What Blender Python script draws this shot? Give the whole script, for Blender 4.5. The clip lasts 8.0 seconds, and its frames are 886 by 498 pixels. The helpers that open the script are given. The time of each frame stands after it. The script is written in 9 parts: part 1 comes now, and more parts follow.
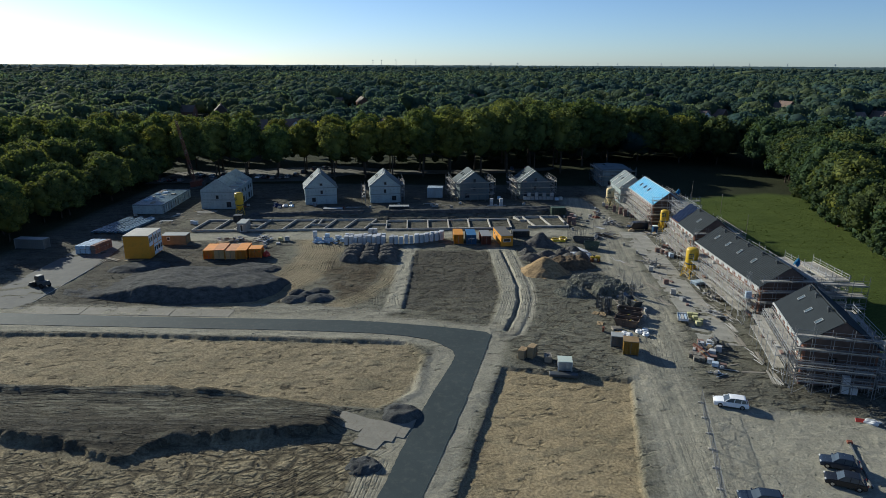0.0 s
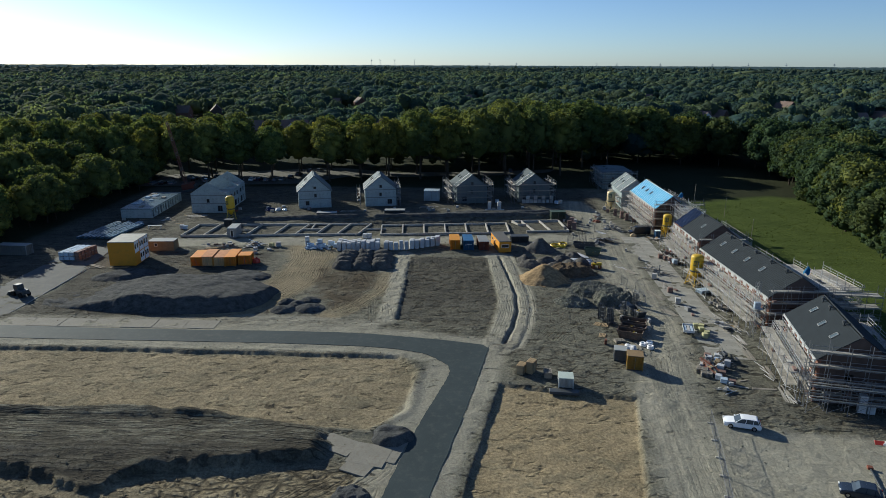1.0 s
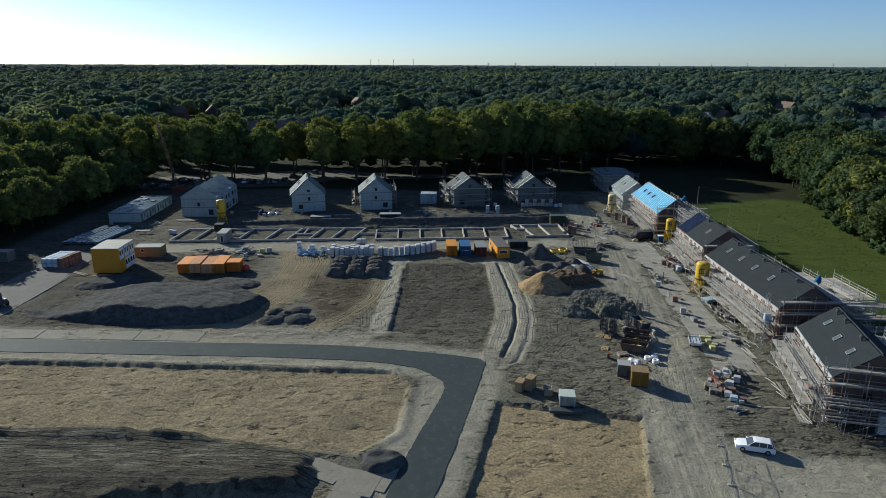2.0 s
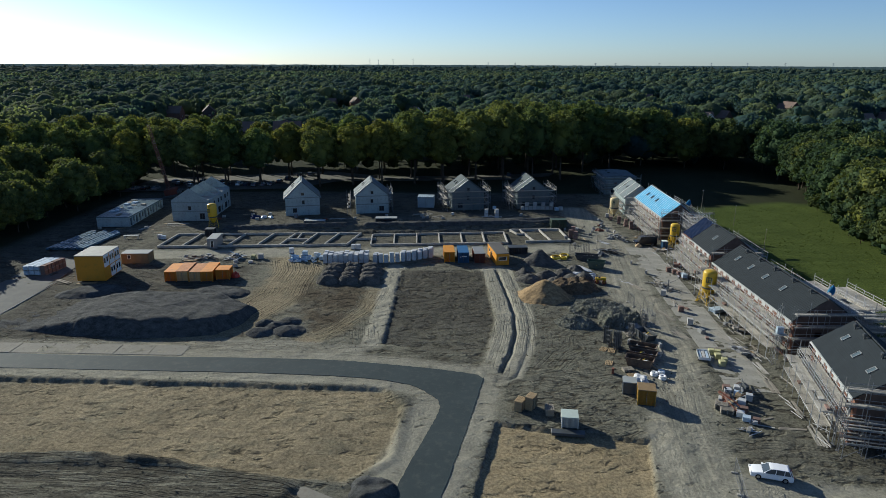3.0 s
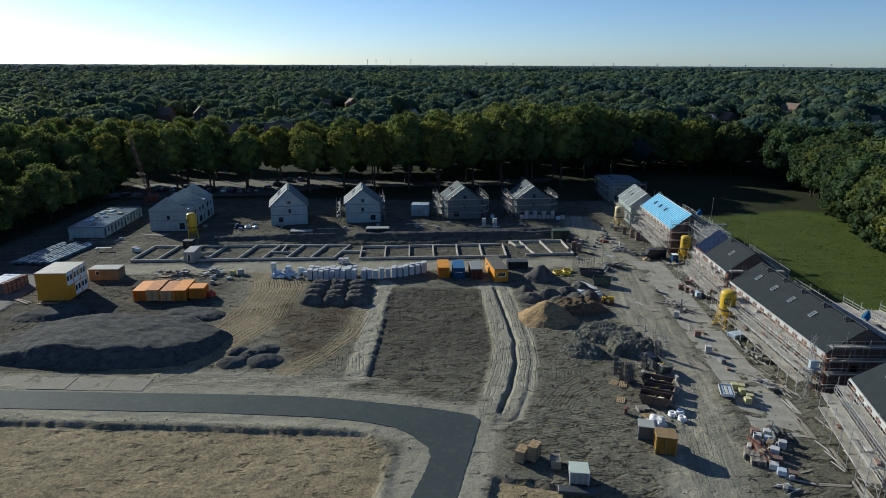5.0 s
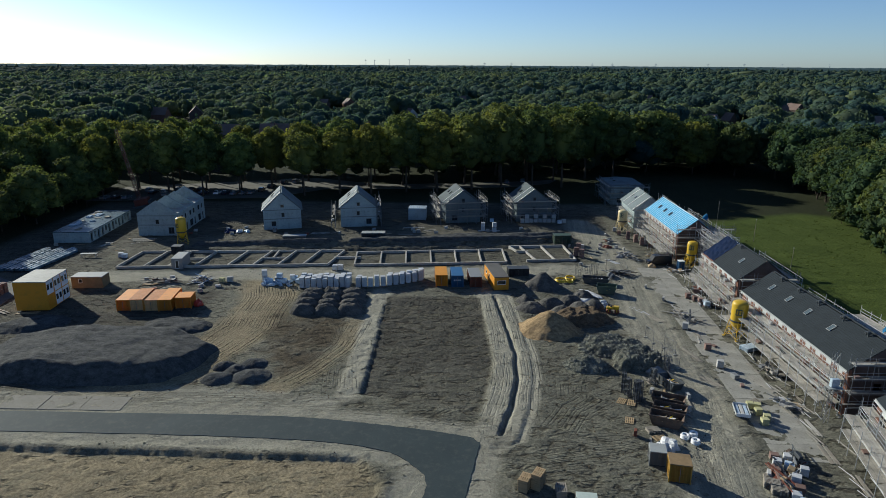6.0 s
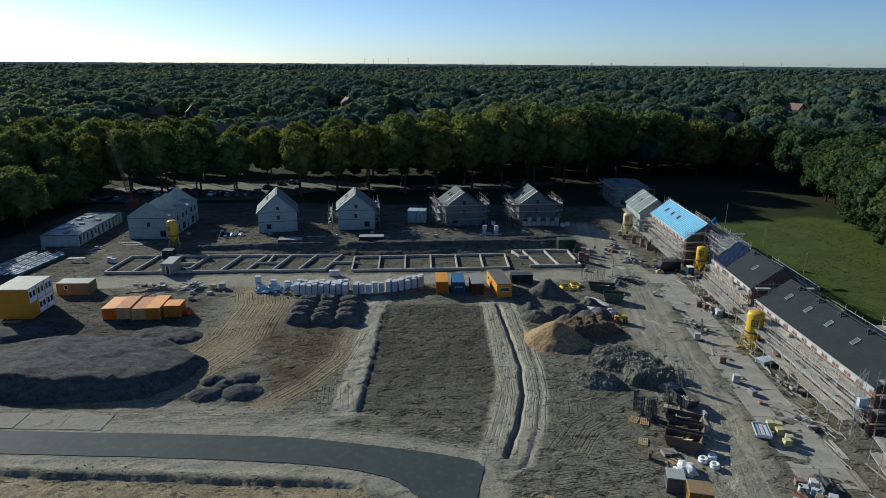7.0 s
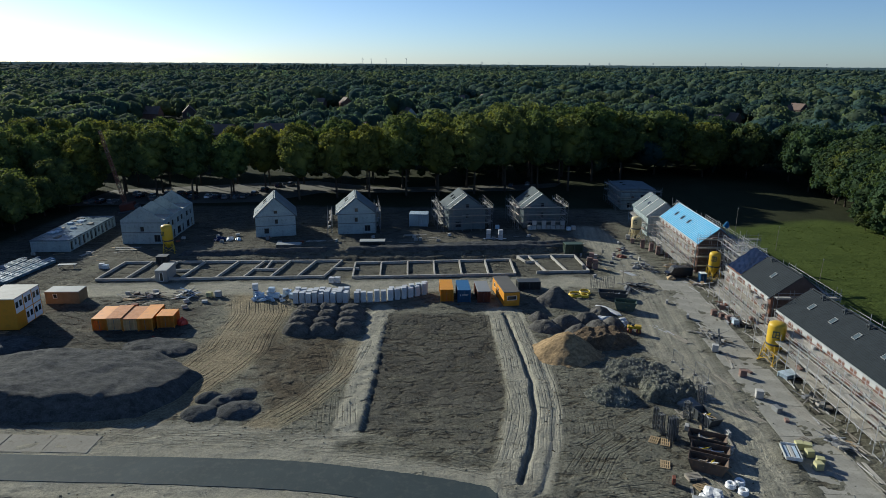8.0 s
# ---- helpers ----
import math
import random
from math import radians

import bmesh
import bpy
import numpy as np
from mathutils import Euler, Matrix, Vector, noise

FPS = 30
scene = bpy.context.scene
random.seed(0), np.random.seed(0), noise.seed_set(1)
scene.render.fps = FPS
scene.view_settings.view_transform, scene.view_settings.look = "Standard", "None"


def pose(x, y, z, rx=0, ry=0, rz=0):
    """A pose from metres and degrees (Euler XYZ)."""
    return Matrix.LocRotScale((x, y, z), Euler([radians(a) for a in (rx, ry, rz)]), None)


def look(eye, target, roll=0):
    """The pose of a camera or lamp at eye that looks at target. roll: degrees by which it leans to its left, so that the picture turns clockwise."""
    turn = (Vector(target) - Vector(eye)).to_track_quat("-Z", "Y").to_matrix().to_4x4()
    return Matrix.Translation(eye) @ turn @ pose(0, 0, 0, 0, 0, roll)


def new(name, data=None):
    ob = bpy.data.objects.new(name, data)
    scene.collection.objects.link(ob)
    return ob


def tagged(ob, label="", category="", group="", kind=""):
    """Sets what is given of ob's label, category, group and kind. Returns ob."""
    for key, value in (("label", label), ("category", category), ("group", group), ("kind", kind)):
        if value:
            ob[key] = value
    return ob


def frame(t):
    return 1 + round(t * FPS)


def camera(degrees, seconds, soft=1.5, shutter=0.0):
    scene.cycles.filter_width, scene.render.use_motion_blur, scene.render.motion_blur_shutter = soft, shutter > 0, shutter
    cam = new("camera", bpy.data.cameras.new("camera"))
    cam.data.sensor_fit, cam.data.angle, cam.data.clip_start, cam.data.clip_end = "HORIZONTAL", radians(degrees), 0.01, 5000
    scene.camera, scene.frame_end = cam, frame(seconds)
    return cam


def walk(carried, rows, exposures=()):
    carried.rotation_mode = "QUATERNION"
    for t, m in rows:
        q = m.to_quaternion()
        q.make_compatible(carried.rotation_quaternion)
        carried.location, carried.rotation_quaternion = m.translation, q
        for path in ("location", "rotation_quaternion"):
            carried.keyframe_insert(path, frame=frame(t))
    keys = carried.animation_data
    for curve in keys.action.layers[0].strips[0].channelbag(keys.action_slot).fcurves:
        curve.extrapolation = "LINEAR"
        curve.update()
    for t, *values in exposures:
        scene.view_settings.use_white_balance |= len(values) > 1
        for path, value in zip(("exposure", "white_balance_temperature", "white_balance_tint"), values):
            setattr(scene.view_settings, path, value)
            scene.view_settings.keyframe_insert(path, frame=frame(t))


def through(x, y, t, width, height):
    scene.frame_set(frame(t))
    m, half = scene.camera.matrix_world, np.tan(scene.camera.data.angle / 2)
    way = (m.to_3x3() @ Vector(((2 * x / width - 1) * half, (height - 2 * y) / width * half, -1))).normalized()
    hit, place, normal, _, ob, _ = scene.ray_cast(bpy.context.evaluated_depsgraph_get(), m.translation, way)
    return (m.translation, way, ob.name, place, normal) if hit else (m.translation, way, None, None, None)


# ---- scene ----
cam = camera(69.2, 8.0, soft=0.6)
PATH = [
    (0, (-2.333, -3.22, 44.83), (-2.361, -1.3, 44.273), 0.2),
    (0.5, (-2.034, -0.572, 44.853), (-2.061, 1.348, 44.296), 0.2),
    (1, (-1.72, 2.032, 44.842), (-1.745, 3.953, 44.285), 0.2),
    (1.5, (-1.41, 4.65, 44.845), (-1.433, 6.571, 44.288), 0.2),
    (3, (-0.596, 12.617, 44.914), (-0.617, 14.537, 44.356), 0.2),
    (3.5, (-0.308, 15.423, 44.944), (-0.328, 17.343, 44.386), 0.2),
    (4, (-0.063, 18.291, 44.977), (-0.082, 20.212, 44.419), 0.2),
    (4.5, (0.068, 21.133, 44.984), (0.051, 23.053, 44.427), 0.2),
    (6, (0.243, 29.6, 44.764), (0.233, 31.521, 44.207), 0.3),
    (6.5, (0.139, 32.302, 44.7), (0.132, 34.222, 44.142), 0.3),
    (7, (-0.193, 34.885, 44.608), (-0.199, 36.805, 44.048), 0.4),
    (7.5, (-0.801, 37.418, 44.511), (-0.803, 39.338, 43.95), 0.4),
    (8, (-1.476, 39.887, 44.443), (-1.476, 41.807, 43.883), 0.4),
]
walk(cam, [(t, look(eye, target, roll)) for t, eye, target, roll in PATH],
     exposures=[(0.0, 0.41, 6150, 4), (8.0, 0.35, 6080, 4)])

# ---- world, sun and exposure ----
SUN_ELEV, SUN_AZ = 21.0, 138.0          # degrees above the horizon; direction towards the sun, from +x anticlockwise
world = bpy.data.worlds.new("world")
scene.world = world
world.use_nodes = True
wn = world.node_tree.nodes
sky = wn.new("ShaderNodeTexSky")
sky.sky_type = "NISHITA"
sky.sun_disc = False
sky.sun_elevation = radians(SUN_ELEV)
sky.sun_rotation = radians(90.0 - SUN_AZ)
sky.air_density, sky.dust_density, sky.ozone_density = 0.7, 0.3, 1.6
wn["Background"].inputs["Strength"].default_value = 0.070
tint = wn.new("ShaderNodeMix")          # the clear blue of the morning air
tint.data_type, tint.blend_type = "RGBA", "MULTIPLY"
tint.inputs[0].default_value = 1.0
tint.inputs[7].default_value = (0.85, 0.97, 1.21, 1.0)
world.node_tree.links.new(sky.outputs["Color"], tint.inputs[6])
world.node_tree.links.new(tint.outputs[2], wn["Background"].inputs["Color"])

sun_data = bpy.data.lights.new("sun", "SUN")
sun_data.energy, sun_data.angle, sun_data.color = 5.0, radians(0.5), (1.0, 0.93, 0.81)
sun = new("sun", sun_data)
SUN_WAY = Vector((math.cos(radians(SUN_AZ)) * math.cos(radians(SUN_ELEV)),
                  math.sin(radians(SUN_AZ)) * math.cos(radians(SUN_ELEV)), math.sin(radians(SUN_ELEV))))
sun.matrix_world = look(SUN_WAY * 100, (0, 0, 0))
tagged(sun, "low morning sun", "sun", kind="structure")


# ---- materials ----
def nodes_of(name):
    m = bpy.data.materials.new(name)
    m.use_nodes = True
    return m, m.node_tree.nodes, m.node_tree.links, m.node_tree.nodes["Principled BSDF"]


def noise_node(n, l, vec, scale, detail=4.0, rough=0.55):
    t = n.new("ShaderNodeTexNoise")
    t.inputs["Scale"].default_value = scale
    t.inputs["Detail"].default_value = detail
    t.inputs["Roughness"].default_value = rough
    l.new(vec, t.inputs["Vector"])
    return t.outputs["Fac"]


def ramp(n, l, fac, stops):
    r = n.new("ShaderNodeValToRGB")
    while len(r.color_ramp.elements) < len(stops):
        r.color_ramp.elements.new(0.5)
    for e, (p, c) in zip(r.color_ramp.elements, stops):
        e.position, e.color = p, (*c, 1.0)
    l.new(fac, r.inputs["Fac"])
    return r.outputs["Color"]


def mix(n, l, fac, a, b, how="MIX"):
    m = n.new("ShaderNodeMix")
    m.data_type, m.blend_type = "RGBA", how
    for key, v in ((0, fac), (6, a), (7, b)):
        if isinstance(v, (int, float)):
            m.inputs[key].default_value = v
        elif isinstance(v, tuple):
            m.inputs[key].default_value = (*v, 1.0)
        else:
            l.new(v, m.inputs[key])
    return m.outputs[2]


def maths(n, l, op, a, b=0.0):
    m = n.new("ShaderNodeMath")
    m.operation = op
    for i, v in ((0, a), (1, b)):
        if isinstance(v, (int, float)):
            m.inputs[i].default_value = v
        else:
            l.new(v, m.inputs[i])
    return m.outputs[0]


def bump(n, l, bsdf, height, strength, distance):
    b = n.new("ShaderNodeBump")
    b.inputs["Strength"].default_value = strength
    b.inputs["Distance"].default_value = distance
    l.new(height, b.inputs["Height"])
    l.new(b.outputs["Normal"], bsdf.inputs["Normal"])


def tone(c, k):
    return tuple(min(1.0, max(0.0, v * k)) for v in c)


def surface(name, colour, rough=0.7, metal=0.0, big=0.25, fine=4.0, spread=0.22, relief=0.02, dirt=None, vary=0.0):
    """A weathered surface: two scales of tone, some dirt, fine relief."""
    m, n, l, b = nodes_of(name)
    co = n.new("ShaderNodeTexCoord").outputs["Object"]
    f1 = noise_node(n, l, co, big, 3)
    f2 = noise_node(n, l, co, fine, 5)
    c = ramp(n, l, f1, [(0.3, tone(colour, 1 - spread)), (0.7, tone(colour, 1 + spread))])
    c = mix(n, l, 0.35, c, ramp(n, l, f2, [(0.3, tone(colour, 1 - spread * 1.5)), (0.7, tone(colour, 1 + spread))]))
    if dirt:
        f3 = noise_node(n, l, co, big * 3.1, 6, 0.7)
        c = mix(n, l, ramp(n, l, f3, [(0.5, (0, 0, 0)), (0.72, (0.75, 0.75, 0.75))]), c, dirt)
    if vary:
        rnd = n.new("ShaderNodeObjectInfo").outputs["Random"]
        c = mix(n, l, 1.0, c, ramp(n, l, rnd, [(0, (1 - vary,) * 3), (1, (1.0, 1.0, 1.0))]), "MULTIPLY")
    l.new(c, b.inputs["Base Color"])
    r = ramp(n, l, f2, [(0.2, (max(0, rough - 0.1),) * 3), (0.8, (min(1, rough + 0.1),) * 3)])
    l.new(r, b.inputs["Roughness"])
    b.inputs["Metallic"].default_value = metal
    b.inputs["Specular IOR Level"].default_value = 0.5 if rough < 0.6 else 0.15
    if relief:
        bump(n, l, b, f2, 0.5, relief)
    return m


# dirt= is a pale blue here: wet sheen painted in patches
DECK = surface("wet_concrete_deck", (0.055, 0.098, 0.122), 0.32, big=0.5, spread=0.55, dirt=(0.22, 0.32, 0.37))
CONCRETE = surface("concrete", (0.40, 0.38, 0.335), 0.9, fine=6.0, dirt=(0.22, 0.20, 0.165))
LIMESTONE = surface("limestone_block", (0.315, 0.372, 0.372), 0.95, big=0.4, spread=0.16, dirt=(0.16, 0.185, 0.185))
# block and roof panel again, darkened: tree shade painted on two houses
BLOCK_SHADED = surface("shaded_grey_block", (0.140, 0.170, 0.174), 0.95, big=0.4, spread=0.16, dirt=(0.085, 0.095, 0.10))
ROOF_SHADED = surface("shaded_roof_panel", (0.085, 0.105, 0.11), 0.8, spread=0.18, vary=0.15)
MORTAR_LINE = surface("grey_joint_band", (0.13, 0.14, 0.15), 0.9)
ROOF_PANEL = surface("grey_green_roof_panel", (0.165, 0.195, 0.20), 0.8, spread=0.18, vary=0.15)
WHITE_STRIP = surface("pale_strip", (0.78, 0.77, 0.73), 0.6, spread=0.06)
BRICK = surface("brown_red_brick", (0.20, 0.105, 0.075), 0.9, big=0.8, fine=9.0, spread=0.25, relief=0.03)
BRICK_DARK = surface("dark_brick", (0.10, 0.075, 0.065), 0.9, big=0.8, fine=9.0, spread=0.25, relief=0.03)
ROOF_TILE = surface("anthracite_roof_tile", (0.031, 0.038, 0.043), 0.85, big=0.6, fine=6.0, spread=0.16, relief=0.01)
BLUE_FILM = surface("blue_roof_film", (0.036, 0.27, 0.47), 0.7, spread=0.14, relief=0.03)
BLUE_DARK = surface("blue_tarpaulin", (0.007, 0.024, 0.080), 0.75, spread=0.25, relief=0.05)
BATTEN = surface("raw_roof_batten", (0.50, 0.60, 0.66), 0.7, spread=0.12)
GLASS = surface("window_pane", (0.025, 0.03, 0.035), 0.06, spread=0.05, relief=0.0)
SKYLIGHT = surface("skylight_pane", (0.085, 0.11, 0.118), 0.12, spread=0.05, relief=0.0)
FRAME_WHITE = surface("white_window_frame", (0.76, 0.75, 0.71), 0.5, spread=0.05)
STEEL = surface("galvanised_tube", (0.45, 0.455, 0.455), 0.5, metal=0.25, spread=0.12, relief=0.0)
# dull tube; on house and gable scaffolds its dark tone paints their shade
STEEL_DULL_SHADED = surface("dull_shaded_tube", (0.20, 0.205, 0.21), 0.6, metal=0.3, spread=0.15, relief=0.0)
PLANK = surface("scaffold_plank", (0.43, 0.405, 0.35), 0.85, big=0.7, fine=7.0, spread=0.22, dirt=(0.22, 0.20, 0.17), vary=0.35)
TIMBER = surface("pale_timber", (0.45, 0.33, 0.19), 0.8, big=1.2, fine=8.0, spread=0.2, vary=0.2)
TIMBER_GREY = surface("weathered_timber", (0.30, 0.27, 0.22), 0.85, big=1.2, fine=8.0, spread=0.2, vary=0.2)
YELLOW = surface("cabin_yellow_paint", (0.60, 0.245, 0.012), 0.5, spread=0.08, relief=0.004, dirt=(0.42, 0.20, 0.02))
SILO_YELLOW = surface("silo_yellow_paint", (0.56, 0.36, 0.018), 0.4, spread=0.08, relief=0.004, dirt=(0.5, 0.33, 0.06))
SILO_CREAM = surface("silo_cream_paint", (0.62, 0.50, 0.26), 0.45, spread=0.08, relief=0.004)
ORANGE = surface("orange_container_paint", (0.70, 0.27, 0.03), 0.5, spread=0.1, relief=0.004, dirt=(0.45, 0.19, 0.04))
RUST_RED = surface("rust_red_steel", (0.20, 0.075, 0.05), 0.7, spread=0.3, relief=0.006)
BLUE_PAINT = surface("blue_container_paint", (0.03, 0.115, 0.24), 0.45, spread=0.1, relief=0.004)
GREY_PAINT = surface("grey_cabin_paint", (0.22, 0.225, 0.22), 0.55, spread=0.1, relief=0.004)
DARK_PAINT = surface("dark_steel_paint", (0.055, 0.062, 0.066), 0.5, spread=0.2, relief=0.004)
GREEN_PAINT = surface("green_skip_paint", (0.05, 0.085, 0.06), 0.55, spread=0.2, dirt=(0.12, 0.09, 0.06))
WHITE_PAINT = surface("white_paint", (0.80, 0.80, 0.78), 0.45, spread=0.04, relief=0.003)
ROOF_GREY = surface("cabin_roof_sheet", (0.33, 0.345, 0.33), 0.6, spread=0.12, dirt=(0.30, 0.29, 0.27))
ROOF_CREAM = surface("cream_cabin_roof", (0.42, 0.41, 0.36), 0.7, spread=0.16, dirt=(0.30, 0.28, 0.22))
BLOCK_LIME = surface("pale_lime_block", (0.48, 0.46, 0.25), 0.85, spread=0.15, relief=0.03, vary=0.2)
SHED_BROWN = surface("brown_shed_board", (0.25, 0.175, 0.095), 0.85, big=0.8, spread=0.2)
DOOR_TIMBER = surface("pale_door_timber", (0.84, 0.58, 0.29), 0.8, big=1.2, fine=8.0, spread=0.15)
ROOF_RUSTY = surface("weathered_orange_roof", (0.52, 0.24, 0.11), 0.8, big=0.9, spread=0.2, dirt=(0.55, 0.36, 0.22))
# dirt= is a pale tone here, painting the sky's shine on the foil
BUNDLE = surface("bluish_panel_foil", (0.075, 0.150, 0.200), 0.30, big=0.5, fine=1.6, spread=0.5, relief=0.08, dirt=(0.34, 0.43, 0.50), vary=0.35)
OCHRE = surface("ochre_box_paint", (0.40, 0.235, 0.05), 0.7, spread=0.18, dirt=(0.25, 0.15, 0.05))
BOX_WHITE = surface("worn_white_box", (0.52, 0.53, 0.51), 0.6, spread=0.1, dirt=(0.40, 0.39, 0.35))
BOX_ROOF = surface("pale_green_roof", (0.46, 0.52, 0.46), 0.6, spread=0.12)
SKIP_BROWN = surface("rusty_skip_steel", (0.115, 0.088, 0.068), 0.75, big=0.8, spread=0.3, dirt=(0.19, 0.10, 0.06))
ROOF_DARK = surface("cabin_dark_roof", (0.12, 0.115, 0.105), 0.75, spread=0.18)
FOIL = surface("white_wrapping_foil", (0.56, 0.565, 0.56), 0.45, big=0.9, spread=0.2, relief=0.05, vary=0.18)
FOIL_BLUE = surface("bluish_wrapping_foil", (0.50, 0.60, 0.68), 0.3, spread=0.25, relief=0.05, vary=0.2)
BRICK_PACK = surface("packed_brick", (0.27, 0.18, 0.15), 0.9, spread=0.2, relief=0.03, vary=0.35)
BLOCK_GREY = surface("packed_grey_block", (0.48, 0.47, 0.44), 0.9, spread=0.15, relief=0.03, vary=0.25)
BARK = surface("tree_bark", (0.075, 0.058, 0.042), 0.95, big=1.0, fine=8.0, spread=0.3, relief=0.04)
TYRE = surface("black_rubber", (0.018, 0.018, 0.018), 0.8, spread=0.1)
CAR_WHITE = surface("white_car_paint", (0.80, 0.81, 0.82), 0.18, spread=0.02, relief=0.0)
CAR_GLASS = surface("car_window", (0.06, 0.075, 0.088), 0.08, spread=0.05, relief=0.0)
TARP_BLUE = surface("bright_blue_tarpaulin", (0.04, 0.26, 0.50), 0.6, spread=0.15, relief=0.03)
LANE = surface("worn_lane_paving", (0.115, 0.112, 0.098), 0.9, spread=0.25, dirt=(0.07, 0.075, 0.045))
CAR_DARK = surface("dark_blue_car_paint", (0.035, 0.050, 0.075), 0.22, metal=0.3, spread=0.05, relief=0.0)
CAR_BLACK = surface("black_car_paint", (0.022, 0.024, 0.028), 0.22, metal=0.3, spread=0.05, relief=0.0)
CAR_GREY = surface("grey_car_paint", (0.25, 0.26, 0.27), 0.2, metal=0.4, spread=0.05, relief=0.0)
CHROME = surface("alloy_rim", (0.5, 0.5, 0.5), 0.3, metal=0.9, spread=0.05, relief=0.0)
RED_PLASTIC = surface("red_plastic", (0.50, 0.05, 0.03), 0.4, spread=0.1)
YELLOW_HOSE = surface("yellow_pipe", (0.70, 0.50, 0.03), 0.4, spread=0.1)
MAST_RED = surface("mast_red_paint", (0.13, 0.035, 0.022), 0.5, spread=0.2)
ROOF_CLAY = surface("brown_clay_roof", (0.20, 0.145, 0.12), 0.8, spread=0.2, vary=0.3)
HOUSE_WHITE = surface("white_render", (0.72, 0.71, 0.68), 0.8, spread=0.06)


def soil(name, dark, light, scale, relief, stones=0.0):
    """Loose heaped material with coarse and fine grain."""
    m, n, l, b = nodes_of(name)
    co = n.new("ShaderNodeTexCoord").outputs["Object"]
    f1 = noise_node(n, l, co, scale * 0.25, 5, 0.6)
    f2 = noise_node(n, l, co, scale * 2.5, 6, 0.7)
    v = n.new("ShaderNodeTexVoronoi")
    v.inputs["Scale"].default_value = scale * 3.0
    v.distance = "CHEBYCHEV"
    l.new(mix(n, l, 0.28, co, n.new("ShaderNodeTexNoise").outputs["Color"], "ADD"), v.inputs["Vector"])
    c = ramp(n, l, f1, [(0.3, dark), (0.7, light)])
    c = mix(n, l, 0.4, c, ramp(n, l, f2, [(0.35, tone(dark, 0.6)), (0.7, tone(light, 1.3))]))
    f3 = noise_node(n, l, mix(n, l, 1.0, co, (1.0, 1.9, 1.0), "MULTIPLY"), 0.8, 5, 0.75)
    c = mix(n, l, 1.0, c, ramp(n, l, f3, [(0.36, (0.62, 0.62, 0.62)), (0.62, (1.28, 1.28, 1.26))]), "MULTIPLY")
    l.new(c, b.inputs["Base Color"])
    b.inputs["Roughness"].default_value = 0.95
    b.inputs["Specular IOR Level"].default_value = 0.05
    f2 = maths(n, l, "ADD", f2, maths(n, l, "MULTIPLY", f3, 0.7))
    h = maths(n, l, "ADD", f2, maths(n, l, "MULTIPLY", v.outputs["Distance"], stones))
    bump(n, l, b, h, 0.9, relief)
    return m


SOIL_DARK = soil("dark_topsoil", (0.052, 0.054, 0.054), (0.112, 0.114, 0.111), 1.9, 0.20, 0.5)
GRAVEL_GREY = soil("grey_gravel", (0.085, 0.081, 0.074), (0.155, 0.148, 0.134), 2.4, 0.22, 0.4)
SAND_HEAP = soil("yellow_sand", (0.25, 0.175, 0.095), (0.34, 0.245, 0.14), 1.0, 0.12, 0.2)
RUBBLE = soil("broken_rubble", (0.130, 0.131, 0.106), (0.30, 0.298, 0.235), 3.0, 0.40, 0.8)
RUBBLE_PIECE = surface("broken_concrete_pieces", (0.20, 0.20, 0.165), 0.9, spread=0.5, relief=0.3)
CLAY_BROWN = soil("brown_soil", (0.10, 0.075, 0.050), (0.185, 0.138, 0.092), 1.2, 0.30, 0.6)


def leaf_material(name, shade, lit, through=0.42, own_tree=False):
    """Foliage: tone by leaf, by clump and by tree, with light passing through."""
    m, n, l, b = nodes_of(name)
    rnd = n.new("ShaderNodeNewGeometry").outputs["Random Per Island"]
    own = n.new("ShaderNodeObjectInfo").outputs["Random"]
    co = n.new("ShaderNodeTexCoord").outputs["Object"]
    f = noise_node(n, l, co, 0.11, 3)
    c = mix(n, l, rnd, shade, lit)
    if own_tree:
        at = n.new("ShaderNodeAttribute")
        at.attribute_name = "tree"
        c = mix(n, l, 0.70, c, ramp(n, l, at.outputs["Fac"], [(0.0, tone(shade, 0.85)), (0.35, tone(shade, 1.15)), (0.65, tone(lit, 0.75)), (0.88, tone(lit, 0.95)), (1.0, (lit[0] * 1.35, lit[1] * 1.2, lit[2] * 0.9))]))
    else:
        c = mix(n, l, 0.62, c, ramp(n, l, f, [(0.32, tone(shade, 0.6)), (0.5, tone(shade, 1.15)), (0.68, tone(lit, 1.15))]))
        c = mix(n, l, 1.0, c, ramp(n, l, own, [(0, (0.70, 0.82, 0.85)), (0.5, (1, 1, 1)), (1, (1.18, 1.04, 0.8))]), "MULTIPLY")
    l.new(c, b.inputs["Base Color"])
    b.inputs["Roughness"].default_value = 0.9
    b.inputs["Specular IOR Level"].default_value = 0.04
    tr = n.new("ShaderNodeBsdfTranslucent")
    l.new(mix(n, l, 1.0, c, (1.2, 1.15, 0.62), "MULTIPLY"), tr.inputs["Color"])
    ms = n.new("ShaderNodeMixShader")
    ms.inputs[0].default_value = through
    l.new(b.outputs[0], ms.inputs[1])
    l.new(tr.outputs[0], ms.inputs[2])
    l.new(ms.outputs[0], n["Material Output"].inputs["Surface"])
    return m


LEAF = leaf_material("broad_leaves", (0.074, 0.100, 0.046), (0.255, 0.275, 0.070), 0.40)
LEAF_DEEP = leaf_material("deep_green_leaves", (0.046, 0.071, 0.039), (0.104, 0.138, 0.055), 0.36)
# far leaves: the haze's pale blue is mixed into both tones
LEAF_FAR = leaf_material("haze_blue_foliage", (0.054, 0.102, 0.102), (0.128, 0.172, 0.110), 0.55, True)
GRASS = leaf_material("meadow_grass", (0.062, 0.084, 0.024), (0.118, 0.140, 0.040))


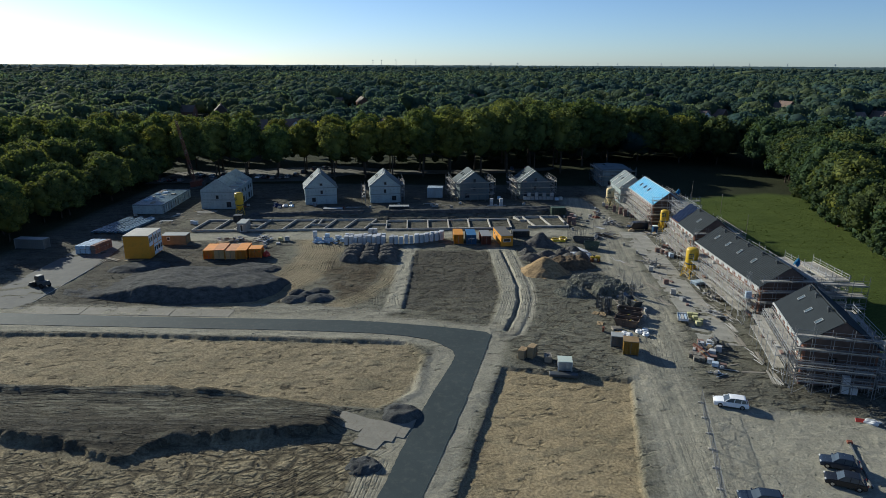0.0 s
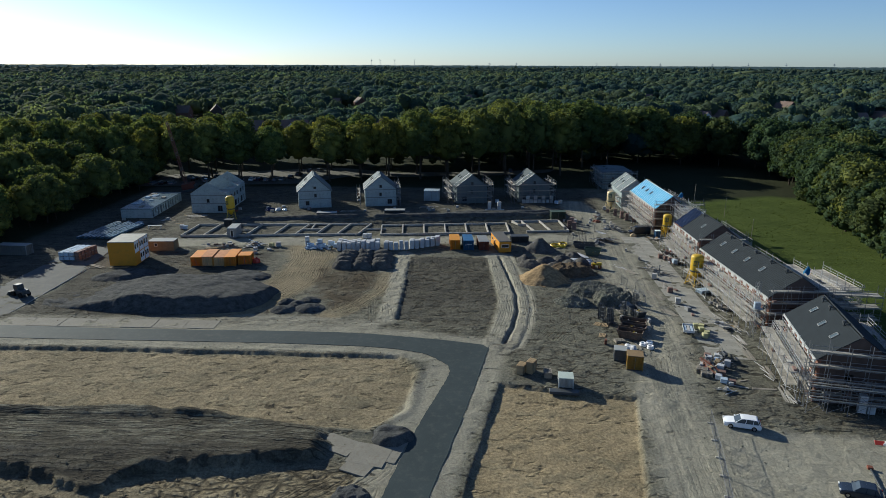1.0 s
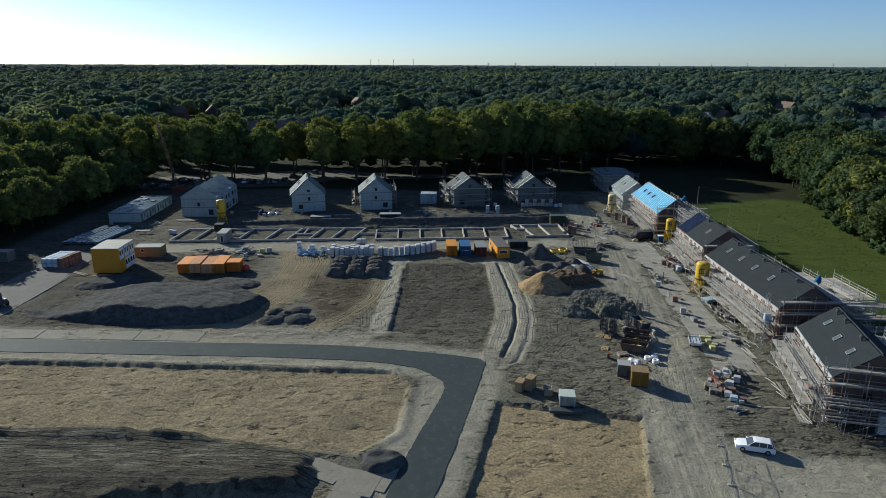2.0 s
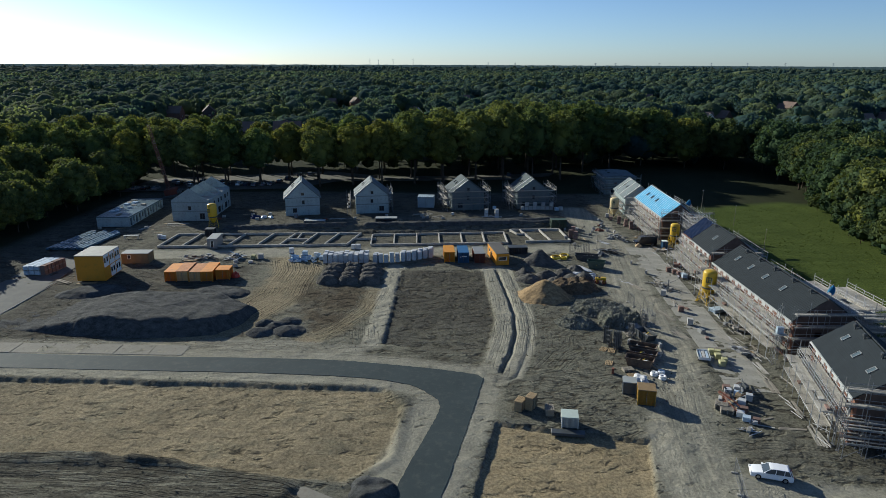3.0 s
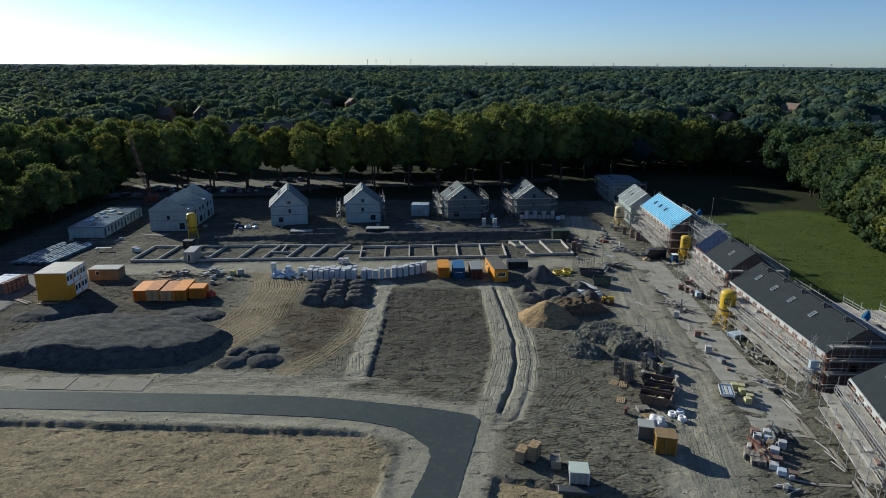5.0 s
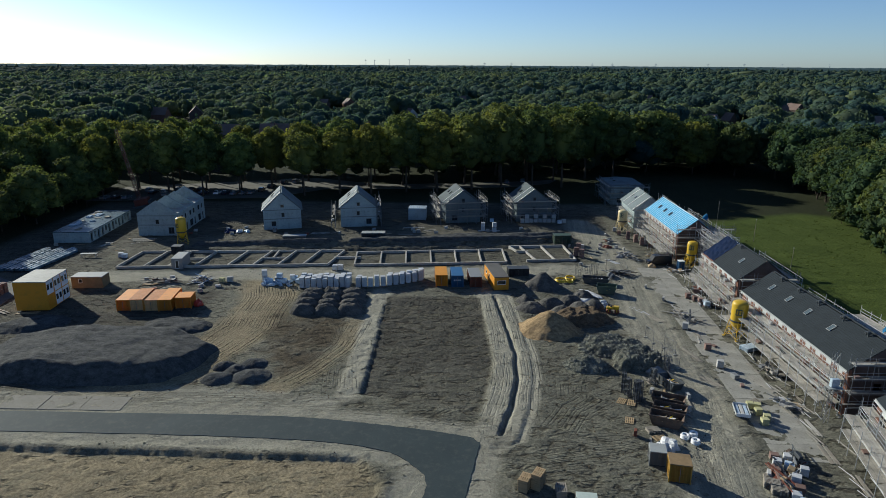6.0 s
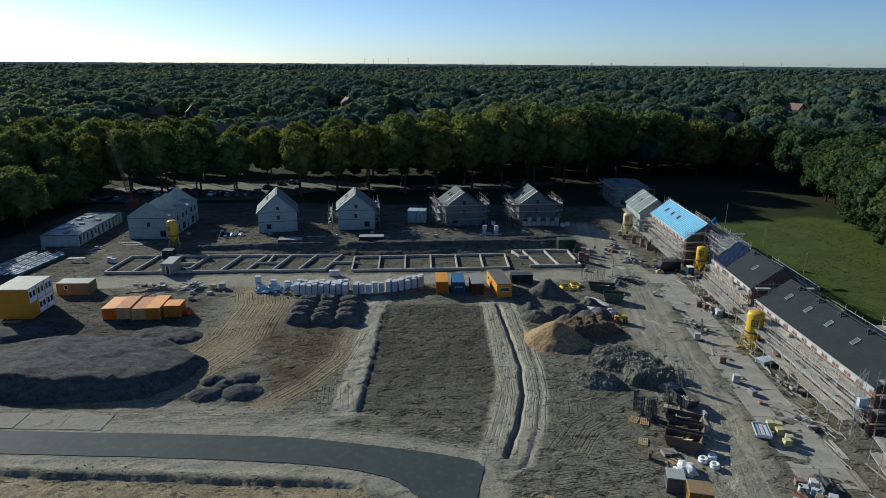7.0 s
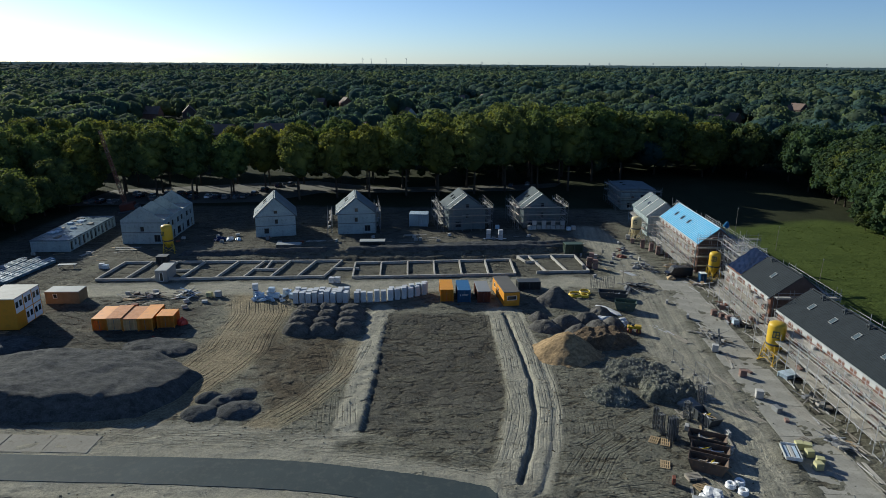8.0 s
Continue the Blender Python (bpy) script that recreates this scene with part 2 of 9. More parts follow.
# ---- mesh helpers ----
def part(name, bm, material, parent=None, label="", at=None):
    """One mesh object from a bmesh (freed), under a thing or a part."""
    me = bpy.data.meshes.new(name)
    bm.normal_update()
    bm.to_mesh(me)
    bm.free()
    me.materials.append(material)
    ob = new(name, me)
    if parent is not None:
        ob.parent = parent
    if at is not None:
        ob.matrix_basis = at
    if label:
        ob["label"] = label
    return ob


def share(name, me, parent, at):
    """Another object on mesh data that is already there."""
    ob = new(name, me)
    ob.parent = parent
    ob.matrix_basis = at
    return ob


def thing(name, at, label, category, group="", kind=""):
    """An empty at the thing's base that carries its parts."""
    ob = new(name)
    ob.empty_display_size = 0.2
    ob.matrix_basis = at
    return tagged(ob, label, category, group, kind)


def hexa(bm, pts):
    v = [bm.verts.new(p) for p in pts]
    for f in ((3, 2, 1, 0), (4, 5, 6, 7), (0, 1, 5, 4), (1, 2, 6, 5), (2, 3, 7, 6), (3, 0, 4, 7)):
        bm.faces.new([v[i] for i in f])


def box(bm, x0, x1, y0, y1, z0, z1):
    hexa(bm, [(x0, y0, z0), (x1, y0, z0), (x1, y1, z0), (x0, y1, z0), (x0, y0, z1), (x1, y0, z1), (x1, y1, z1), (x0, y1, z1)])


def rod(bm, p, q, r, r2=None, n=6):
    """A tapered round bar from p to q."""
    p, q = Vector(p), Vector(q)
    r2 = r if r2 is None else r2
    d = (q - p).normalized()
    a = d.orthogonal().normalized()
    b = d.cross(a)
    ring = []
    for c, k in ((p, r), (q, r2)):
        ring.append([bm.verts.new(c + (a * math.cos(2 * math.pi * i / n) + b * math.sin(2 * math.pi * i / n)) * k) for i in range(n)])
    for i in range(n):
        j = (i + 1) % n
        bm.faces.new((ring[0][i], ring[0][j], ring[1][j], ring[1][i]))
    bm.faces.new(ring[0][::-1])
    bm.faces.new(ring[1])


def torus(bm, R, r, z=0.0, n=26, m=6):
    """A closed round ring."""
    rings = []
    for i in range(n):
        a = 2 * math.pi * i / n
        rings.append([bm.verts.new(((R + r * math.cos(2 * math.pi * j / m)) * math.cos(a), (R + r * math.cos(2 * math.pi * j / m)) * math.sin(a), z + r * math.sin(2 * math.pi * j / m))) for j in range(m)])
    for i in range(n):
        p, q = rings[i], rings[(i + 1) % n]
        for j in range(m):
            k = (j + 1) % m
            bm.faces.new((p[j], q[j], q[k], p[k]))


def lathe(bm, profile, n=20, x=0.0, y=0.0):
    """Turns (radius, z) pairs round a vertical axis."""
    rows = []
    for r, z in profile:
        rows.append([bm.verts.new((x + r * math.cos(2 * math.pi * i / n), y + r * math.sin(2 * math.pi * i / n), z)) for i in range(n)])
    for lo, hi in zip(rows, rows[1:]):
        for i in range(n):
            j = (i + 1) % n
            bm.faces.new((lo[i], lo[j], hi[j], hi[i]))
    bm.faces.new(rows[0][::-1])
    bm.faces.new(rows[-1])


def bevelled(bm, width=0.03, segments=1):
    bmesh.ops.bevel(bm, geom=bm.edges[:], offset=width, segments=segments, affect="EDGES", clamp_overlap=True)
    return bm


def block(x0, x1, y0, y1, z0, z1, bevel=0.0):
    bm = bmesh.new()
    box(bm, x0, x1, y0, y1, z0, z1)
    if bevel:
        bevelled(bm, bevel)
    return bm


def pierced(bm, length, top, thick, openings, cuts=(), y0=0.0):
    """A wall along x from 0 to length, from y0 to y0 + thick, with holes (x0, x1, z0, z1); top(x) is its upper edge, straight between the cuts."""
    xs = sorted({0.0, length, *cuts, *(o[0] for o in openings), *(o[1] for o in openings)})
    zs = sorted({0.0, *(o[2] for o in openings), *(o[3] for o in openings)})
    quads = {}
    y1 = y0 + thick
    for a, b in zip(xs, xs[1:]):
        levels = [z for z in zs if z < min(top(a), top(b)) - 1e-4] + [None]
        for lo, hi in zip(levels, levels[1:]):
            ta, tb = (top(a), top(b)) if hi is None else (hi, hi)
            mx, mz = (a + b) / 2, lo + 1e-3
            if any(o[0] < mx < o[1] and o[2] - 1e-4 <= lo < o[3] - 1e-4 for o in openings):
                continue
            p = [(a, y0, lo), (b, y0, lo), (b, y1, lo), (a, y1, lo), (a, y0, ta), (b, y0, tb), (b, y1, tb), (a, y1, ta)]
            for f in ((3, 2, 1, 0), (4, 5, 6, 7), (0, 1, 5, 4), (1, 2, 6, 5), (2, 3, 7, 6), (3, 0, 4, 7)):
                q = [tuple(round(c, 4) for c in p[i]) for i in f]
                quads.setdefault(frozenset(q), []).append(q)
    seen = {}
    for both in quads.values():
        if len(both) == 1 and len(set(both[0])) >= 3:
            q = list(dict.fromkeys(both[0]))
            for c in q:
                if c not in seen:
                    seen[c] = bm.verts.new(c)
            bm.faces.new([seen[c] for c in q])


def window_in(parent, x0, x1, z0, z1, at, frame_material=None, sill=True, mullions=1):
    """A window set into an opening of a wall that runs along local x: frame, pane, sill."""
    fm = frame_material or FRAME_WHITE
    w = new("window")
    w.parent = parent
    w.matrix_basis = at
    w.empty_display_size = 0.1
    bm = bmesh.new()
    t = 0.09
    box(bm, x0, x1, 0.06, 0.15, z0, z0 + t)
    box(bm, x0, x1, 0.06, 0.15, z1 - t, z1)
    box(bm, x0, x0 + t, 0.06, 0.15, z0 + t, z1 - t)
    box(bm, x1 - t, x1, 0.06, 0.15, z0 + t, z1 - t)
    for i in range(mullions):
        m = x0 + (x1 - x0) * (i + 1) / (mullions + 1)
        box(bm, m - 0.04, m + 0.04, 0.06, 0.15, z0 + t, z1 - t)
    part("window_frame", bm, fm, w)
    part("pane", block(x0 + t, x1 - t, 0.095, 0.115, z0 + t, z1 - t), GLASS, w)
    if sill:
        part("sill", block(x0 - 0.05, x1 + 0.05, -0.08, 0.06, z0 - 0.08, z0), CONCRETE, w)
    return w


# ---- ground ----
def hash2(i, j, s):
    v = np.sin(i * 127.1 + j * 311.7 + s * 74.7) * 43758.5453
    return v - np.floor(v)


def vnoise(x, y, size, s=0):
    """Smooth value noise, 0 to 1, with cells of that size in metres."""
    u, v = np.asarray(x) / size, np.asarray(y) / size
    i, j = np.floor(u), np.floor(v)
    a, b = u - i, v - j
    a, b = a * a * (3 - 2 * a), b * b * (3 - 2 * b)
    return (hash2(i, j, s) * (1 - a) + hash2(i + 1, j, s) * a) * (1 - b) + (hash2(i, j + 1, s) * (1 - a) + hash2(i + 1, j + 1, s) * a) * b


def fbm(x, y, size, s=0, n=4):
    t, k, w = 0.0, 0.0, 1.0
    for o in range(n):
        t = t + w * vnoise(x, y, size / 2 ** o, s + o)
        k += w
        w *= 0.55
    return t / k


def line_distance(x, y, pts):
    """Distance to a polyline, signed: positive to the right of its direction."""
    best, sign = np.full(np.shape(x), 1e9), np.ones(np.shape(x))
    for (ax, ay), (bx, by) in zip(pts, pts[1:]):
        dx, dy = bx - ax, by - ay
        k = np.clip(((x - ax) * dx + (y - ay) * dy) / (dx * dx + dy * dy), 0, 1)
        d = np.hypot(x - ax - k * dx, y - ay - k * dy)
        s = np.where((x - ax) * dy - (y - ay) * dx > 0, 1.0, -1.0)
        sign = np.where(d < best, s, sign)
        best = np.minimum(best, d)
    return best * sign


def inside(x, y, poly):
    """Signed distance to a closed outline: positive inside."""
    best, odd = np.full(np.shape(x), 1e9), np.zeros(np.shape(x), bool)
    for (ax, ay), (bx, by) in zip(poly, poly[1:] + poly[:1]):
        dx, dy = bx - ax, by - ay
        k = np.clip(((x - ax) * dx + (y - ay) * dy) / (dx * dx + dy * dy), 0, 1)
        best = np.minimum(best, np.hypot(x - ax - k * dx, y - ay - k * dy))
        if ay != by:
            odd ^= ((ay > y) != (by > y)) & (x < dx * (y - ay) / dy + ax)
    return np.where(odd, best, -best)


def soft(d, w):
    """0 below -w, 1 above w, smooth between."""
    k = np.clip(d / (2 * w) + 0.5, 0, 1)
    return k * k * (3 - 2 * k)


RIGHT_PLOT = [(5.7, 86.4), (24.2, 82.6), (18.6, 55.9), (11.0, 24.0), (-9.0, 24.0), (-1.4, 55.5)]
LEFT_PLOT = [(-95.0, 96.2), (-74.0, 97.3), (-40.5, 96.4), (-10.0, 95.2), (-7.0, 90.5), (-7.9, 79.1), (-12.2, 74.0), (-24.0, 75.2), (-42.0, 78.6), (-66.0, 78.2), (-95.0, 76.5)]
SOIL_BAND = [(-100.0, 78.0), (-66.0, 78.2), (-42.0, 78.6), (-24.0, 75.2), (-18.5, 73.2), (-17.0, 70.0), (-17.5, 67.2), (-26.0, 65.6), (-36.0, 64.6), (-41.0, 60.5), (-50.0, 63.8), (-60.0, 65.3), (-100.0, 66.5)]
DARK_PLOT = [(-11.4, 150.0), (-11.5, 110.5), (-2.0, 107.8), (5.1, 106.4), (7.6, 121.0), (7.0, 149.0)]
BROWN_PATCH = [(-30.5, 139.0), (-18.5, 139.0), (-18.0, 128.0), (-20.0, 119.0), (-24.0, 117.0), (-29.0, 123.0)]
MEADOW = [(63.0, 95.0), (64.5, 204.0), (76.0, 209.0), (92.0, 216.0), (110.0, 222.0), (124.0, 214.0), (135.0, 160.0), (135.0, 60.0), (70.0, 60.0)]
YARD = [(29.5, 77.0), (58.0, 71.5), (72.0, 30.0), (14.0, 30.0)]
SITE = [(-108.0, 108.0), (-86.0, 90.0), (-100.0, 40.0), (-110.0, 10.0), (110.0, 10.0), (66.0, 90.0), (64.5, 208.0), (64.0, 238.0), (-60.0, 240.0), (-112.0, 236.0), (-112.0, 160.0)]
MAIN_TRACK = [(22.5, 20.0), (25.5, 60.0), (30.0, 90.0), (35.0, 110.0), (36.5, 135.0), (40.0, 165.0), (41.0, 190.0), (38.0, 212.0)]
SITE_STREET = [(-78.0, 160.0), (-40.0, 162.5), (0.0, 165.5), (36.0, 168.5)]
BACK_STREET = [(-88.0, 186.0), (-56.0, 190.0), (-20.0, 196.0), (30.0, 203.0), (44.0, 206.0)]
CURVE_TRACK = [(7.2, 100.5), (9.4, 108.0), (10.9, 115.5), (11.4, 124.0), (10.8, 136.0), (9.9, 150.0)]
PLOT_VERGE = [(-12.6, 152.0), (-12.8, 128.0), (-13.4, 110.0)]
WHEEL_WAYS = [
    ([(-46.0, 108.5), (-39.0, 120.0), (-34.5, 134.0), (-35.0, 150.0), (-38.0, 161.0)], 4.6, 10),
    ([(-24.0, 112.0), (-20.0, 118.0), (-16.5, 126.0), (-15.0, 137.0)], 1.6, 4),
    ([(6.6, 100.0), (7.6, 108.0), (9.0, 116.0), (9.4, 124.0), (8.8, 136.0), (8.0, 150.0)], 1.4, 4),
    ([(24.0, 20.0), (27.0, 60.0), (31.0, 90.0), (35.5, 110.0), (37.0, 135.0), (40.5, 165.0), (41.5, 190.0)], 2.2, 6),
    ([(12.0, 96.0), (22.0, 99.0), (30.0, 96.0)], 2.0, 4),
    ([(14.0, 101.0), (18.0, 107.0), (19.0, 115.0)], 1.8, 5),
    ([(-100.0, 73.5), (-66.0, 73.0), (-42.0, 74.5), (-24.0, 72.0), (-12.0, 69.5)], 3.2, 8),
    ([(-30.0, 50.0), (-20.0, 57.0), (-14.5, 62.5), (-11.0, 66.5)], 2.2, 7),
    ([(-13.5, 50.0), (-12.5, 56.0), (-11.5, 62.0)], 1.2, 4),
    ([(28.0, 83.0), (40.0, 82.0), (56.0, 76.0)], 1.5, 4),
    ([(-14.5, 110.0), (-16.5, 122.0), (-20.0, 134.0), (-26.0, 137.5)], 2.0, 5),
    (SITE_STREET, 1.6, 4),
    (BACK_STREET, 1.8, 4),
]
rng = np.random.default_rng(5)
PLATES = np.column_stack([rng.uniform(-75, -8, 1300), rng.uniform(34, 67, 1300)])
PLATE_LEVEL = rng.uniform(-0.05, 0.10, 1300)


def open_ends(x, y, pts, wide):
    """1 along a way, 0 round its two ends."""
    return soft(np.minimum(np.hypot(x - pts[0][0], y - pts[0][1]), np.hypot(x - pts[-1][0], y - pts[-1][1])) - wide * 1.3, 1.2)


def relief(x, y):
    """Height of the ground, without the loose heaps on it."""
    x, y = np.asarray(x, float), np.asarray(y, float)
    wob = (fbm(x, y, 4.0, 3) - 0.5) * 1.3 + (fbm(x, y, 1.1, 5, 2) - 0.5) * 0.7
    site = soft(inside(x, y, SITE), 6.0)
    h = (fbm(x, y, 6.0, 11) - 0.5) * 0.22 * site + (fbm(x, y, 1.3, 21, 3) - 0.5) * 0.17 * site
    broken = fbm(x, y * 1.9, 2.6, 23, 3)
    h = h + site * 0.06 * (soft(broken - 0.52, 0.02) - soft(broken - 0.63, 0.02)) * soft(fbm(x, y, 7.0, 25, 2) - 0.40, 0.1)
    h = h - 0.42 * soft(inside(x, y, RIGHT_PLOT) + wob * 0.35, 0.16)
    h = h - 0.30 * soft(inside(x, y, LEFT_PLOT) + wob * 0.35, 0.22)
    h = h - 0.24 * soft(inside(x, y, DARK_PLOT) + wob * 0.45, 0.14) * soft(y - 108.5, 1.5) * soft(146.0 - y, 2.5)
    h = h + 0.07 * (fbm(x * 0.25, y, 0.9, 57, 2) - 0.5 + 0.6 * (fbm(x, y * 0.3, 0.8, 59, 2) - 0.5)) * soft(inside(x, y, DARK_PLOT), 0.4)
    # a low wall of spoil round the plots
    for poly, amount, wide in ((LEFT_PLOT, 0.26, 0.7), (DARK_PLOT, 0.06, 0.5)):
        d = inside(x, y, poly) + wob * 0.3
        h = h + amount * np.exp(-((d + 0.8) / wide) ** 2) * (0.7 + 0.6 * (fbm(x, y, 1.3, 31) - 0.5))
    # the bank of soil, steep on the side towards the smaller y
    d = inside(x, y, SOIL_BAND) + wob * 1.4
    front = soft(d, 1.3)
    h = h + front * (0.42 + 0.72 * np.exp(-((y - 67.5) / 4.5) ** 2) + 0.35 * fbm(x, y, 3.0, 41))
    h = h + front * 0.45 * np.exp(-((y - 76.8) / 1.0) ** 2)
    h = h + front * 0.50 * (fbm(x * 0.08, y + 0.06 * x, 1.3, 43, 3) - 0.5) * soft(y - 68.0, 1.0)
    # broken plates of dried crust
    near = (y < 68) & (x < -6) & (d < 0.5)
    if np.any(near):
        px, py = x[near] + 0.25 * wob[near], y[near] * 1.5 + 0.25 * wob[near]
        lvl, gap = np.zeros(px.shape), np.zeros(px.shape)
        for k in range(0, len(px), 4000):
            q = (px[k:k + 4000, None] - PLATES[None, :, 0]) ** 2 + (py[k:k + 4000, None] - PLATES[None, :, 1] * 1.5) ** 2
            two = np.argpartition(q, 1, axis=1)[:, :2]
            dd = np.sqrt(np.take_along_axis(q, two, 1))
            first = two[np.arange(len(two)), dd.argmin(1)]
            lvl[k:k + 4000] = PLATE_LEVEL[first]
            gap[k:k + 4000] = np.abs(dd[:, 0] - dd[:, 1])
        h[near] = 0.35 * h[near] + 0.6 * lvl - 0.14 * (1 - soft(gap - 0.10, 0.10))
    # the cut beside the curving track and along the plot
    d = line_distance(x, y, CURVE_TRACK) + wob * 0.25
    on = soft(27.0 - np.abs(y - 125.0), 1.5)
    cut = soft(d + 0.22, 0.14) * (1 - soft(d - 0.32, 0.22))
    h = h + on * (0.10 * soft(d + 3.4, 0.2) - 0.62 * cut - 0.08 * soft(d - 2.3, 0.15) - 0.09 * soft(d - 2.4, 0.12) * (1 - soft(d - 3.0, 0.3)))
    d = line_distance(x, y, PLOT_VERGE) + wob * 0.8
    h = h + soft(20.0 - np.abs(y - 131.0), 1.0) * (0.11 + 0.34 * (fbm(x, y, 0.9, 51, 3) - 0.45)) * soft(1.8 - np.abs(d), 0.35)
    h = h + soft(20.0 - np.abs(y - 131.0), 1.0) * 0.08 * (fbm(x * 2.0, y * 0.4, 0.9, 53, 2) - 0.5) * soft(3.0 - np.abs(line_distance(x, y, CURVE_TRACK)), 0.4)
    # spoil ridge behind the foundations
    d = line_distance(x, y, [(-60.0, 186.0), (-20.0, 188.5), (34.0, 193.0)]) + wob
    h = h + 1.0 * np.exp(-((d - 0.5) / 1.4) ** 2) * soft(x + 46, 5) * soft(34 - x, 4) - 0.7 * np.exp(-((d - 5.2) / 1.0) ** 2) * soft(x + 62, 4) * soft(32 - x, 3)
    # spoil on the near edge of the access street
    d = line_distance(x, y, [(24.0, 84.0), (28.5, 81.0)])
    h = h + 0.5 * np.exp(-(d / 1.3) ** 2) * fbm(x, y, 1.0, 61)
    d = line_distance(x, y, [(30.0, 79.5), (44.0, 76.5), (60.0, 71.5)]) + wob * 0.3
    h = h + 0.35 * np.exp(-(d / 0.5) ** 2) * fbm(x, y, 1.2, 63) * soft(x - 30, 2)
    # wheel ruts
    for pts, wide, count in WHEEL_WAYS:
        d = line_distance(x, y, pts) + wob * 0.35
        edge = soft(wide + 0.8 - np.abs(d), 0.8) * open_ends(x, y, pts, wide)
        h = h + edge * 0.022 * np.sin(d * math.pi * count / wide + 3 * fbm(x, y, 9.0, 71))
    # meadow tufts
    g = soft(inside(x, y, MEADOW), 3.0)
    h = h * (1 - g) + g * (0.35 * (fbm(x, y, 3.0, 81) - 0.3))
    # the paved strip and the roads lie level
    h = h * (1 - 0.85 * soft(inside(x, y, [(39.0, 98.0), (47.6, 96.0), (49.6, 131.0), (51.0, 172.0), (44.6, 172.0), (42.6, 131.0)]), 0.5))
    for pts, wide in ROAD_LINES:
        h = h * (1 - soft(wide - np.abs(line_distance(x, y, pts)), 0.5))
    return h


ROAD_LINES = [([(-130.0, 105.4), (-80.0, 103.7), (-54.0, 102.8), (-22.0, 102.0), (-8.0, 100.2), (1.5, 97.2)], 2.9),
              ([(1.5, 97.5), (-1.0, 85.0), (-4.4, 73.2), (-8.3, 55.3), (-13.0, 30.0)], 3.0)]


def stretch(a, b, step, far, grow):
    """Even steps from a to b, then ever longer ones out to far on both sides."""
    mid = np.arange(a, b + step / 2, step)
    out, s, v = [], step, b
    while v < far[1]:
        s *= grow
        v += s
        out.append(v)
    low, s, v = [], step, a
    while v > far[0]:
        s *= grow
        v -= s
        low.append(v)
    return np.array(low[::-1] + list(mid) + out)


xs = stretch(-84, 60, 0.31, (-5200, 5200), 1.10)
ys = np.concatenate([stretch(42, 128, 0.31, (-60, 42), 1.25)[:-1], np.arange(128.0, 200, 0.5), stretch(200, 232, 1.2, (200, 5200), 1.10)[1:]])
ys = np.unique(np.round(ys, 3))
gx, gy = np.meshgrid(xs, ys)
gx, gy = gx.ravel(), gy.ravel()
gz = relief(gx, gy)
wob = (fbm(gx, gy, 5.0, 91) - 0.5) * 3.0 + (fbm(gx, gy, 1.2, 95) - 0.5) * 1.2
z_site = soft(inside(gx, gy, SITE) + wob, 2.0)
z_sand = np.maximum(soft(inside(gx, gy, RIGHT_PLOT) + wob * 0.25, 0.4), 0.74 * soft(inside(gx, gy, LEFT_PLOT) + wob * 0.6, 1.2))
z_sand = np.maximum(z_sand, 0.6 * soft(66 - gy, 2.0) * soft(-8 - gx, 2.0))
z_sand = np.maximum(z_sand, 0.7 * soft(5.4 - np.abs(line_distance(gx, gy, WHEEL_WAYS[0][0])) + wob, 1.5))
z_sand = np.maximum(z_sand, 0.6 * soft(2.0 - np.abs(line_distance(gx, gy, WHEEL_WAYS[1][0])) + wob, 1.0))
# dark soil; on the bank's steep face the dark tone paints its shadow
z_dark_and_shade = np.maximum.reduce([soft(inside(gx, gy, SOIL_BAND) + wob, 1.2) * (0.12 + 0.7 * soft(69.5 - gy, 1.4)), 0.90 * soft(inside(gx, gy, DARK_PLOT) + wob * 0.3, 0.5) * (0.66 + 0.34 * soft(gy - 118.0 + wob, 5.0)), 0.25 * soft(inside(gx, gy, BROWN_PATCH) + wob, 1.5)])
# left yard: rough dark soil and the shade on it, in one painted tone
z_dark_and_shade = np.maximum(z_dark_and_shade, 0.88 * soft(inside(gx, gy, [(-83.0, 111.0), (-42.0, 111.0), (-46.0, 152.0), (-104.0, 156.0), (-104.0, 130.0), (-83.0, 128.0)]) + wob, 2.0))
z_dark_and_shade = np.maximum(z_dark_and_shade, 0.12 * soft(inside(gx, gy, [(12.0, 88.0), (30.0, 84.0), (34.0, 160.0), (13.0, 160.0)]) + wob, 3.0))
# round the houses: dark spoil, with the avenue's shade painted in
z_dark_and_shade = np.maximum(z_dark_and_shade, 0.82 * soft(inside(gx, gy, [(-118.0, 182.0), (-60.0, 183.0), (36.0, 191.0), (46.0, 206.0), (46.0, 246.0), (-118.0, 244.0)]) + wob, 3.0))
z_dark_and_shade = np.maximum(z_dark_and_shade, 0.58 * soft(inside(gx, gy, [(-78.0, 166.0), (33.0, 173.0), (34.0, 190.0), (-78.0, 182.0)]) + wob * 0.5, 1.5))
z_dark_and_shade = np.maximum(z_dark_and_shade, 0.42 * soft(inside(gx, gy, [(34.0, 78.5), (62.0, 71.0), (62.0, 100.0), (48.0, 92.0), (38.0, 86.0)]) + wob * 0.5, 1.2))
# tree shade over the far left yard, put in as darker ground
z_dark_and_shade = np.maximum(z_dark_and_shade, 0.72 * soft(inside(gx, gy, [(-120.0, 136.0), (-84.0, 138.0), (-80.0, 184.0), (-120.0, 184.0)]) + wob, 3.0))
z_dark_and_shade = z_dark_and_shade * (1 - 0.9 * soft(5.4 - np.abs(line_distance(gx, gy, WHEEL_WAYS[0][0])) + wob, 1.5))
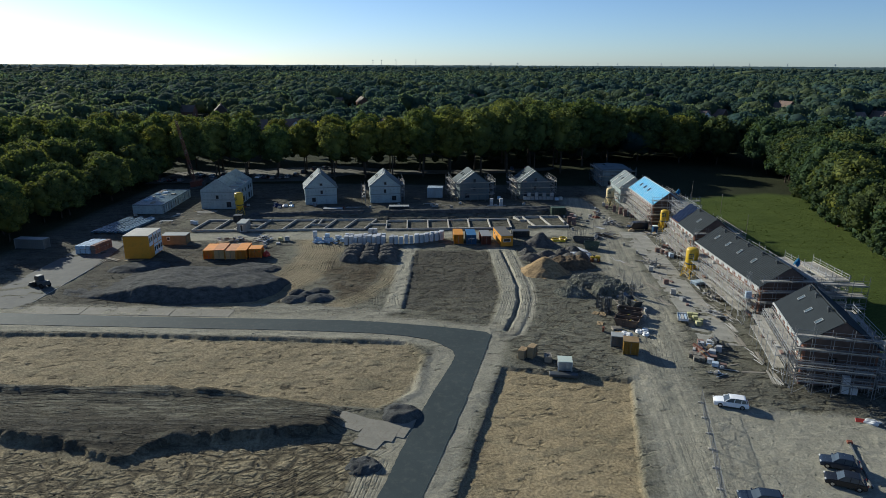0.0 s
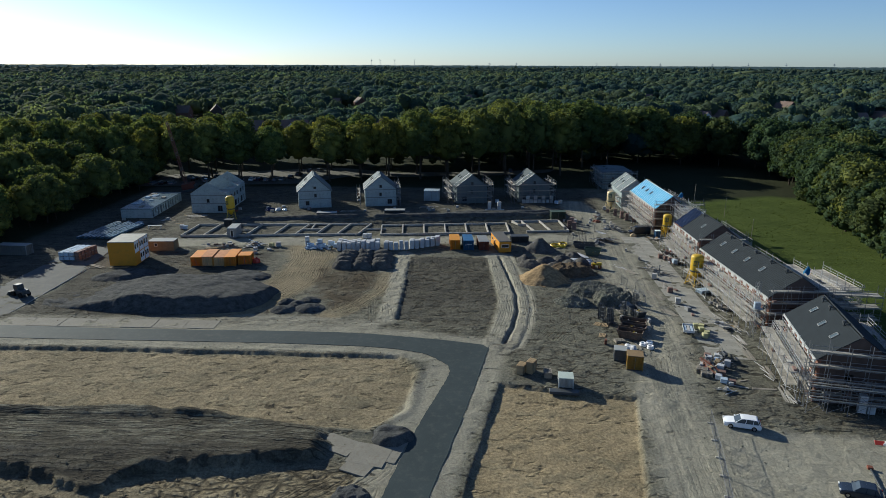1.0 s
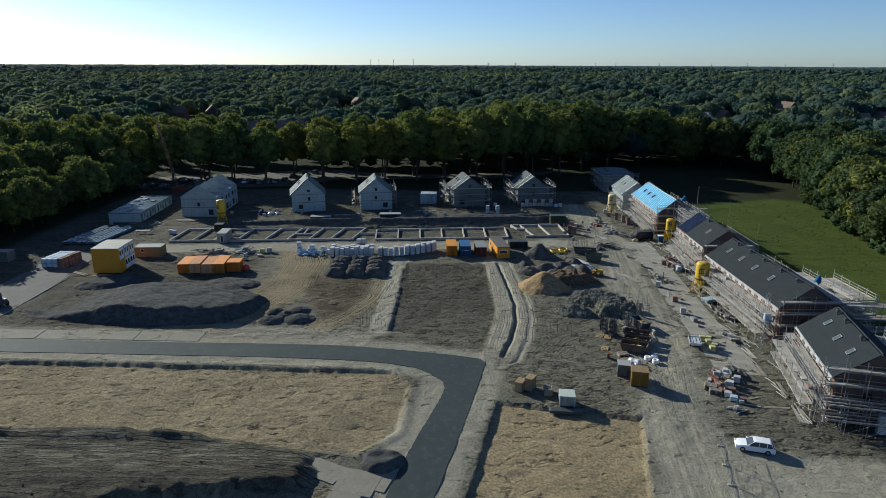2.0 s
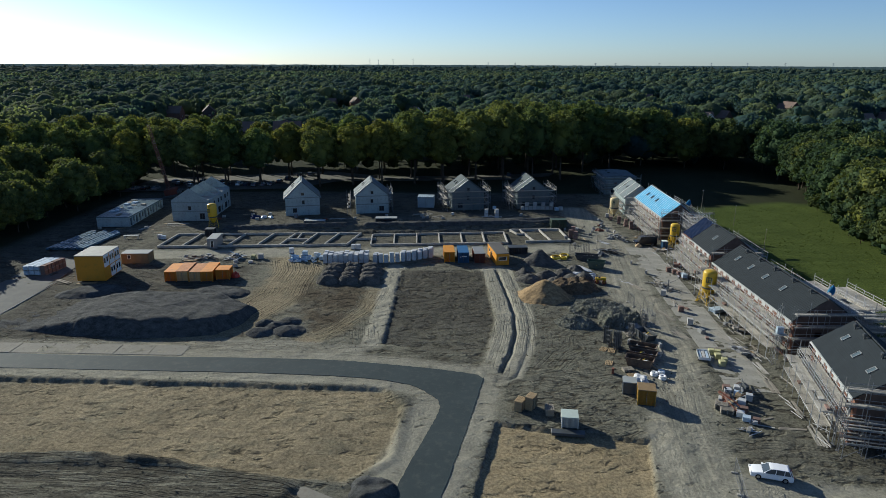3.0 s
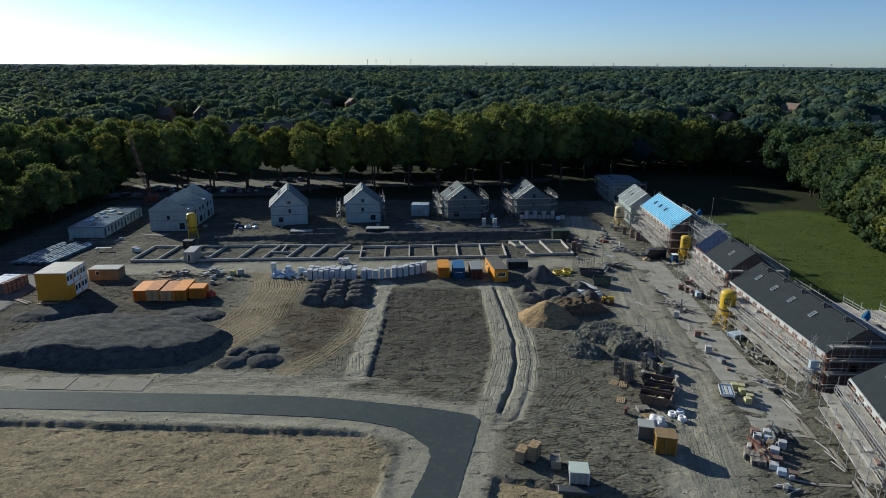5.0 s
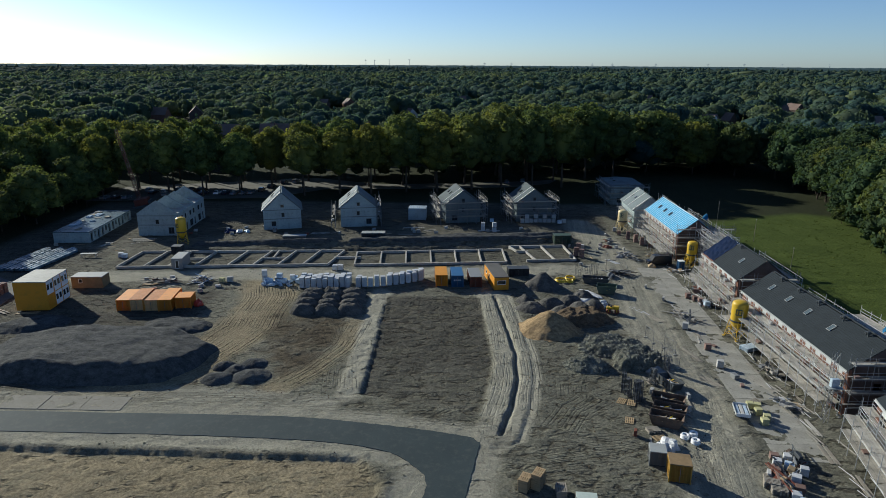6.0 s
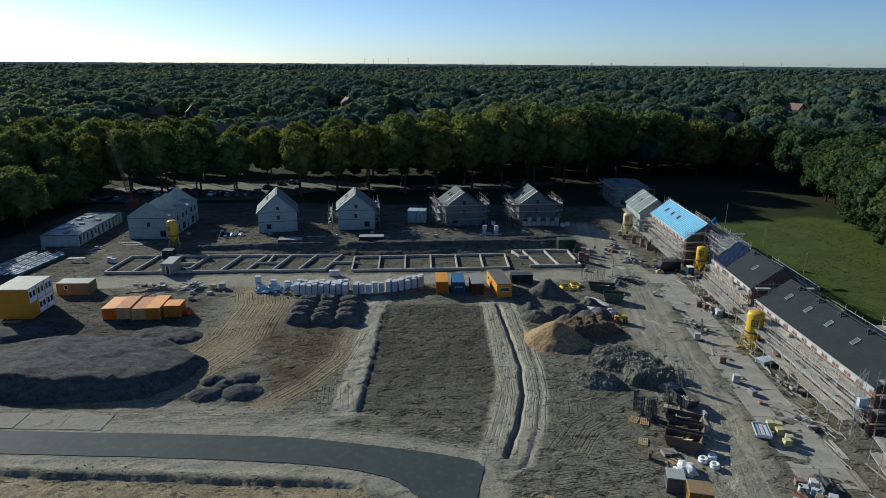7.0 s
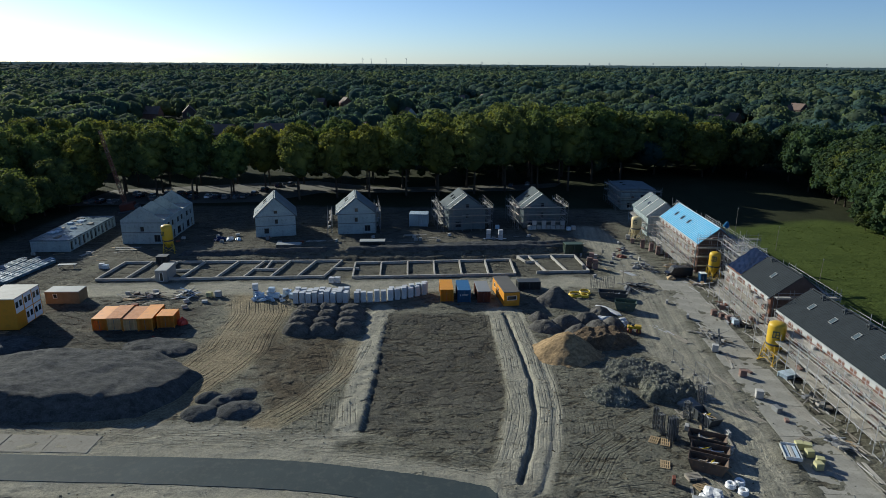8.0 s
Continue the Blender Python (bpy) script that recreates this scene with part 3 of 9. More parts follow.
z_pale = np.maximum.reduce([soft(inside(gx, gy, YARD) + wob * 0.5, 1.0), soft(4.6 - np.abs(line_distance(gx, gy, MAIN_TRACK)) + wob, 1.6),
                            1.0 * soft(3.4 - np.abs(line_distance(gx, gy, SITE_STREET)) + wob, 1.2), 0.15 * soft(5.0 - np.abs(line_distance(gx, gy, BACK_STREET)) + wob, 1.5),
                            1.0 * soft(2.0 - np.abs(line_distance(gx, gy, PLOT_VERGE)) + wob * 0.5, 0.6), 1.0 * soft(3.5 - np.abs(line_distance(gx, gy, CURVE_TRACK)) + wob * 0.3, 0.6),
                            0.8 * soft(5.4 - np.abs(line_distance(gx, gy, ROAD_LINES[0][0])) + wob * 0.3, 0.8), 0.8 * soft(5.6 - np.abs(line_distance(gx, gy, ROAD_LINES[1][0])) + wob * 0.3, 0.8)])
z_pale = np.maximum(z_pale, 0.85 * soft(inside(gx, gy, [(-82.0, 105.0), (-14.0, 103.0), (-14.0, 109.6), (-30.0, 111.4), (-38.0, 112.6), (-44.0, 110.6), (-82.0, 111.2)]) + wob * 0.5, 0.8))
z_pale = z_pale * (1 - 0.7 * soft(inside(gx, gy, [(34.0, 78.5), (62.0, 71.0), (62.0, 100.0), (48.0, 92.0), (38.0, 86.0)]) + wob * 0.5, 1.0))
z_pale = z_pale * (1 - soft(inside(gx, gy, DARK_PLOT), 0.3)) * (1 - soft(inside(gx, gy, RIGHT_PLOT), 0.3))
# wheel marks: how far across a way a place lies, and how marked it is
across, marked = np.zeros(len(gx)), np.zeros(len(gx))
for k, (pts, wide, count) in enumerate(WHEEL_WAYS + [(CURVE_TRACK, 3.2, 6), ([(-30.0, 48.0), (-24.0, 52.0), (-17.0, 59.0), (-13.0, 65.0)], 3.0, 8), ([(-60.0, 56.0), (-44.0, 54.0), (-30.0, 56.5)], 1.0, 4), ([(-76.0, 112.0), (-60.0, 118.0), (-40.0, 124.0)], 3.0, 5), ([(14.0, 104.0), (24.0, 112.0), (30.0, 118.0)], 2.4, 5), ([(-14.0, 106.5), (-2.0, 105.0), (6.0, 102.0)], 1.6, 6), ([(6.0, 97.0), (12.0, 95.0), (20.0, 97.0)], 1.8, 6)]):
    d = line_distance(gx, gy, pts)
    mk = soft(wide + 0.6 - np.abs(d), 0.7) * np.clip(2.6 * fbm(gx, gy, 5.0, 140 + k) - 0.55, 0.1, 1.1)
    mk = mk * open_ends(gx, gy, pts, wide) * (0.10 if k == 3 else 0.3 if k in (11, 12) else 1.0 if k in (0, 1, 6, 7, 8) else 0.4)
    better = mk > marked
    across, marked = np.where(better, d + 1.6 * (fbm(gx, gy, 14.0, 160 + k, 2) - 0.5), across), np.where(better, mk, marked)
crust = np.maximum.reduce([1.0 * soft(67 - gy, 1.5) * soft(-8 - gx, 1.5), 0.40 * soft(inside(gx, gy, DARK_PLOT), 0.5), 0.37 * soft(inside(gx, gy, LEFT_PLOT), 1.0), 0.30 * soft(inside(gx, gy, RIGHT_PLOT), 0.5), 0.52 * z_site * (1 - z_sand)])
crust = crust * z_site * (1 - 0.8 * z_pale) * (1 - 0.9 * soft(inside(gx, gy, SOIL_BAND) + 1.5, 1.0)) * (0.65 + 0.7 * (fbm(gx, gy, 11.0, 123) - 0.25))
strip = np.maximum(soft(1.9 - np.abs(line_distance(gx, gy, PLOT_VERGE)) + wob * 0.4, 0.4), soft(2.9 - np.abs(line_distance(gx, gy, CURVE_TRACK) + 0.6) + wob * 0.2, 0.4) * soft(26.0 - np.abs(gy - 125.0), 1.0))
crust = np.maximum(crust, 0.22 * strip)
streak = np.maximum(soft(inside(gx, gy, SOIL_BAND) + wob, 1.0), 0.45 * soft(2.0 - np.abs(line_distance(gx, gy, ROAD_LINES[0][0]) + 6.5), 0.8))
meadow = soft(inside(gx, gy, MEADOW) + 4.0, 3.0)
driven = soft(5.0 - np.abs(line_distance(gx, gy, MAIN_TRACK)) + wob * 0.5, 1.6)
brown = soft(inside(gx, gy, BROWN_PATCH) + 1.5 * wob, 1.2) * (0.55 + 0.45 * soft(fbm(gx, gy, 4.0, 133) - 0.45, 0.1)) 
me = bpy.data.meshes.new("ground")
nx, ny = len(xs), len(ys)
i = (np.arange(ny - 1)[:, None] * nx + np.arange(nx - 1)[None, :]).ravel()
me.vertices.add(nx * ny)
me.vertices.foreach_set("co", np.column_stack([gx, gy, gz]).ravel().astype(np.float32))
me.loops.add(len(i) * 4)
me.loops.foreach_set("vertex_index", np.column_stack([i, i + 1, i + nx + 1, i + nx]).ravel().astype(np.int32))
me.polygons.add(len(i))
me.polygons.foreach_set("loop_start", (np.arange(len(i)) * 4).astype(np.int32))
me.polygons.foreach_set("use_smooth", np.ones(len(i), bool))
me.update()
layer = me.attributes.new("soils_and_shade", "FLOAT_COLOR", "POINT")
layer.data.foreach_set("color", np.column_stack([z_sand, z_dark_and_shade, z_pale, 1 - z_site]).ravel().astype(np.float32))
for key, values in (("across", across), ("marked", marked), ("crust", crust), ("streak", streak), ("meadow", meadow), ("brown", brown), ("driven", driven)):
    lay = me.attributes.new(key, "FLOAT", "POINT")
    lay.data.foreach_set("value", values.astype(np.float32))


def ground_material():
    m, n, l, b = nodes_of("site_ground")
    co = n.new("ShaderNodeTexCoord").outputs["Object"]

    def attribute(key):
        a = n.new("ShaderNodeAttribute")
        a.attribute_name = key
        return a

    def scaled(vec, k):
        v = n.new("ShaderNodeVectorMath")
        v.operation = "MULTIPLY"
        l.new(vec, v.inputs[0])
        v.inputs[1].default_value = k
        return v.outputs[0]

    at = attribute("soils_and_shade")
    sep = n.new("ShaderNodeSeparateColor")
    l.new(at.outputs["Color"], sep.inputs[0])
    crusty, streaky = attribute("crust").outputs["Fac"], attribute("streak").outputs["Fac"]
    big = noise_node(n, l, co, 0.09, 4, 0.6)
    mid = noise_node(n, l, co, 0.55, 5, 0.65)
    fine = noise_node(n, l, co, 2.6, 7, 0.78)
    warp = n.new("ShaderNodeVectorMath")
    warp.operation = "MULTIPLY_ADD"
    wn2 = n.new("ShaderNodeTexNoise")
    wn2.inputs["Scale"].default_value = 1.3
    l.new(co, wn2.inputs["Vector"])
    l.new(wn2.outputs["Color"], warp.inputs[0])
    warp.inputs[1].default_value = (0.55, 0.55, 0.0)
    l.new(co, warp.inputs[2])
    wco = warp.outputs[0]

    def plates(k, thin, wide):
        """Dried plates: a tone for each, and the cracks between them."""
        vec = scaled(wco, k)
        f, e = n.new("ShaderNodeTexVoronoi"), n.new("ShaderNodeTexVoronoi")
        e.feature = "DISTANCE_TO_EDGE"
        for q in (f, e):
            q.inputs["Scale"].default_value = 1.0
            l.new(vec, q.inputs["Vector"])
        tone_of = n.new("ShaderNodeSeparateColor")
        l.new(f.outputs["Color"], tone_of.inputs[0])
        return tone_of.outputs[0], ramp(n, l, e.outputs["Distance"], [(thin, (1, 1, 1)), (wide, (0, 0, 0))])

    r1, crack1 = plates((0.34, 0.46, 0.0), 0.03, 0.15)
    r2, crack2 = plates((0.62, 1.05, 0.0), 0.03, 0.20)
    gate = noise_node(n, l, scaled(co, (0.5, 0.9, 1.0)), 0.8, 4, 0.6)
    gate = maths(n, l, "MULTIPLY", maths(n, l, "SUBTRACT", maths(n, l, "ADD", gate, maths(n, l, "MULTIPLY", crusty, 0.40)), 0.66), 8.0)
    gate = maths(n, l, "MULTIPLY", maths(n, l, "MINIMUM", maths(n, l, "MAXIMUM", gate, 0.0), 1.0), ramp(n, l, crusty, [(0.0, (0, 0, 0)), (0.15, (1, 1, 1))]))
    crack = maths(n, l, "MULTIPLY", maths(n, l, "MAXIMUM", crack1, maths(n, l, "MULTIPLY", crack2, 0.7)), gate)
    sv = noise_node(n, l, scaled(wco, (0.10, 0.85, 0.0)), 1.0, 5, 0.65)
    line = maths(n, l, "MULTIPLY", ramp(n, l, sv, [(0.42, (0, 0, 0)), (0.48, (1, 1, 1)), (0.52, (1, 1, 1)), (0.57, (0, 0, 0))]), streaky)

    scrape = noise_node(n, l, scaled(wco, (0.20, 0.62, 0.0)), 1.0, 6, 0.68)

    def two(dark, light):
        dark, light = (dark[0] * 1.10, dark[1] * 1.13, dark[2] * 1.11), (light[0] * 1.11, light[1] * 1.14, light[2] * 1.12)
        c = ramp(n, l, mid, [(0.3, dark), (0.7, light)])
        c = mix(n, l, 0.45, c, ramp(n, l, big, [(0.35, tone(dark, 0.8)), (0.65, tone(light, 1.12))]))
        return mix(n, l, 0.46, c, ramp(n, l, fine, [(0.38, tone(dark, 0.32)), (0.60, tone(light, 1.45))]))

    c = two((0.099, 0.092, 0.071), (0.169, 0.159, 0.126))
    c = mix(n, l, sep.outputs[0], c, two((0.190, 0.148, 0.090), (0.312, 0.244, 0.150)))
    scraped = ramp(n, l, noise_node(n, l, co, 0.16, 3, 0.6), [(0.40, (0.12, 0.12, 0.12)), (0.62, (1, 1, 1))])
    c = mix(n, l, scraped, c, mix(n, l, 1.0, c, ramp(n, l, scrape, [(0.36, (0.74, 0.74, 0.75)), (0.45, (0.98, 0.98, 0.98)), (0.56, (1.0, 1.0, 1.0)), (0.62, (1.16, 1.15, 1.13))]), "MULTIPLY"))
    c = mix(n, l, sep.outputs[1], c, two((0.044, 0.040, 0.033), (0.084, 0.077, 0.064)))
    trodden = two((0.200, 0.186, 0.146), (0.335, 0.312, 0.246))
    trodden = mix(n, l, 0.5, trodden, ramp(n, l, mid, [(0.3, (0.236, 0.220, 0.174)), (0.7, (0.322, 0.302, 0.240))]))
    c = mix(n, l, sep.outputs[2], c, trodden)
    c = mix(n, l, attribute("brown").outputs["Fac"], c, two((0.050, 0.040, 0.028), (0.104, 0.083, 0.057)))
    stain = ramp(n, l, noise_node(n, l, scaled(wco, (0.16, 0.30, 0.0)), 1.0, 5, 0.7), [(0.50, (0, 0, 0)), (0.68, (0.55, 0.55, 0.55))])
    calm = maths(n, l, "SUBTRACT", 1.0, maths(n, l, "MULTIPLY", sep.outputs[2], 0.65))
    stain = maths(n, l, "MULTIPLY", stain, calm)
    c = mix(n, l, stain, c, two((0.098, 0.090, 0.062), (0.150, 0.140, 0.100)))
    plate_tone = ramp(n, l, maths(n, l, "ADD", maths(n, l, "MULTIPLY", r1, 0.6), maths(n, l, "MULTIPLY", r2, 0.4)), [(0.15, (0.70, 0.70, 0.71)), (0.85, (1.22, 1.22, 1.20))])
    c = mix(n, l, maths(n, l, "MULTIPLY", crusty, 0.9), c, mix(n, l, 1.0, c, plate_tone, "MULTIPLY"))
    # shade in the cracks, put into the colour over their bump
    c = mix(n, l, maths(n, l, "MULTIPLY", crack, 0.72), c, (0.040, 0.034, 0.025))
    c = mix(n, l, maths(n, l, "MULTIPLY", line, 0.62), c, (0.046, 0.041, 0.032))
    turned = n.new("ShaderNodeMapping")
    turned.vector_type = "TEXTURE"
    l.new(wco, turned.inputs["Vector"])
    turned.inputs["Rotation"].default_value = (0, 0, radians(-7.0))
    lane = noise_node(n, l, scaled(turned.outputs[0], (1.5, 0.045, 0.0)), 1.0, 5, 0.7)
    lane2 = noise_node(n, l, scaled(turned.outputs[0], (0.42, 0.03, 0.0)), 1.0, 3, 0.6)
    lanes = mix(n, l, 1.0, ramp(n, l, lane, [(0.34, (0.66, 0.66, 0.67)), (0.50, (0.98, 0.98, 0.98)), (0.64, (1.16, 1.15, 1.13))]), ramp(n, l, lane2, [(0.36, (0.72, 0.74, 0.76)), (0.58, (1.06, 1.05, 1.04))]), "MULTIPLY")
    c = mix(n, l, maths(n, l, "MULTIPLY", attribute("driven").outputs["Fac"], 0.85), c, mix(n, l, 1.0, c, lanes, "MULTIPLY"))
    # outside the meadow: leaf litter, with tree shade put into its dark tone
    shaded_litter = mix(n, l, attribute("meadow").outputs["Fac"], two((0.016, 0.020, 0.011), (0.036, 0.039, 0.021)), two((0.034, 0.052, 0.013), (0.076, 0.097, 0.025)))
    c = mix(n, l, at.outputs["Alpha"], c, shaded_litter)
    ac, mk = attribute("across"), attribute("marked")
    wave = maths(n, l, "SINE", maths(n, l, "ADD", maths(n, l, "MULTIPLY", ac.outputs["Fac"], 11.5), maths(n, l, "MULTIPLY", mid, 3.2)))
    worn = ramp(n, l, noise_node(n, l, co, 0.22, 4, 0.6), [(0.30, (0, 0, 0)), (0.50, (1, 1, 1))])
    wave = maths(n, l, "ADD", wave, maths(n, l, "MULTIPLY", maths(n, l, "SINE", maths(n, l, "MULTIPLY", ac.outputs["Fac"], 18.7)), 0.7))
    wave = maths(n, l, "MULTIPLY", maths(n, l, "SUBTRACT", wave, 0.5), worn)
    groove = maths(n, l, "MULTIPLY", maths(n, l, "MAXIMUM", wave, -0.3), mk.outputs["Fac"])
    c = mix(n, l, maths(n, l, "MULTIPLY", maths(n, l, "MAXIMUM", groove, 0.0), 0.80), c, (0.042, 0.037, 0.030))
    l.new(c, b.inputs["Base Color"])
    b.inputs["Roughness"].default_value = 0.95
    b.inputs["Specular IOR Level"].default_value = 0.05
    h = maths(n, l, "ADD", maths(n, l, "MULTIPLY", fine, 0.46), maths(n, l, "MULTIPLY", mid, 0.22))
    h = maths(n, l, "ADD", h, maths(n, l, "MULTIPLY", maths(n, l, "MULTIPLY", scrape, scraped), 0.24))
    h = maths(n, l, "ADD", h, maths(n, l, "MULTIPLY", maths(n, l, "MULTIPLY", maths(n, l, "ADD", r1, r2), 0.22), crusty))
    h = maths(n, l, "SUBTRACT", h, maths(n, l, "MULTIPLY", crack, 0.60))
    h = maths(n, l, "SUBTRACT", h, maths(n, l, "MULTIPLY", line, 0.45))
    h = maths(n, l, "SUBTRACT", h, maths(n, l, "MULTIPLY", groove, 0.46))
    bump(n, l, b, h, 1.0, 0.40)
    return m


me.materials.append(ground_material())
ground = tagged(new("ground", me), "bare sandy and dark-soil building ground with wheel tracks and grass edges", "ground", kind="structure")


def gh(x, y):
    """Ground height at one place."""
    return float(relief(np.array([x]), np.array([y]))[0])


def on_ground(x, y, turn=0.0, up=0.0):
    return pose(x, y, gh(x, y) + up, 0, 0, turn)


# ---- asphalt road, a sheet with real thickness ----
def asphalt_material():
    m, n, l, b = nodes_of("asphalt")
    co = n.new("ShaderNodeTexCoord").outputs["Object"]
    f1, f2, f3 = noise_node(n, l, co, 0.15, 4), noise_node(n, l, co, 14.0, 4), noise_node(n, l, co, 0.9, 6, 0.7)
    c = ramp(n, l, f1, [(0.3, (0.030, 0.043, 0.045)), (0.7, (0.046, 0.062, 0.064))])
    c = mix(n, l, 0.3, c, ramp(n, l, f2, [(0.3, (0.018, 0.027, 0.030)), (0.7, (0.044, 0.062, 0.066))]))
    c = mix(n, l, ramp(n, l, f3, [(0.50, (0, 0, 0)), (0.72, (0.38, 0.38, 0.38))]), c, (0.105, 0.104, 0.090))
    l.new(c, b.inputs["Base Color"])
    b.inputs["Roughness"].default_value = 0.8
    b.inputs["Specular IOR Level"].default_value = 0.15
    bump(n, l, b, f2, 0.3, 0.01)
    return m


def slab_of(name, outline, top, depth, material):
    bm = bmesh.new()
    lo = [bm.verts.new((x, y, top - depth)) for x, y in outline]
    hi = [bm.verts.new((x, y, top)) for x, y in outline]
    bm.faces.new(hi)
    bm.faces.new(lo[::-1])
    for a in range(len(outline)):
        c = (a + 1) % len(outline)
        bm.faces.new((lo[a], lo[c], hi[c], hi[a]))
    bmesh.ops.recalc_face_normals(bm, faces=bm.faces[:])
    return part(name, bm, material)


def smooth_line(pts, steps=12):
    """A rounded line through points (Catmull-Rom), slightly ragged as a dusty edge is."""
    out = []
    p = [pts[0]] + list(pts) + [pts[-1]]
    for a, b, c, d in zip(p, p[1:], p[2:], p[3:]):
        for s in range(steps):
            t = s / steps
            out.append(tuple(0.5 * (2 * b[k] + (c[k] - a[k]) * t + (2 * a[k] - 5 * b[k] + 4 * c[k] - d[k]) * t * t + (3 * b[k] - a[k] - 3 * c[k] + d[k]) * t ** 3) for k in (0, 1)))
    out.append(tuple(pts[-1]))
    return [out[0]] + [(x + 0.05 * math.sin(x * 2.7 + y * 3.9), y + 0.05 * math.sin(x * 3.3 - y * 2.1)) for x, y in out[1:-1]] + [out[-1]]


ASPHALT = asphalt_material()
ASPHALT_OLD = surface("worn_grey_asphalt", (0.115, 0.118, 0.112), 0.9, big=0.3, spread=0.2, dirt=(0.17, 0.16, 0.13))
far_edge = smooth_line([(-140.0, 108.6), (-81.4, 106.3), (-60.8, 105.3), (-40.8, 104.9), (-21.0, 104.4), (-11.1, 103.1), (-1.4, 101.2), (4.7, 99.4)])
right_edge = smooth_line([(4.7, 99.4), (2.8, 90.0), (1.3, 82.8), (-1.6, 70.3), (-5.5, 54.4), (-12.8, 24.0)])
left_edge = smooth_line([(-18.8, 24.0), (-10.4, 54.6), (-8.4, 63.6), (-5.7, 75.3), (-3.4, 83.5), (-2.0, 88.8), (-1.9, 91.2), (-2.9, 93.3), (-6.9, 96.7), (-15.4, 98.7), (-29.6, 99.7), (-48.7, 100.3), (-77.8, 101.0), (-140.0, 102.8)])
road = slab_of("road", far_edge + right_edge[1:] + left_edge, 0.06, 0.35, ASPHALT)
tagged(road, "freshly laid dark grey asphalt road with dusty edges", "road", kind="structure")

side = slab_of("side_road", [(-83.4, 108.4), (-83.4, 128.0), (-83.9, 140.0), (-86.0, 154.0), (-96.0, 160.0), (-95.0, 140.0), (-95.0, 108.9)], 0.07, 0.3, ASPHALT_OLD)
tagged(side, "worn grey side road joining the asphalt road", "road", kind="structure")
side_kerb = part("kerb", block(-0.06, 0.06, 0, 27.0, -0.2, 0.13, 0.02), CONCRETE, at=pose(-83.3, 112.5, 0, 0, 0, 0.2))
tagged(side_kerb, "thin concrete kerb along the worn side road", "kerb", kind="structure")

# pale concrete slabs beside the road
SLAB = surface("worn_road_slab", (0.225, 0.212, 0.175), 0.9, big=0.5, spread=0.15, dirt=(0.17, 0.145, 0.105))
SLABS = [(-79.5 + 5.6 * k, 107.95 - 0.10 * k, 5.5, 3.6, -1.0 + 0.5 * (k % 3)) for k in range(7)]
for x, y, a, b2, turn in SLABS + [(-15.4, 70.6, 5.0, 3.2, -28.0), (-11.2, 68.4, 4.6, 4.2, -15.0), (-8.6, 69.5, 2.6, 5.2, -17.0), (-12.4, 65.8, 3.4, 2.2, -24.0)]:
    o = part("concrete_slab", block(-a / 2, a / 2, -b2 / 2, b2 / 2, -0.25, 0.05, 0.02), SLAB, at=pose(x, y, max(0.0, min(0.12, gh(x, y))) + 0.0, 0.2, 0.15, turn))
    tagged(o, "pale concrete road slab lying on sandy ground", "concrete slab", "concrete slabs beside the road")


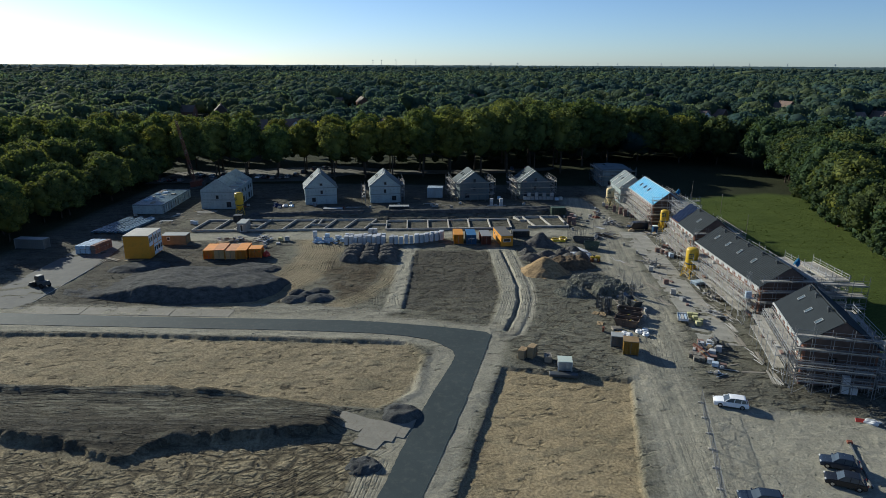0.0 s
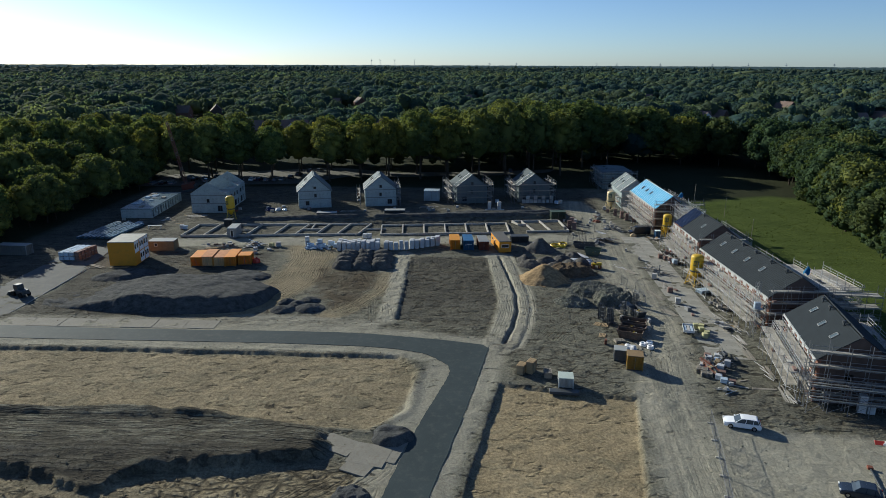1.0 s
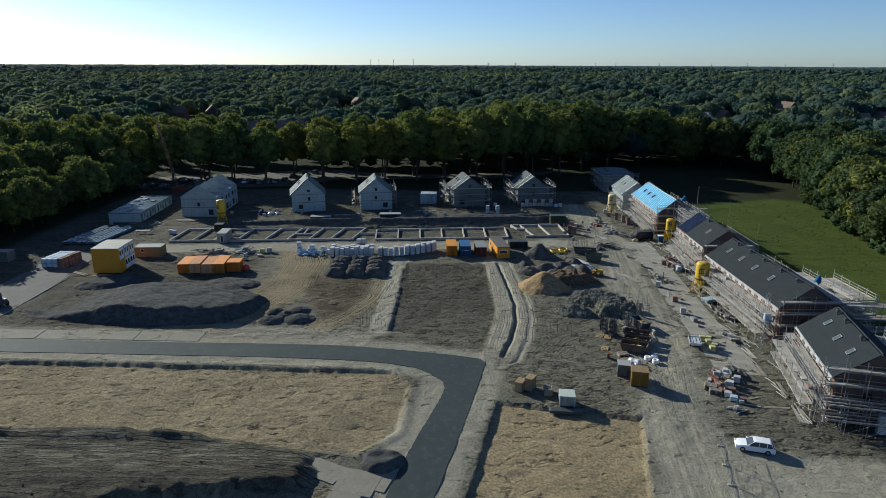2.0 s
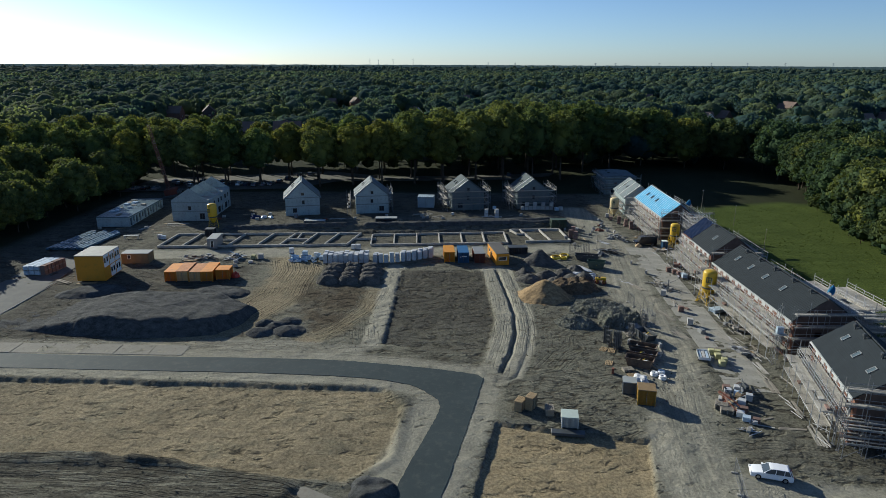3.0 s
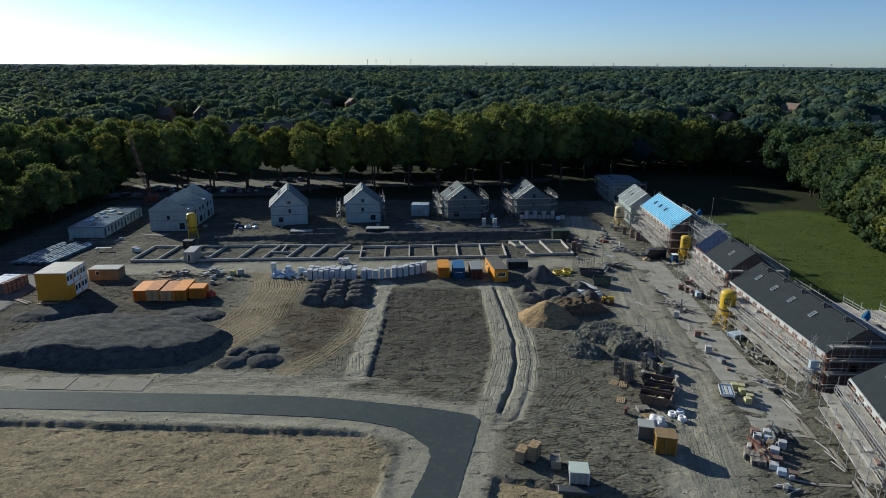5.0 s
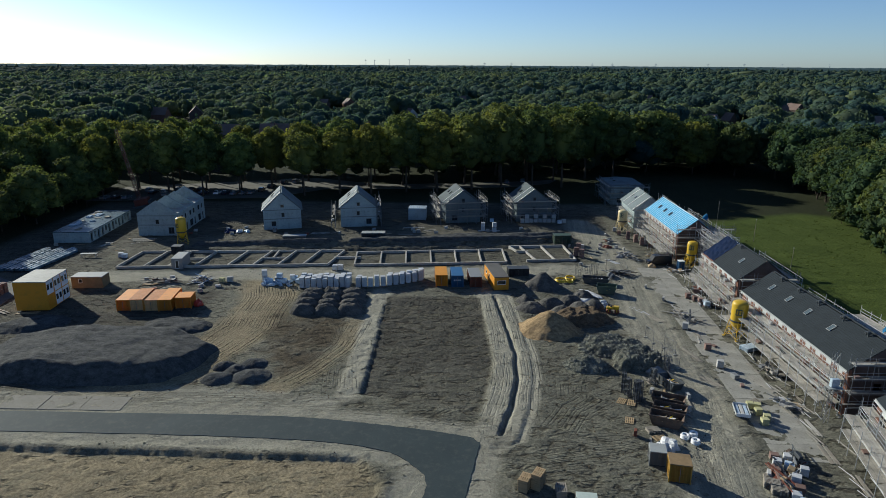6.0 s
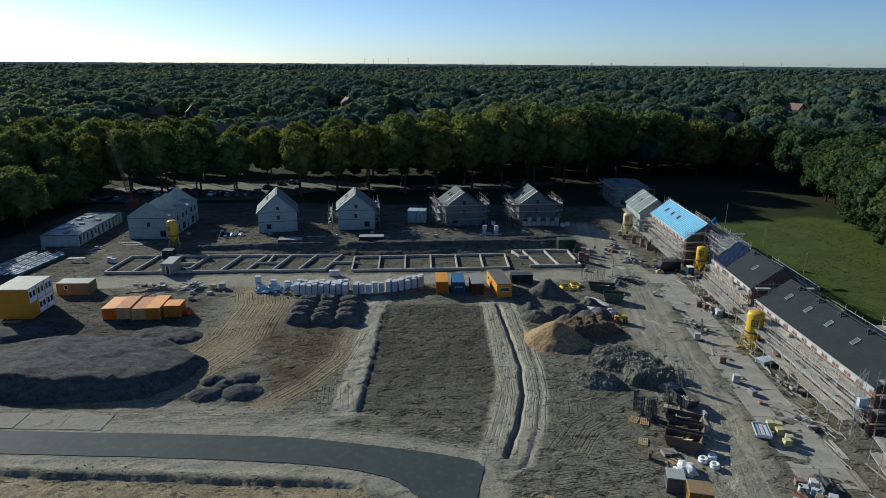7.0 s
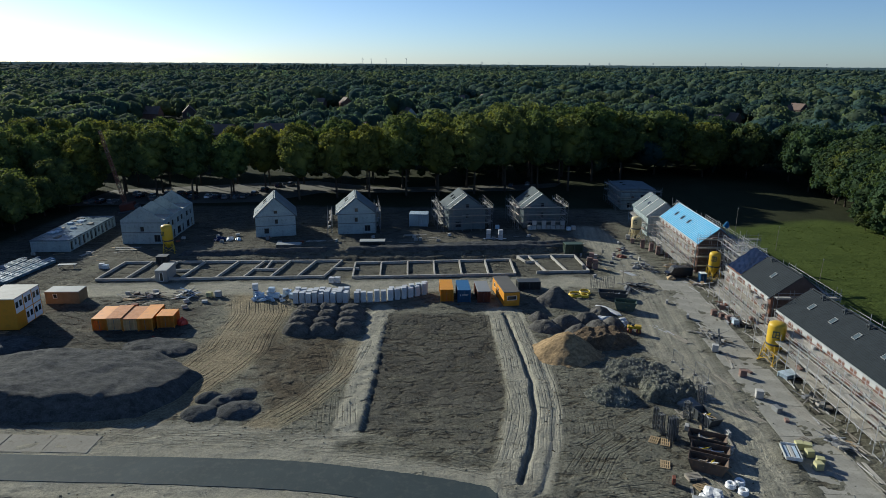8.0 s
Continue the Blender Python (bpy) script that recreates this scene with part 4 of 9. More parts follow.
# ---- loose heaps ----
def heap(name, x, y, a, b, h, turn, material, label, category="heap", group="", seed=1, flat=0.25, ragged=0.35, cuts=40, cone=0.0, rough=0.30, pieces=0):
    """A lumpy heap with an uneven outline: a by b half sizes, h high; pieces lie broken on it."""
    u = np.linspace(-1.25, 1.25, cuts)
    px, py = np.meshgrid(u * a, u * b)
    px, py = px.ravel(), py.ravel()
    r = np.hypot(px / a, py / b)
    n1 = fbm(px + seed * 37.7, py, max(a, b) * 0.7, seed, 4) - 0.5
    n2 = fbm(px + seed * 11.3, py, 1.2, seed + 9, 4) - 0.5
    z = soft(1 - r + n1 * ragged * 1.6 - flat * 0.3, 0.5 - flat * 0.55) * h
    k = 1 - r + n1 * ragged
    z = z * (1 - cone) + cone * h * np.where(k > 0.88, 0.88 - (k - 0.88) * 0.2, np.clip(k, 0, 1)) * 1.1
    n3 = fbm(px + seed * 5.1, py, 0.55, seed + 19, 2) - 0.5
    z = z * (1 + n1 * ragged) + ((n2 * rough + n3 * rough * 0.4) * min(h, 1.6) + 0.06 * n1) * soft(1.15 - r, 0.15)
    z = z - 0.35 * soft(r - 1.12, 0.08)
    m = bpy.data.meshes.new(name)
    k = (np.arange(cuts - 1)[:, None] * cuts + np.arange(cuts - 1)[None, :]).ravel()
    m.from_pydata(np.column_stack([px, py, z]).tolist(), [], np.column_stack([k, k + 1, k + cuts + 1, k + cuts]).tolist())
    m.polygons.foreach_set("use_smooth", np.ones(len(m.polygons), bool))
    m.materials.append(material)
    ob = new(name, m)
    ob.matrix_basis = pose(x, y, gh(x, y) - 0.02, 0, 0, turn)
    if pieces:
        rg = np.random.default_rng(seed)
        pick = rg.choice(np.nonzero(r < 1.12)[0], pieces)
        cell = 2.5 * a / cuts
        at = np.column_stack([px[pick] + rg.uniform(-cell, cell, pieces), py[pick] + rg.uniform(-cell, cell, pieces), z[pick]])
        size = 0.05 + 0.17 * rg.uniform(0, 1, pieces) ** 3
        base = np.array([(1, 0.1, 0), (0, 1, 0.2), (-1, 0, -0.1), (0.1, -1, 0), (0, 0.2, 0.9), (0, 0, -0.9)])
        tri = np.array([(0, 1, 4), (1, 2, 4), (2, 3, 4), (3, 0, 4), (1, 0, 5), (2, 1, 5), (3, 2, 5), (0, 3, 5)])
        v = base[None] * rg.uniform(0.5, 1.4, (pieces, 6, 3)) * size[:, None, None] + at[:, None, :]
        m2 = bpy.data.meshes.new("debris")
        m2.from_pydata(v.reshape(-1, 3).tolist(), [], (tri[None] + np.arange(pieces)[:, None, None] * 6).reshape(-1, 3).tolist())
        m2.materials.append(RUBBLE_PIECE)
        bits = new("debris", m2)
        bits.parent = ob
        bits["kind"] = "stuff"
    return tagged(ob, label, category, group)


def bank(name, outline, top, slope, material, label, seed):
    """A tipped bank with steep sides under a nearly flat top; top(x, y) is its height."""
    ox, oy = [p[0] for p in outline], [p[1] for p in outline]
    bx, by = np.meshgrid(np.arange(min(ox) - 3, max(ox) + 3, 0.4), np.arange(min(oy) - 3, max(oy) + 3, 0.4))
    shape = bx.shape
    bx, by = bx.ravel(), by.ravel()
    d = inside(bx, by, outline) + (fbm(bx, by, 5.0, seed, 3) - 0.5) * 1.0 + (fbm(bx, by * 0.4, 0.9, seed + 4, 3) - 0.5) * 0.5
    z = np.minimum(slope * d, top(bx, by) + (fbm(bx, by, 6.0, seed + 7, 4) - 0.5) * 0.9 + (fbm(bx, by, 1.6, seed + 9, 4) - 0.5) * 0.36 + (fbm(bx * 0.35, by + 0.2 * bx, 1.3, seed + 11, 3) - 0.5) * 0.45)
    z = np.maximum(z, -0.5) + relief(bx, by) * soft(1.5 - d, 1.0)
    m2 = bpy.data.meshes.new(name)
    k = (np.arange(shape[0] - 1)[:, None] * shape[1] + np.arange(shape[1] - 1)[None, :]).ravel()
    m2.from_pydata(np.column_stack([bx, by, z]).tolist(), [], np.column_stack([k, k + 1, k + shape[1] + 1, k + shape[1]]).tolist())
    m2.polygons.foreach_set("use_smooth", np.ones(len(m2.polygons), bool))
    m2.materials.append(material)
    return tagged(new(name, m2), label, "heap")


bank("soil_mound", [(-80.5, 116.0), (-72.0, 114.0), (-64.0, 112.6), (-55.0, 112.2), (-46.0, 112.3), (-41.0, 113.4), (-37.6, 118.0), (-36.5, 125.0), (-44.0, 131.0), (-60.0, 132.5), (-76.0, 130.0), (-82.0, 122.0)],
     lambda x, y: 0.2 + 2.35 * soft(x + 68.0, 9.0) - 0.055 * np.clip(y - 117, 0, 20) - 0.10 * np.clip(x + 46, 0, 12), 0.95, SOIL_DARK, "long flat-topped heap of dark grey topsoil with a steep face", 3)
bank("spoil_mound", [(-25.0, 187.2), (0.0, 188.6), (34.0, 192.4), (33.5, 197.0), (5.0, 195.4), (-25.0, 191.8)], lambda x, y: 1.0 + 0.9 * soft(x - 2, 10), 0.8, SOIL_DARK, "long dark ridge of spoil behind the foundations", 13)
bank("spoil_mound", [(-64.0, 184.6), (-30.0, 186.6), (-27.0, 188.8), (-40.0, 189.4), (-64.0, 187.6)], lambda x, y: 0.9 + 0 * x, 0.8, SOIL_DARK, "low dark ridge of spoil behind the foundations", 17)
heap("soil_mound", -73.0, 134.0, 6.0, 3.5, 0.9, 20, SOIL_DARK, "low heap of dark soil and debris", seed=8, cuts=40)
heap("soil_mound", -47.0, 134.5, 6.0, 3.0, 0.8, -10, SOIL_DARK, "low heap of dark soil behind a larger one", seed=9, cuts=40, ragged=0.6)
for k, (x, y, s) in enumerate([(-33.2, 114.6, 2.7), (-28.6, 115.4, 3.3), (-33.4, 118.6, 2.0), (-29.3, 119.4, 2.4), (-31.2, 117.4, 2.4)]):
    heap("soil_mound", x, y, s * 0.86, s * 0.70, 0.95 if k < 2 else 0.85, 15 * k, SOIL_DARK, "small tipped heap of dark soil", "heap", "small soil heaps", seed=20 + k, ragged=0.2, cuts=40, cone=0.6, rough=0.2)
for row in range(4):
    for col in range(3):
        x, y = -26.4 + 4.3 * col + 0.12 * row * (1 - col) + 0.15 * math.sin(row * 3 + col), 141.2 + 2.85 * row + 0.15 * math.sin(col * 5 + row)
        heap("gravel_mound", x, y, 2.15 + 0.15 * math.sin(row * 7 + col * 3), 1.50, 1.7, 4 * math.sin(col * 2 + row), GRAVEL_GREY,
             "tipped load of grey gravel in a row of loads", "heap", "rows of gravel loads", seed=40 + row * 3 + col, ragged=0.10, flat=0.05, cuts=34, cone=0.15)
heap("sand_mound", 18.6, 134.0, 5.4, 5.6, 3.3, 0, SAND_HEAP, "pointed heap of warm yellow sand", seed=61, flat=0.0, ragged=0.15, cuts=50, cone=1.0)
heap("sand_mound", 25.0, 138.0, 5.5, 3.4, 1.8, 10, CLAY_BROWN, "ragged heap of brown sandy soil", seed=62, ragged=0.45, cuts=60, rough=0.6)
heap("rubble_mound", 27.4, 126.6, 5.0, 3.6, 1.5, 14, RUBBLE, "rough grey heap of broken rubble", seed=63, ragged=0.7, cuts=110, cone=0.4, rough=0.34, pieces=2600)
heap("rubble_mound", 22.0, 119.8, 3.2, 2.7, 1.7, 0, RUBBLE, "dark grey heap of rubble", seed=64, ragged=0.35, cuts=80, cone=0.8, rough=0.28, pieces=1100)
heap("rubble_mound", 30.0, 121.0, 3.4, 2.8, 1.6, 0, RUBBLE, "low heap of grey rubble beside fence panels", seed=65, ragged=0.7, cuts=80, rough=0.4, pieces=1100)
heap("gravel_mound", 20.3, 156.2, 4.4, 3.4, 3.2, 0, GRAVEL_GREY, "pointed heap of dark gravel", seed=66, flat=0.0, ragged=0.12, cuts=40, cone=1.0)
for k, (x, y, s) in enumerate([(16.5, 143.5, 2.8), (20.5, 145.6, 2.9), (24.4, 147.4, 2.6), (21.6, 141.2, 2.6), (25.6, 143.2, 2.8), (28.6, 145.0, 2.3), (15.8, 147.4, 2.0), (27.6, 150.5, 2.2)]):
    heap("gravel_mound", x, y, s, s * 0.8, 1.5, 20 * k, GRAVEL_GREY, "rounded tipped load of dark grey gravel", "heap", "dark gravel loads", seed=70 + k, ragged=0.25, cuts=34, cone=0.6)
heap("spoil_mound", -8.9, 72.4, 2.6, 2.2, 0.9, 0, SOIL_DARK, "small heap of dark spoil beside the road", seed=81, ragged=0.5, cuts=26)
heap("spoil_mound", -12.4, 60.8, 2.0, 1.5, 0.5, 20, SOIL_DARK, "low clump of dark earth and roots", seed=82, ragged=0.7, cuts=40, rough=0.6)


# ---- clods and stones strewn over the bare ground ----
def strewn(name, count, seed, near, lo, hi, material, label):
    """Small angular lumps, joined; near(x, y) gives how likely a lump is at a place."""
    rg = np.random.default_rng(seed)
    x, y = rg.uniform(-84, 62, count * 12), rg.uniform(46, 200, count * 12)
    p = near(x, y) * (0.25 + 1.5 * fbm(x, y, 3.0, seed) ** 2)
    keep = np.nonzero(rg.uniform(0, 1, len(x)) < p)[0][:count]
    x, y = x[keep], y[keep]
    z = relief(x, y)
    base = np.array([(1, 0, 0), (0, 1, 0), (-1, 0, 0), (0, -1, 0), (0, 0, 1), (0, 0, -0.5)], float)
    tri = np.array([(0, 1, 4), (1, 2, 4), (2, 3, 4), (3, 0, 4), (1, 0, 5), (2, 1, 5), (3, 2, 5), (0, 3, 5)])
    s = lo + (hi - lo) * rg.uniform(0, 1, len(x)) ** 3
    v = base[None] * rg.uniform(0.55, 1.25, (len(x), 6, 1)) * s[:, None, None]
    a = rg.uniform(0, 6.28, len(x))
    ca, sa = np.cos(a)[:, None], np.sin(a)[:, None]
    co = np.stack([v[..., 0] * ca - v[..., 1] * sa * 0.7 + x[:, None], v[..., 0] * sa + v[..., 1] * ca * 0.7 + y[:, None], v[..., 2] * 0.8 + z[:, None] + 0.1 * s[:, None]], 2).reshape(-1, 3)
    f = (tri[None] + np.arange(len(x))[:, None, None] * 6).reshape(-1, 3)
    m = bpy.data.meshes.new(name)
    m.vertices.add(len(co))
    m.vertices.foreach_set("co", co.ravel().astype(np.float32))
    m.loops.add(f.size)
    m.loops.foreach_set("vertex_index", f.ravel().astype(np.int32))
    m.polygons.add(len(f))
    m.polygons.foreach_set("loop_start", (np.arange(len(f)) * 3).astype(np.int32))
    m.update()
    m.materials.append(material)
    return tagged(new(name, m), label, "clods", kind="stuff")


def off_roads(x, y):
    k = np.ones(np.shape(x))
    for pts, wide in ROAD_LINES:
        k = k * soft(np.abs(line_distance(x, y, pts)) - wide - 1.2, 0.4)
    return k * soft(inside(x, y, SITE), 1.0)


def edge_of(poly, wide):
    return lambda x, y: np.exp(-(inside(x, y, poly) / wide) ** 2)


EDGES = [edge_of(LEFT_PLOT, 1.2), edge_of(SOIL_BAND, 2.2), edge_of(DARK_PLOT, 1.2), edge_of(RIGHT_PLOT, 0.8)]
strewn("earth_clods", 4200, 5, lambda x, y: off_roads(x, y) * np.clip(sum(e(x, y) for e in EDGES), 0, 1), 0.04, 0.15, CLAY_BROWN, "dark clods of earth along the plot edges")
strewn("soil_lumps", 9000, 6, lambda x, y: off_roads(x, y) * np.clip(0.12 * soft(inside(x, y, SOIL_BAND), 1) + 0.15 * soft(68 - y, 2) * soft(-6 - x, 2) + 0.25 * soft(inside(x, y, DARK_PLOT), 1) + 0.5 * soft(inside(x, y, [(11.0, 94.0), (33.0, 90.0), (34.0, 160.0), (13.0, 160.0)]), 1) + 0.35 * soft(inside(x, y, [(-80.0, 108.0), (-14.0, 108.0), (-14.0, 137.0), (-80.0, 150.0)]), 2), 0, 1), 0.04, 0.18, CLAY_BROWN, "brown lumps of soil on churned ground")
strewn("pale_stones", 3500, 7, lambda x, y: off_roads(x, y) * (1 - soft(inside(x, y, LEFT_PLOT), 0.5)) * (1 - soft(inside(x, y, RIGHT_PLOT), 0.5)) * 0.35 * np.clip(0.35 + np.exp(-(line_distance(x, y, [(30.0, 79.5), (44.0, 76.5), (60.0, 71.5)]) / 0.7) ** 2) * 3 + np.exp(-((line_distance(x, y, MAIN_TRACK)) / 6) ** 2) * 0.2, 0, 1), 0.05, 0.22, RUBBLE, "pale stones and crumbs scattered over the site")


# ---- pale concrete paving between the track and the scaffolds ----
paved = thing("pavement", pose(0, 0, 0), "strip of pale worn concrete paving slabs beside the track", "pavement", kind="structure")
PAVING = surface("pale_paving_slab", (0.310, 0.298, 0.255), 0.95, big=0.35, spread=0.26, dirt=(0.150, 0.136, 0.105), vary=0.08)
paver = None
for k in range(20):
    y = 97.0 + 3.72 * k
    f = (y - 97.0) / 74.0
    x0, x1 = 39.6 + 5.4 * f - 1.2 * f * f, 46.2 + 4.6 * f
    for j in range(2):
        w = (x1 - x0) / 2
        turn = -3.6
        m = pose(x0 + w * (j + 0.5), y + 0.06 * math.sin(k * 2.1 + j), -0.012 + 0.012 * math.sin(k * 5.1 + j * 3), 0, 0, turn) @ Matrix.Diagonal((w / 3.2, 1, 1, 1))
        if paver is None:
            first = part("slab", block(-1.594, 1.594, -1.853, 1.853, -0.14, 0.03, 0.008), PAVING, paved, at=m)
            paver = first.data
        else:
            share("slab", paver, paved, m)


# ---- meadow grass ----
rg = np.random.default_rng(77)
N = 16000
tx, ty = rg.uniform(63, 135, N), rg.uniform(88, 226, N)
ok = (inside(tx, ty, MEADOW) > 0.5) & (rg.uniform(0, 1, N) < 0.25 + 1.1 * fbm(tx, ty, 9.0, 88))
tx, ty = tx[ok], ty[ok]
tz = relief(tx, ty)
ta, th, tw = rg.uniform(0, 6.28, len(tx)), rg.uniform(0.02, 0.10, len(tx)), rg.uniform(0.08, 0.22, len(tx))
dx, dy = np.cos(ta) * tw, np.sin(ta) * tw
lx, ly = rg.normal(0, 0.25, len(tx)), rg.normal(0, 0.25, len(tx))
verts = np.stack([np.column_stack([tx - dx, ty - dy, tz - 0.05]), np.column_stack([tx + dx, ty + dy, tz - 0.05]), np.column_stack([tx + dx * 1.3 + lx, ty + dy * 1.3 + ly, tz + th]), np.column_stack([tx - dx * 1.1 + lx, ty - dy * 1.1 + ly, tz + th * 0.8])], 1).reshape(-1, 3)
m = bpy.data.meshes.new("meadow_grass")
m.from_pydata(verts.tolist(), [], np.arange(len(tx) * 4).reshape(-1, 4).tolist())
m.materials.append(GRASS)
tagged(new("meadow_grass", m), "tufted yellow-green meadow grass", "grass", kind="stuff")


# ---- trees ----
def leaf_cloud(rg, blobs, count, size, loose=0.45, heart=None):
    """Bent leaf clumps on the outer shells of blobs (x, y, z, radius) round a heart: vertices, faces."""
    blobs = np.array(blobs)
    w = blobs[:, 3] ** 2
    pick = rg.choice(len(blobs), count, p=w / w.sum())
    d = rg.normal(size=(count, 3))
    d /= np.linalg.norm(d, axis=1)[:, None]
    if heart is not None:
        out = blobs[pick, :3] - np.array(heart)
        out /= np.linalg.norm(out, axis=1)[:, None] + 1e-6
        back = (d * out).sum(1)
        d = d - np.where(back < -0.1, 2 * back, 0.0)[:, None] * out
    d[:, 2] = np.where(d[:, 2] < -0.45, -d[:, 2], d[:, 2])
    c = blobs[pick, :3] + d * (blobs[pick, 3] * rg.uniform(0.84, 1.08, count))[:, None] * np.array([1, 1, 0.85])
    nrm = d + rg.normal(size=(count, 3)) * loose
    nrm /= np.linalg.norm(nrm, axis=1)[:, None]
    a = np.cross(nrm, rg.normal(size=(count, 3)))
    a /= np.linalg.norm(a, axis=1)[:, None]
    b = np.cross(nrm, a)
    s = size * rg.uniform(0.6, 1.35, count)[:, None]
    v = np.stack([c - a * s, c - b * s * 0.7 - nrm * s * 0.15, c + a * s * 0.9 - nrm * s * 0.25, c + b * s * 0.75 + nrm * s * 0.1], 1).reshape(-1, 3)
    f = np.arange(count * 4).reshape(-1, 4)
    return v, f


def lump(rg, x, y, z, r, sub=1, tall=0.85):
    """A rough inner mass, so that the crown's heart is closed."""
    bm = bmesh.new()
    bmesh.ops.create_icosphere(bm, subdivisions=sub, radius=r)
    v = np.array([p.co for p in bm.verts]) * rg.uniform(0.82, 1.1, (len(bm.verts), 1)) * np.array([1, 1, tall]) + np.array([x, y, z])
    f = [[p.index for p in q.verts] for q in bm.faces]
    bm.free()
    return v, f


def mesh_of(name, chunks, material):
    vs, fs, o = [], [], 0
    for v, f in chunks:
        vs.append(np.asarray(v))
        fs += [[k + o for k in q] for q in (f.tolist() if isinstance(f, np.ndarray) else f)]
        o += len(v)
    m = bpy.data.meshes.new(name)
    m.from_pydata(np.concatenate(vs).tolist(), [], fs)
    m.polygons.foreach_set("use_smooth", np.ones(len(m.polygons), bool))
    m.materials.append(material)
    return m


def crown_blobs(rg, low, high, spread, count, shape=1.0):
    """Foliage masses over a dome: wide in the lower middle, rounded above, open below."""
    mid, half = low + (high - low) * 0.46, (high - low) * 0.5
    blobs = []
    for k in range(count):
        u = 1 - 1.72 * (k + 0.5) / count              # from the top down, leaving the underside open
        ring = math.sqrt(max(0.0, 1 - u * u)) ** shape
        ang = k * 2.39996 + rg.uniform(-0.35, 0.35)
        r = spread * rg.uniform(0.27, 0.42)
        reach = max(0.0, spread * rg.uniform(0.86, 1.10) - r * 0.85) * ring
        blobs.append((reach * math.cos(ang), reach * math.sin(ang), mid + (half * rg.uniform(0.92, 1.06) - r * 0.75) * u, r))
    return blobs, (0.0, 0.0, mid - half * 0.15), half


def tree_meshes(seed, height, trunk, spread, leaves, size, material, blob_count=24):
    """Trunk with limbs, and a domed crown of leaf clumps with gaps."""
    rg = np.random.default_rng(seed)
    bm = bmesh.new()
    lean = rg.uniform(-0.4, 0.4, 2)
    mid, top = (lean[0] * 0.5, lean[1] * 0.5, trunk), (lean[0], lean[1], height * 0.75)
    rod(bm, (0, 0, -0.4), mid, 0.030 * height * 0.55, 0.020 * height * 0.5, 8)
    rod(bm, mid, top, 0.020 * height * 0.5, 0.07, 7)
    blobs, heart, half = crown_blobs(rg, trunk * 0.95, height, spread, blob_count)
    for k, p in enumerate(blobs):
        if k % 2 == 0:
            s = min(0.9, max(0.0, (p[2] - trunk) / (height * 0.75 - trunk) - 0.25))
            rod(bm, Vector(mid).lerp(Vector(top), s), (p[0] * 0.85, p[1] * 0.85, p[2]), 0.012 * height * 0.5, 0.04, 5)
    me_t = bpy.data.meshes.new("trunk")
    bm.to_mesh(me_t)
    bm.free()
    me_t.materials.append(BARK)
    chunks = [lump(rg, b[0], b[1], b[2], b[3] * 0.80) for b in blobs]
    chunks.append(lump(rg, 0, 0, heart[2] + half * 0.1, spread * 0.66, 2, half / spread * 1.15))
    chunks.append(leaf_cloud(rg, blobs, leaves, size, 0.5, heart))
    return me_t, mesh_of("crown", chunks, material)


AVENUE = [tree_meshes(100 + k, 25.5, 6.2 + 0.6 * (k % 3), 7.0 + 0.6 * (k % 2), 2100, 0.40, LEAF, 26) for k in range(5)]
WOOD = [tree_meshes(200 + k, 19.0, 2.4, 7.4 + 0.7 * (k % 3), 1900, 0.44, LEAF_DEEP, 28) for k in range(5)]
WOOD_EDGE = [tree_meshes(260 + k, 19.0, 1.8, 7.6, 1900, 0.42, LEAF, 28) for k in range(4)]
BUSH = [tree_meshes(300 + k, 9.0, 0.7, 4.2, 500, 0.42, LEAF_DEEP, 14) for k in range(3)]
tree_rng = random.Random(4)


def tree(x, y, kind, scale, label, group):
    t, c = kind[tree_rng.randrange(len(kind))]
    ob = thing("tree", pose(x, y, -0.05, 0, 0, tree_rng.uniform(0, 360)) @ Matrix.Diagonal((scale * tree_rng.uniform(0.92, 1.1), scale * tree_rng.uniform(0.92, 1.1), scale, 1)), label, "tree", group)
    share("trunk", t, ob, Matrix())
    share("crown", c, ob, Matrix())
    return ob


# the avenue behind the new houses: two uneven rows with bare lower trunks
for row, (y0, slope, step) in enumerate([(249.0, 0.22, 11.6), (262.0, 0.24, 11.9), (277.0, 0.24, 12.4)]):
    for k in range(23):
        x = -188 + step * k + 5.4 * row + tree_rng.uniform(-1.3, 1.3)
        y = y0 + slope * (x + 50) * (1 if x > -50 else 0.15) + tree_rng.uniform(-2.0, 2.0)
        if (row == 0 and (-62 < x < -54 or 50 < x)) or x > 68:
            continue
        tree(x, y, AVENUE, (tree_rng.uniform(0.84, 1.02) if x < -20 else tree_rng.uniform(0.98, 1.12) if x < 8 else tree_rng.uniform(1.08, 1.22)), "tall avenue tree with bare trunk and sunlit yellow-green crown", "avenue trees")
# wood along the boundary, its outermost trees lower
for k in range(21):
    y = 150 + 5.0 * k + tree_rng.uniform(-2, 2)
    tree(-119 - tree_rng.uniform(0, 6) + 3 * math.sin(k * 1.3) + (0 if y < 226 else 4), y, WOOD_EDGE, tree_rng.uniform(0.62, 0.92), "dark green broadleaf tree at the edge of a wood", "wood edge trees")
for k in range(13):
    y = 92 + 5.0 * k + tree_rng.uniform(-2, 2)
    tree(-126 - tree_rng.uniform(0, 8), y, WOOD_EDGE, tree_rng.uniform(0.55, 0.85), "dark green broadleaf tree at the edge of a wood", "wood edge trees")
for k in range(52):
    tree(-136 - 9.0 * (k % 3) - tree_rng.uniform(0, 6), 112 + 3.0 * k + tree_rng.uniform(-4, 4), WOOD_EDGE if k > 10 else WOOD, tree_rng.uniform(0.86, 1.08), "dark tree inside the wood", "wood trees")
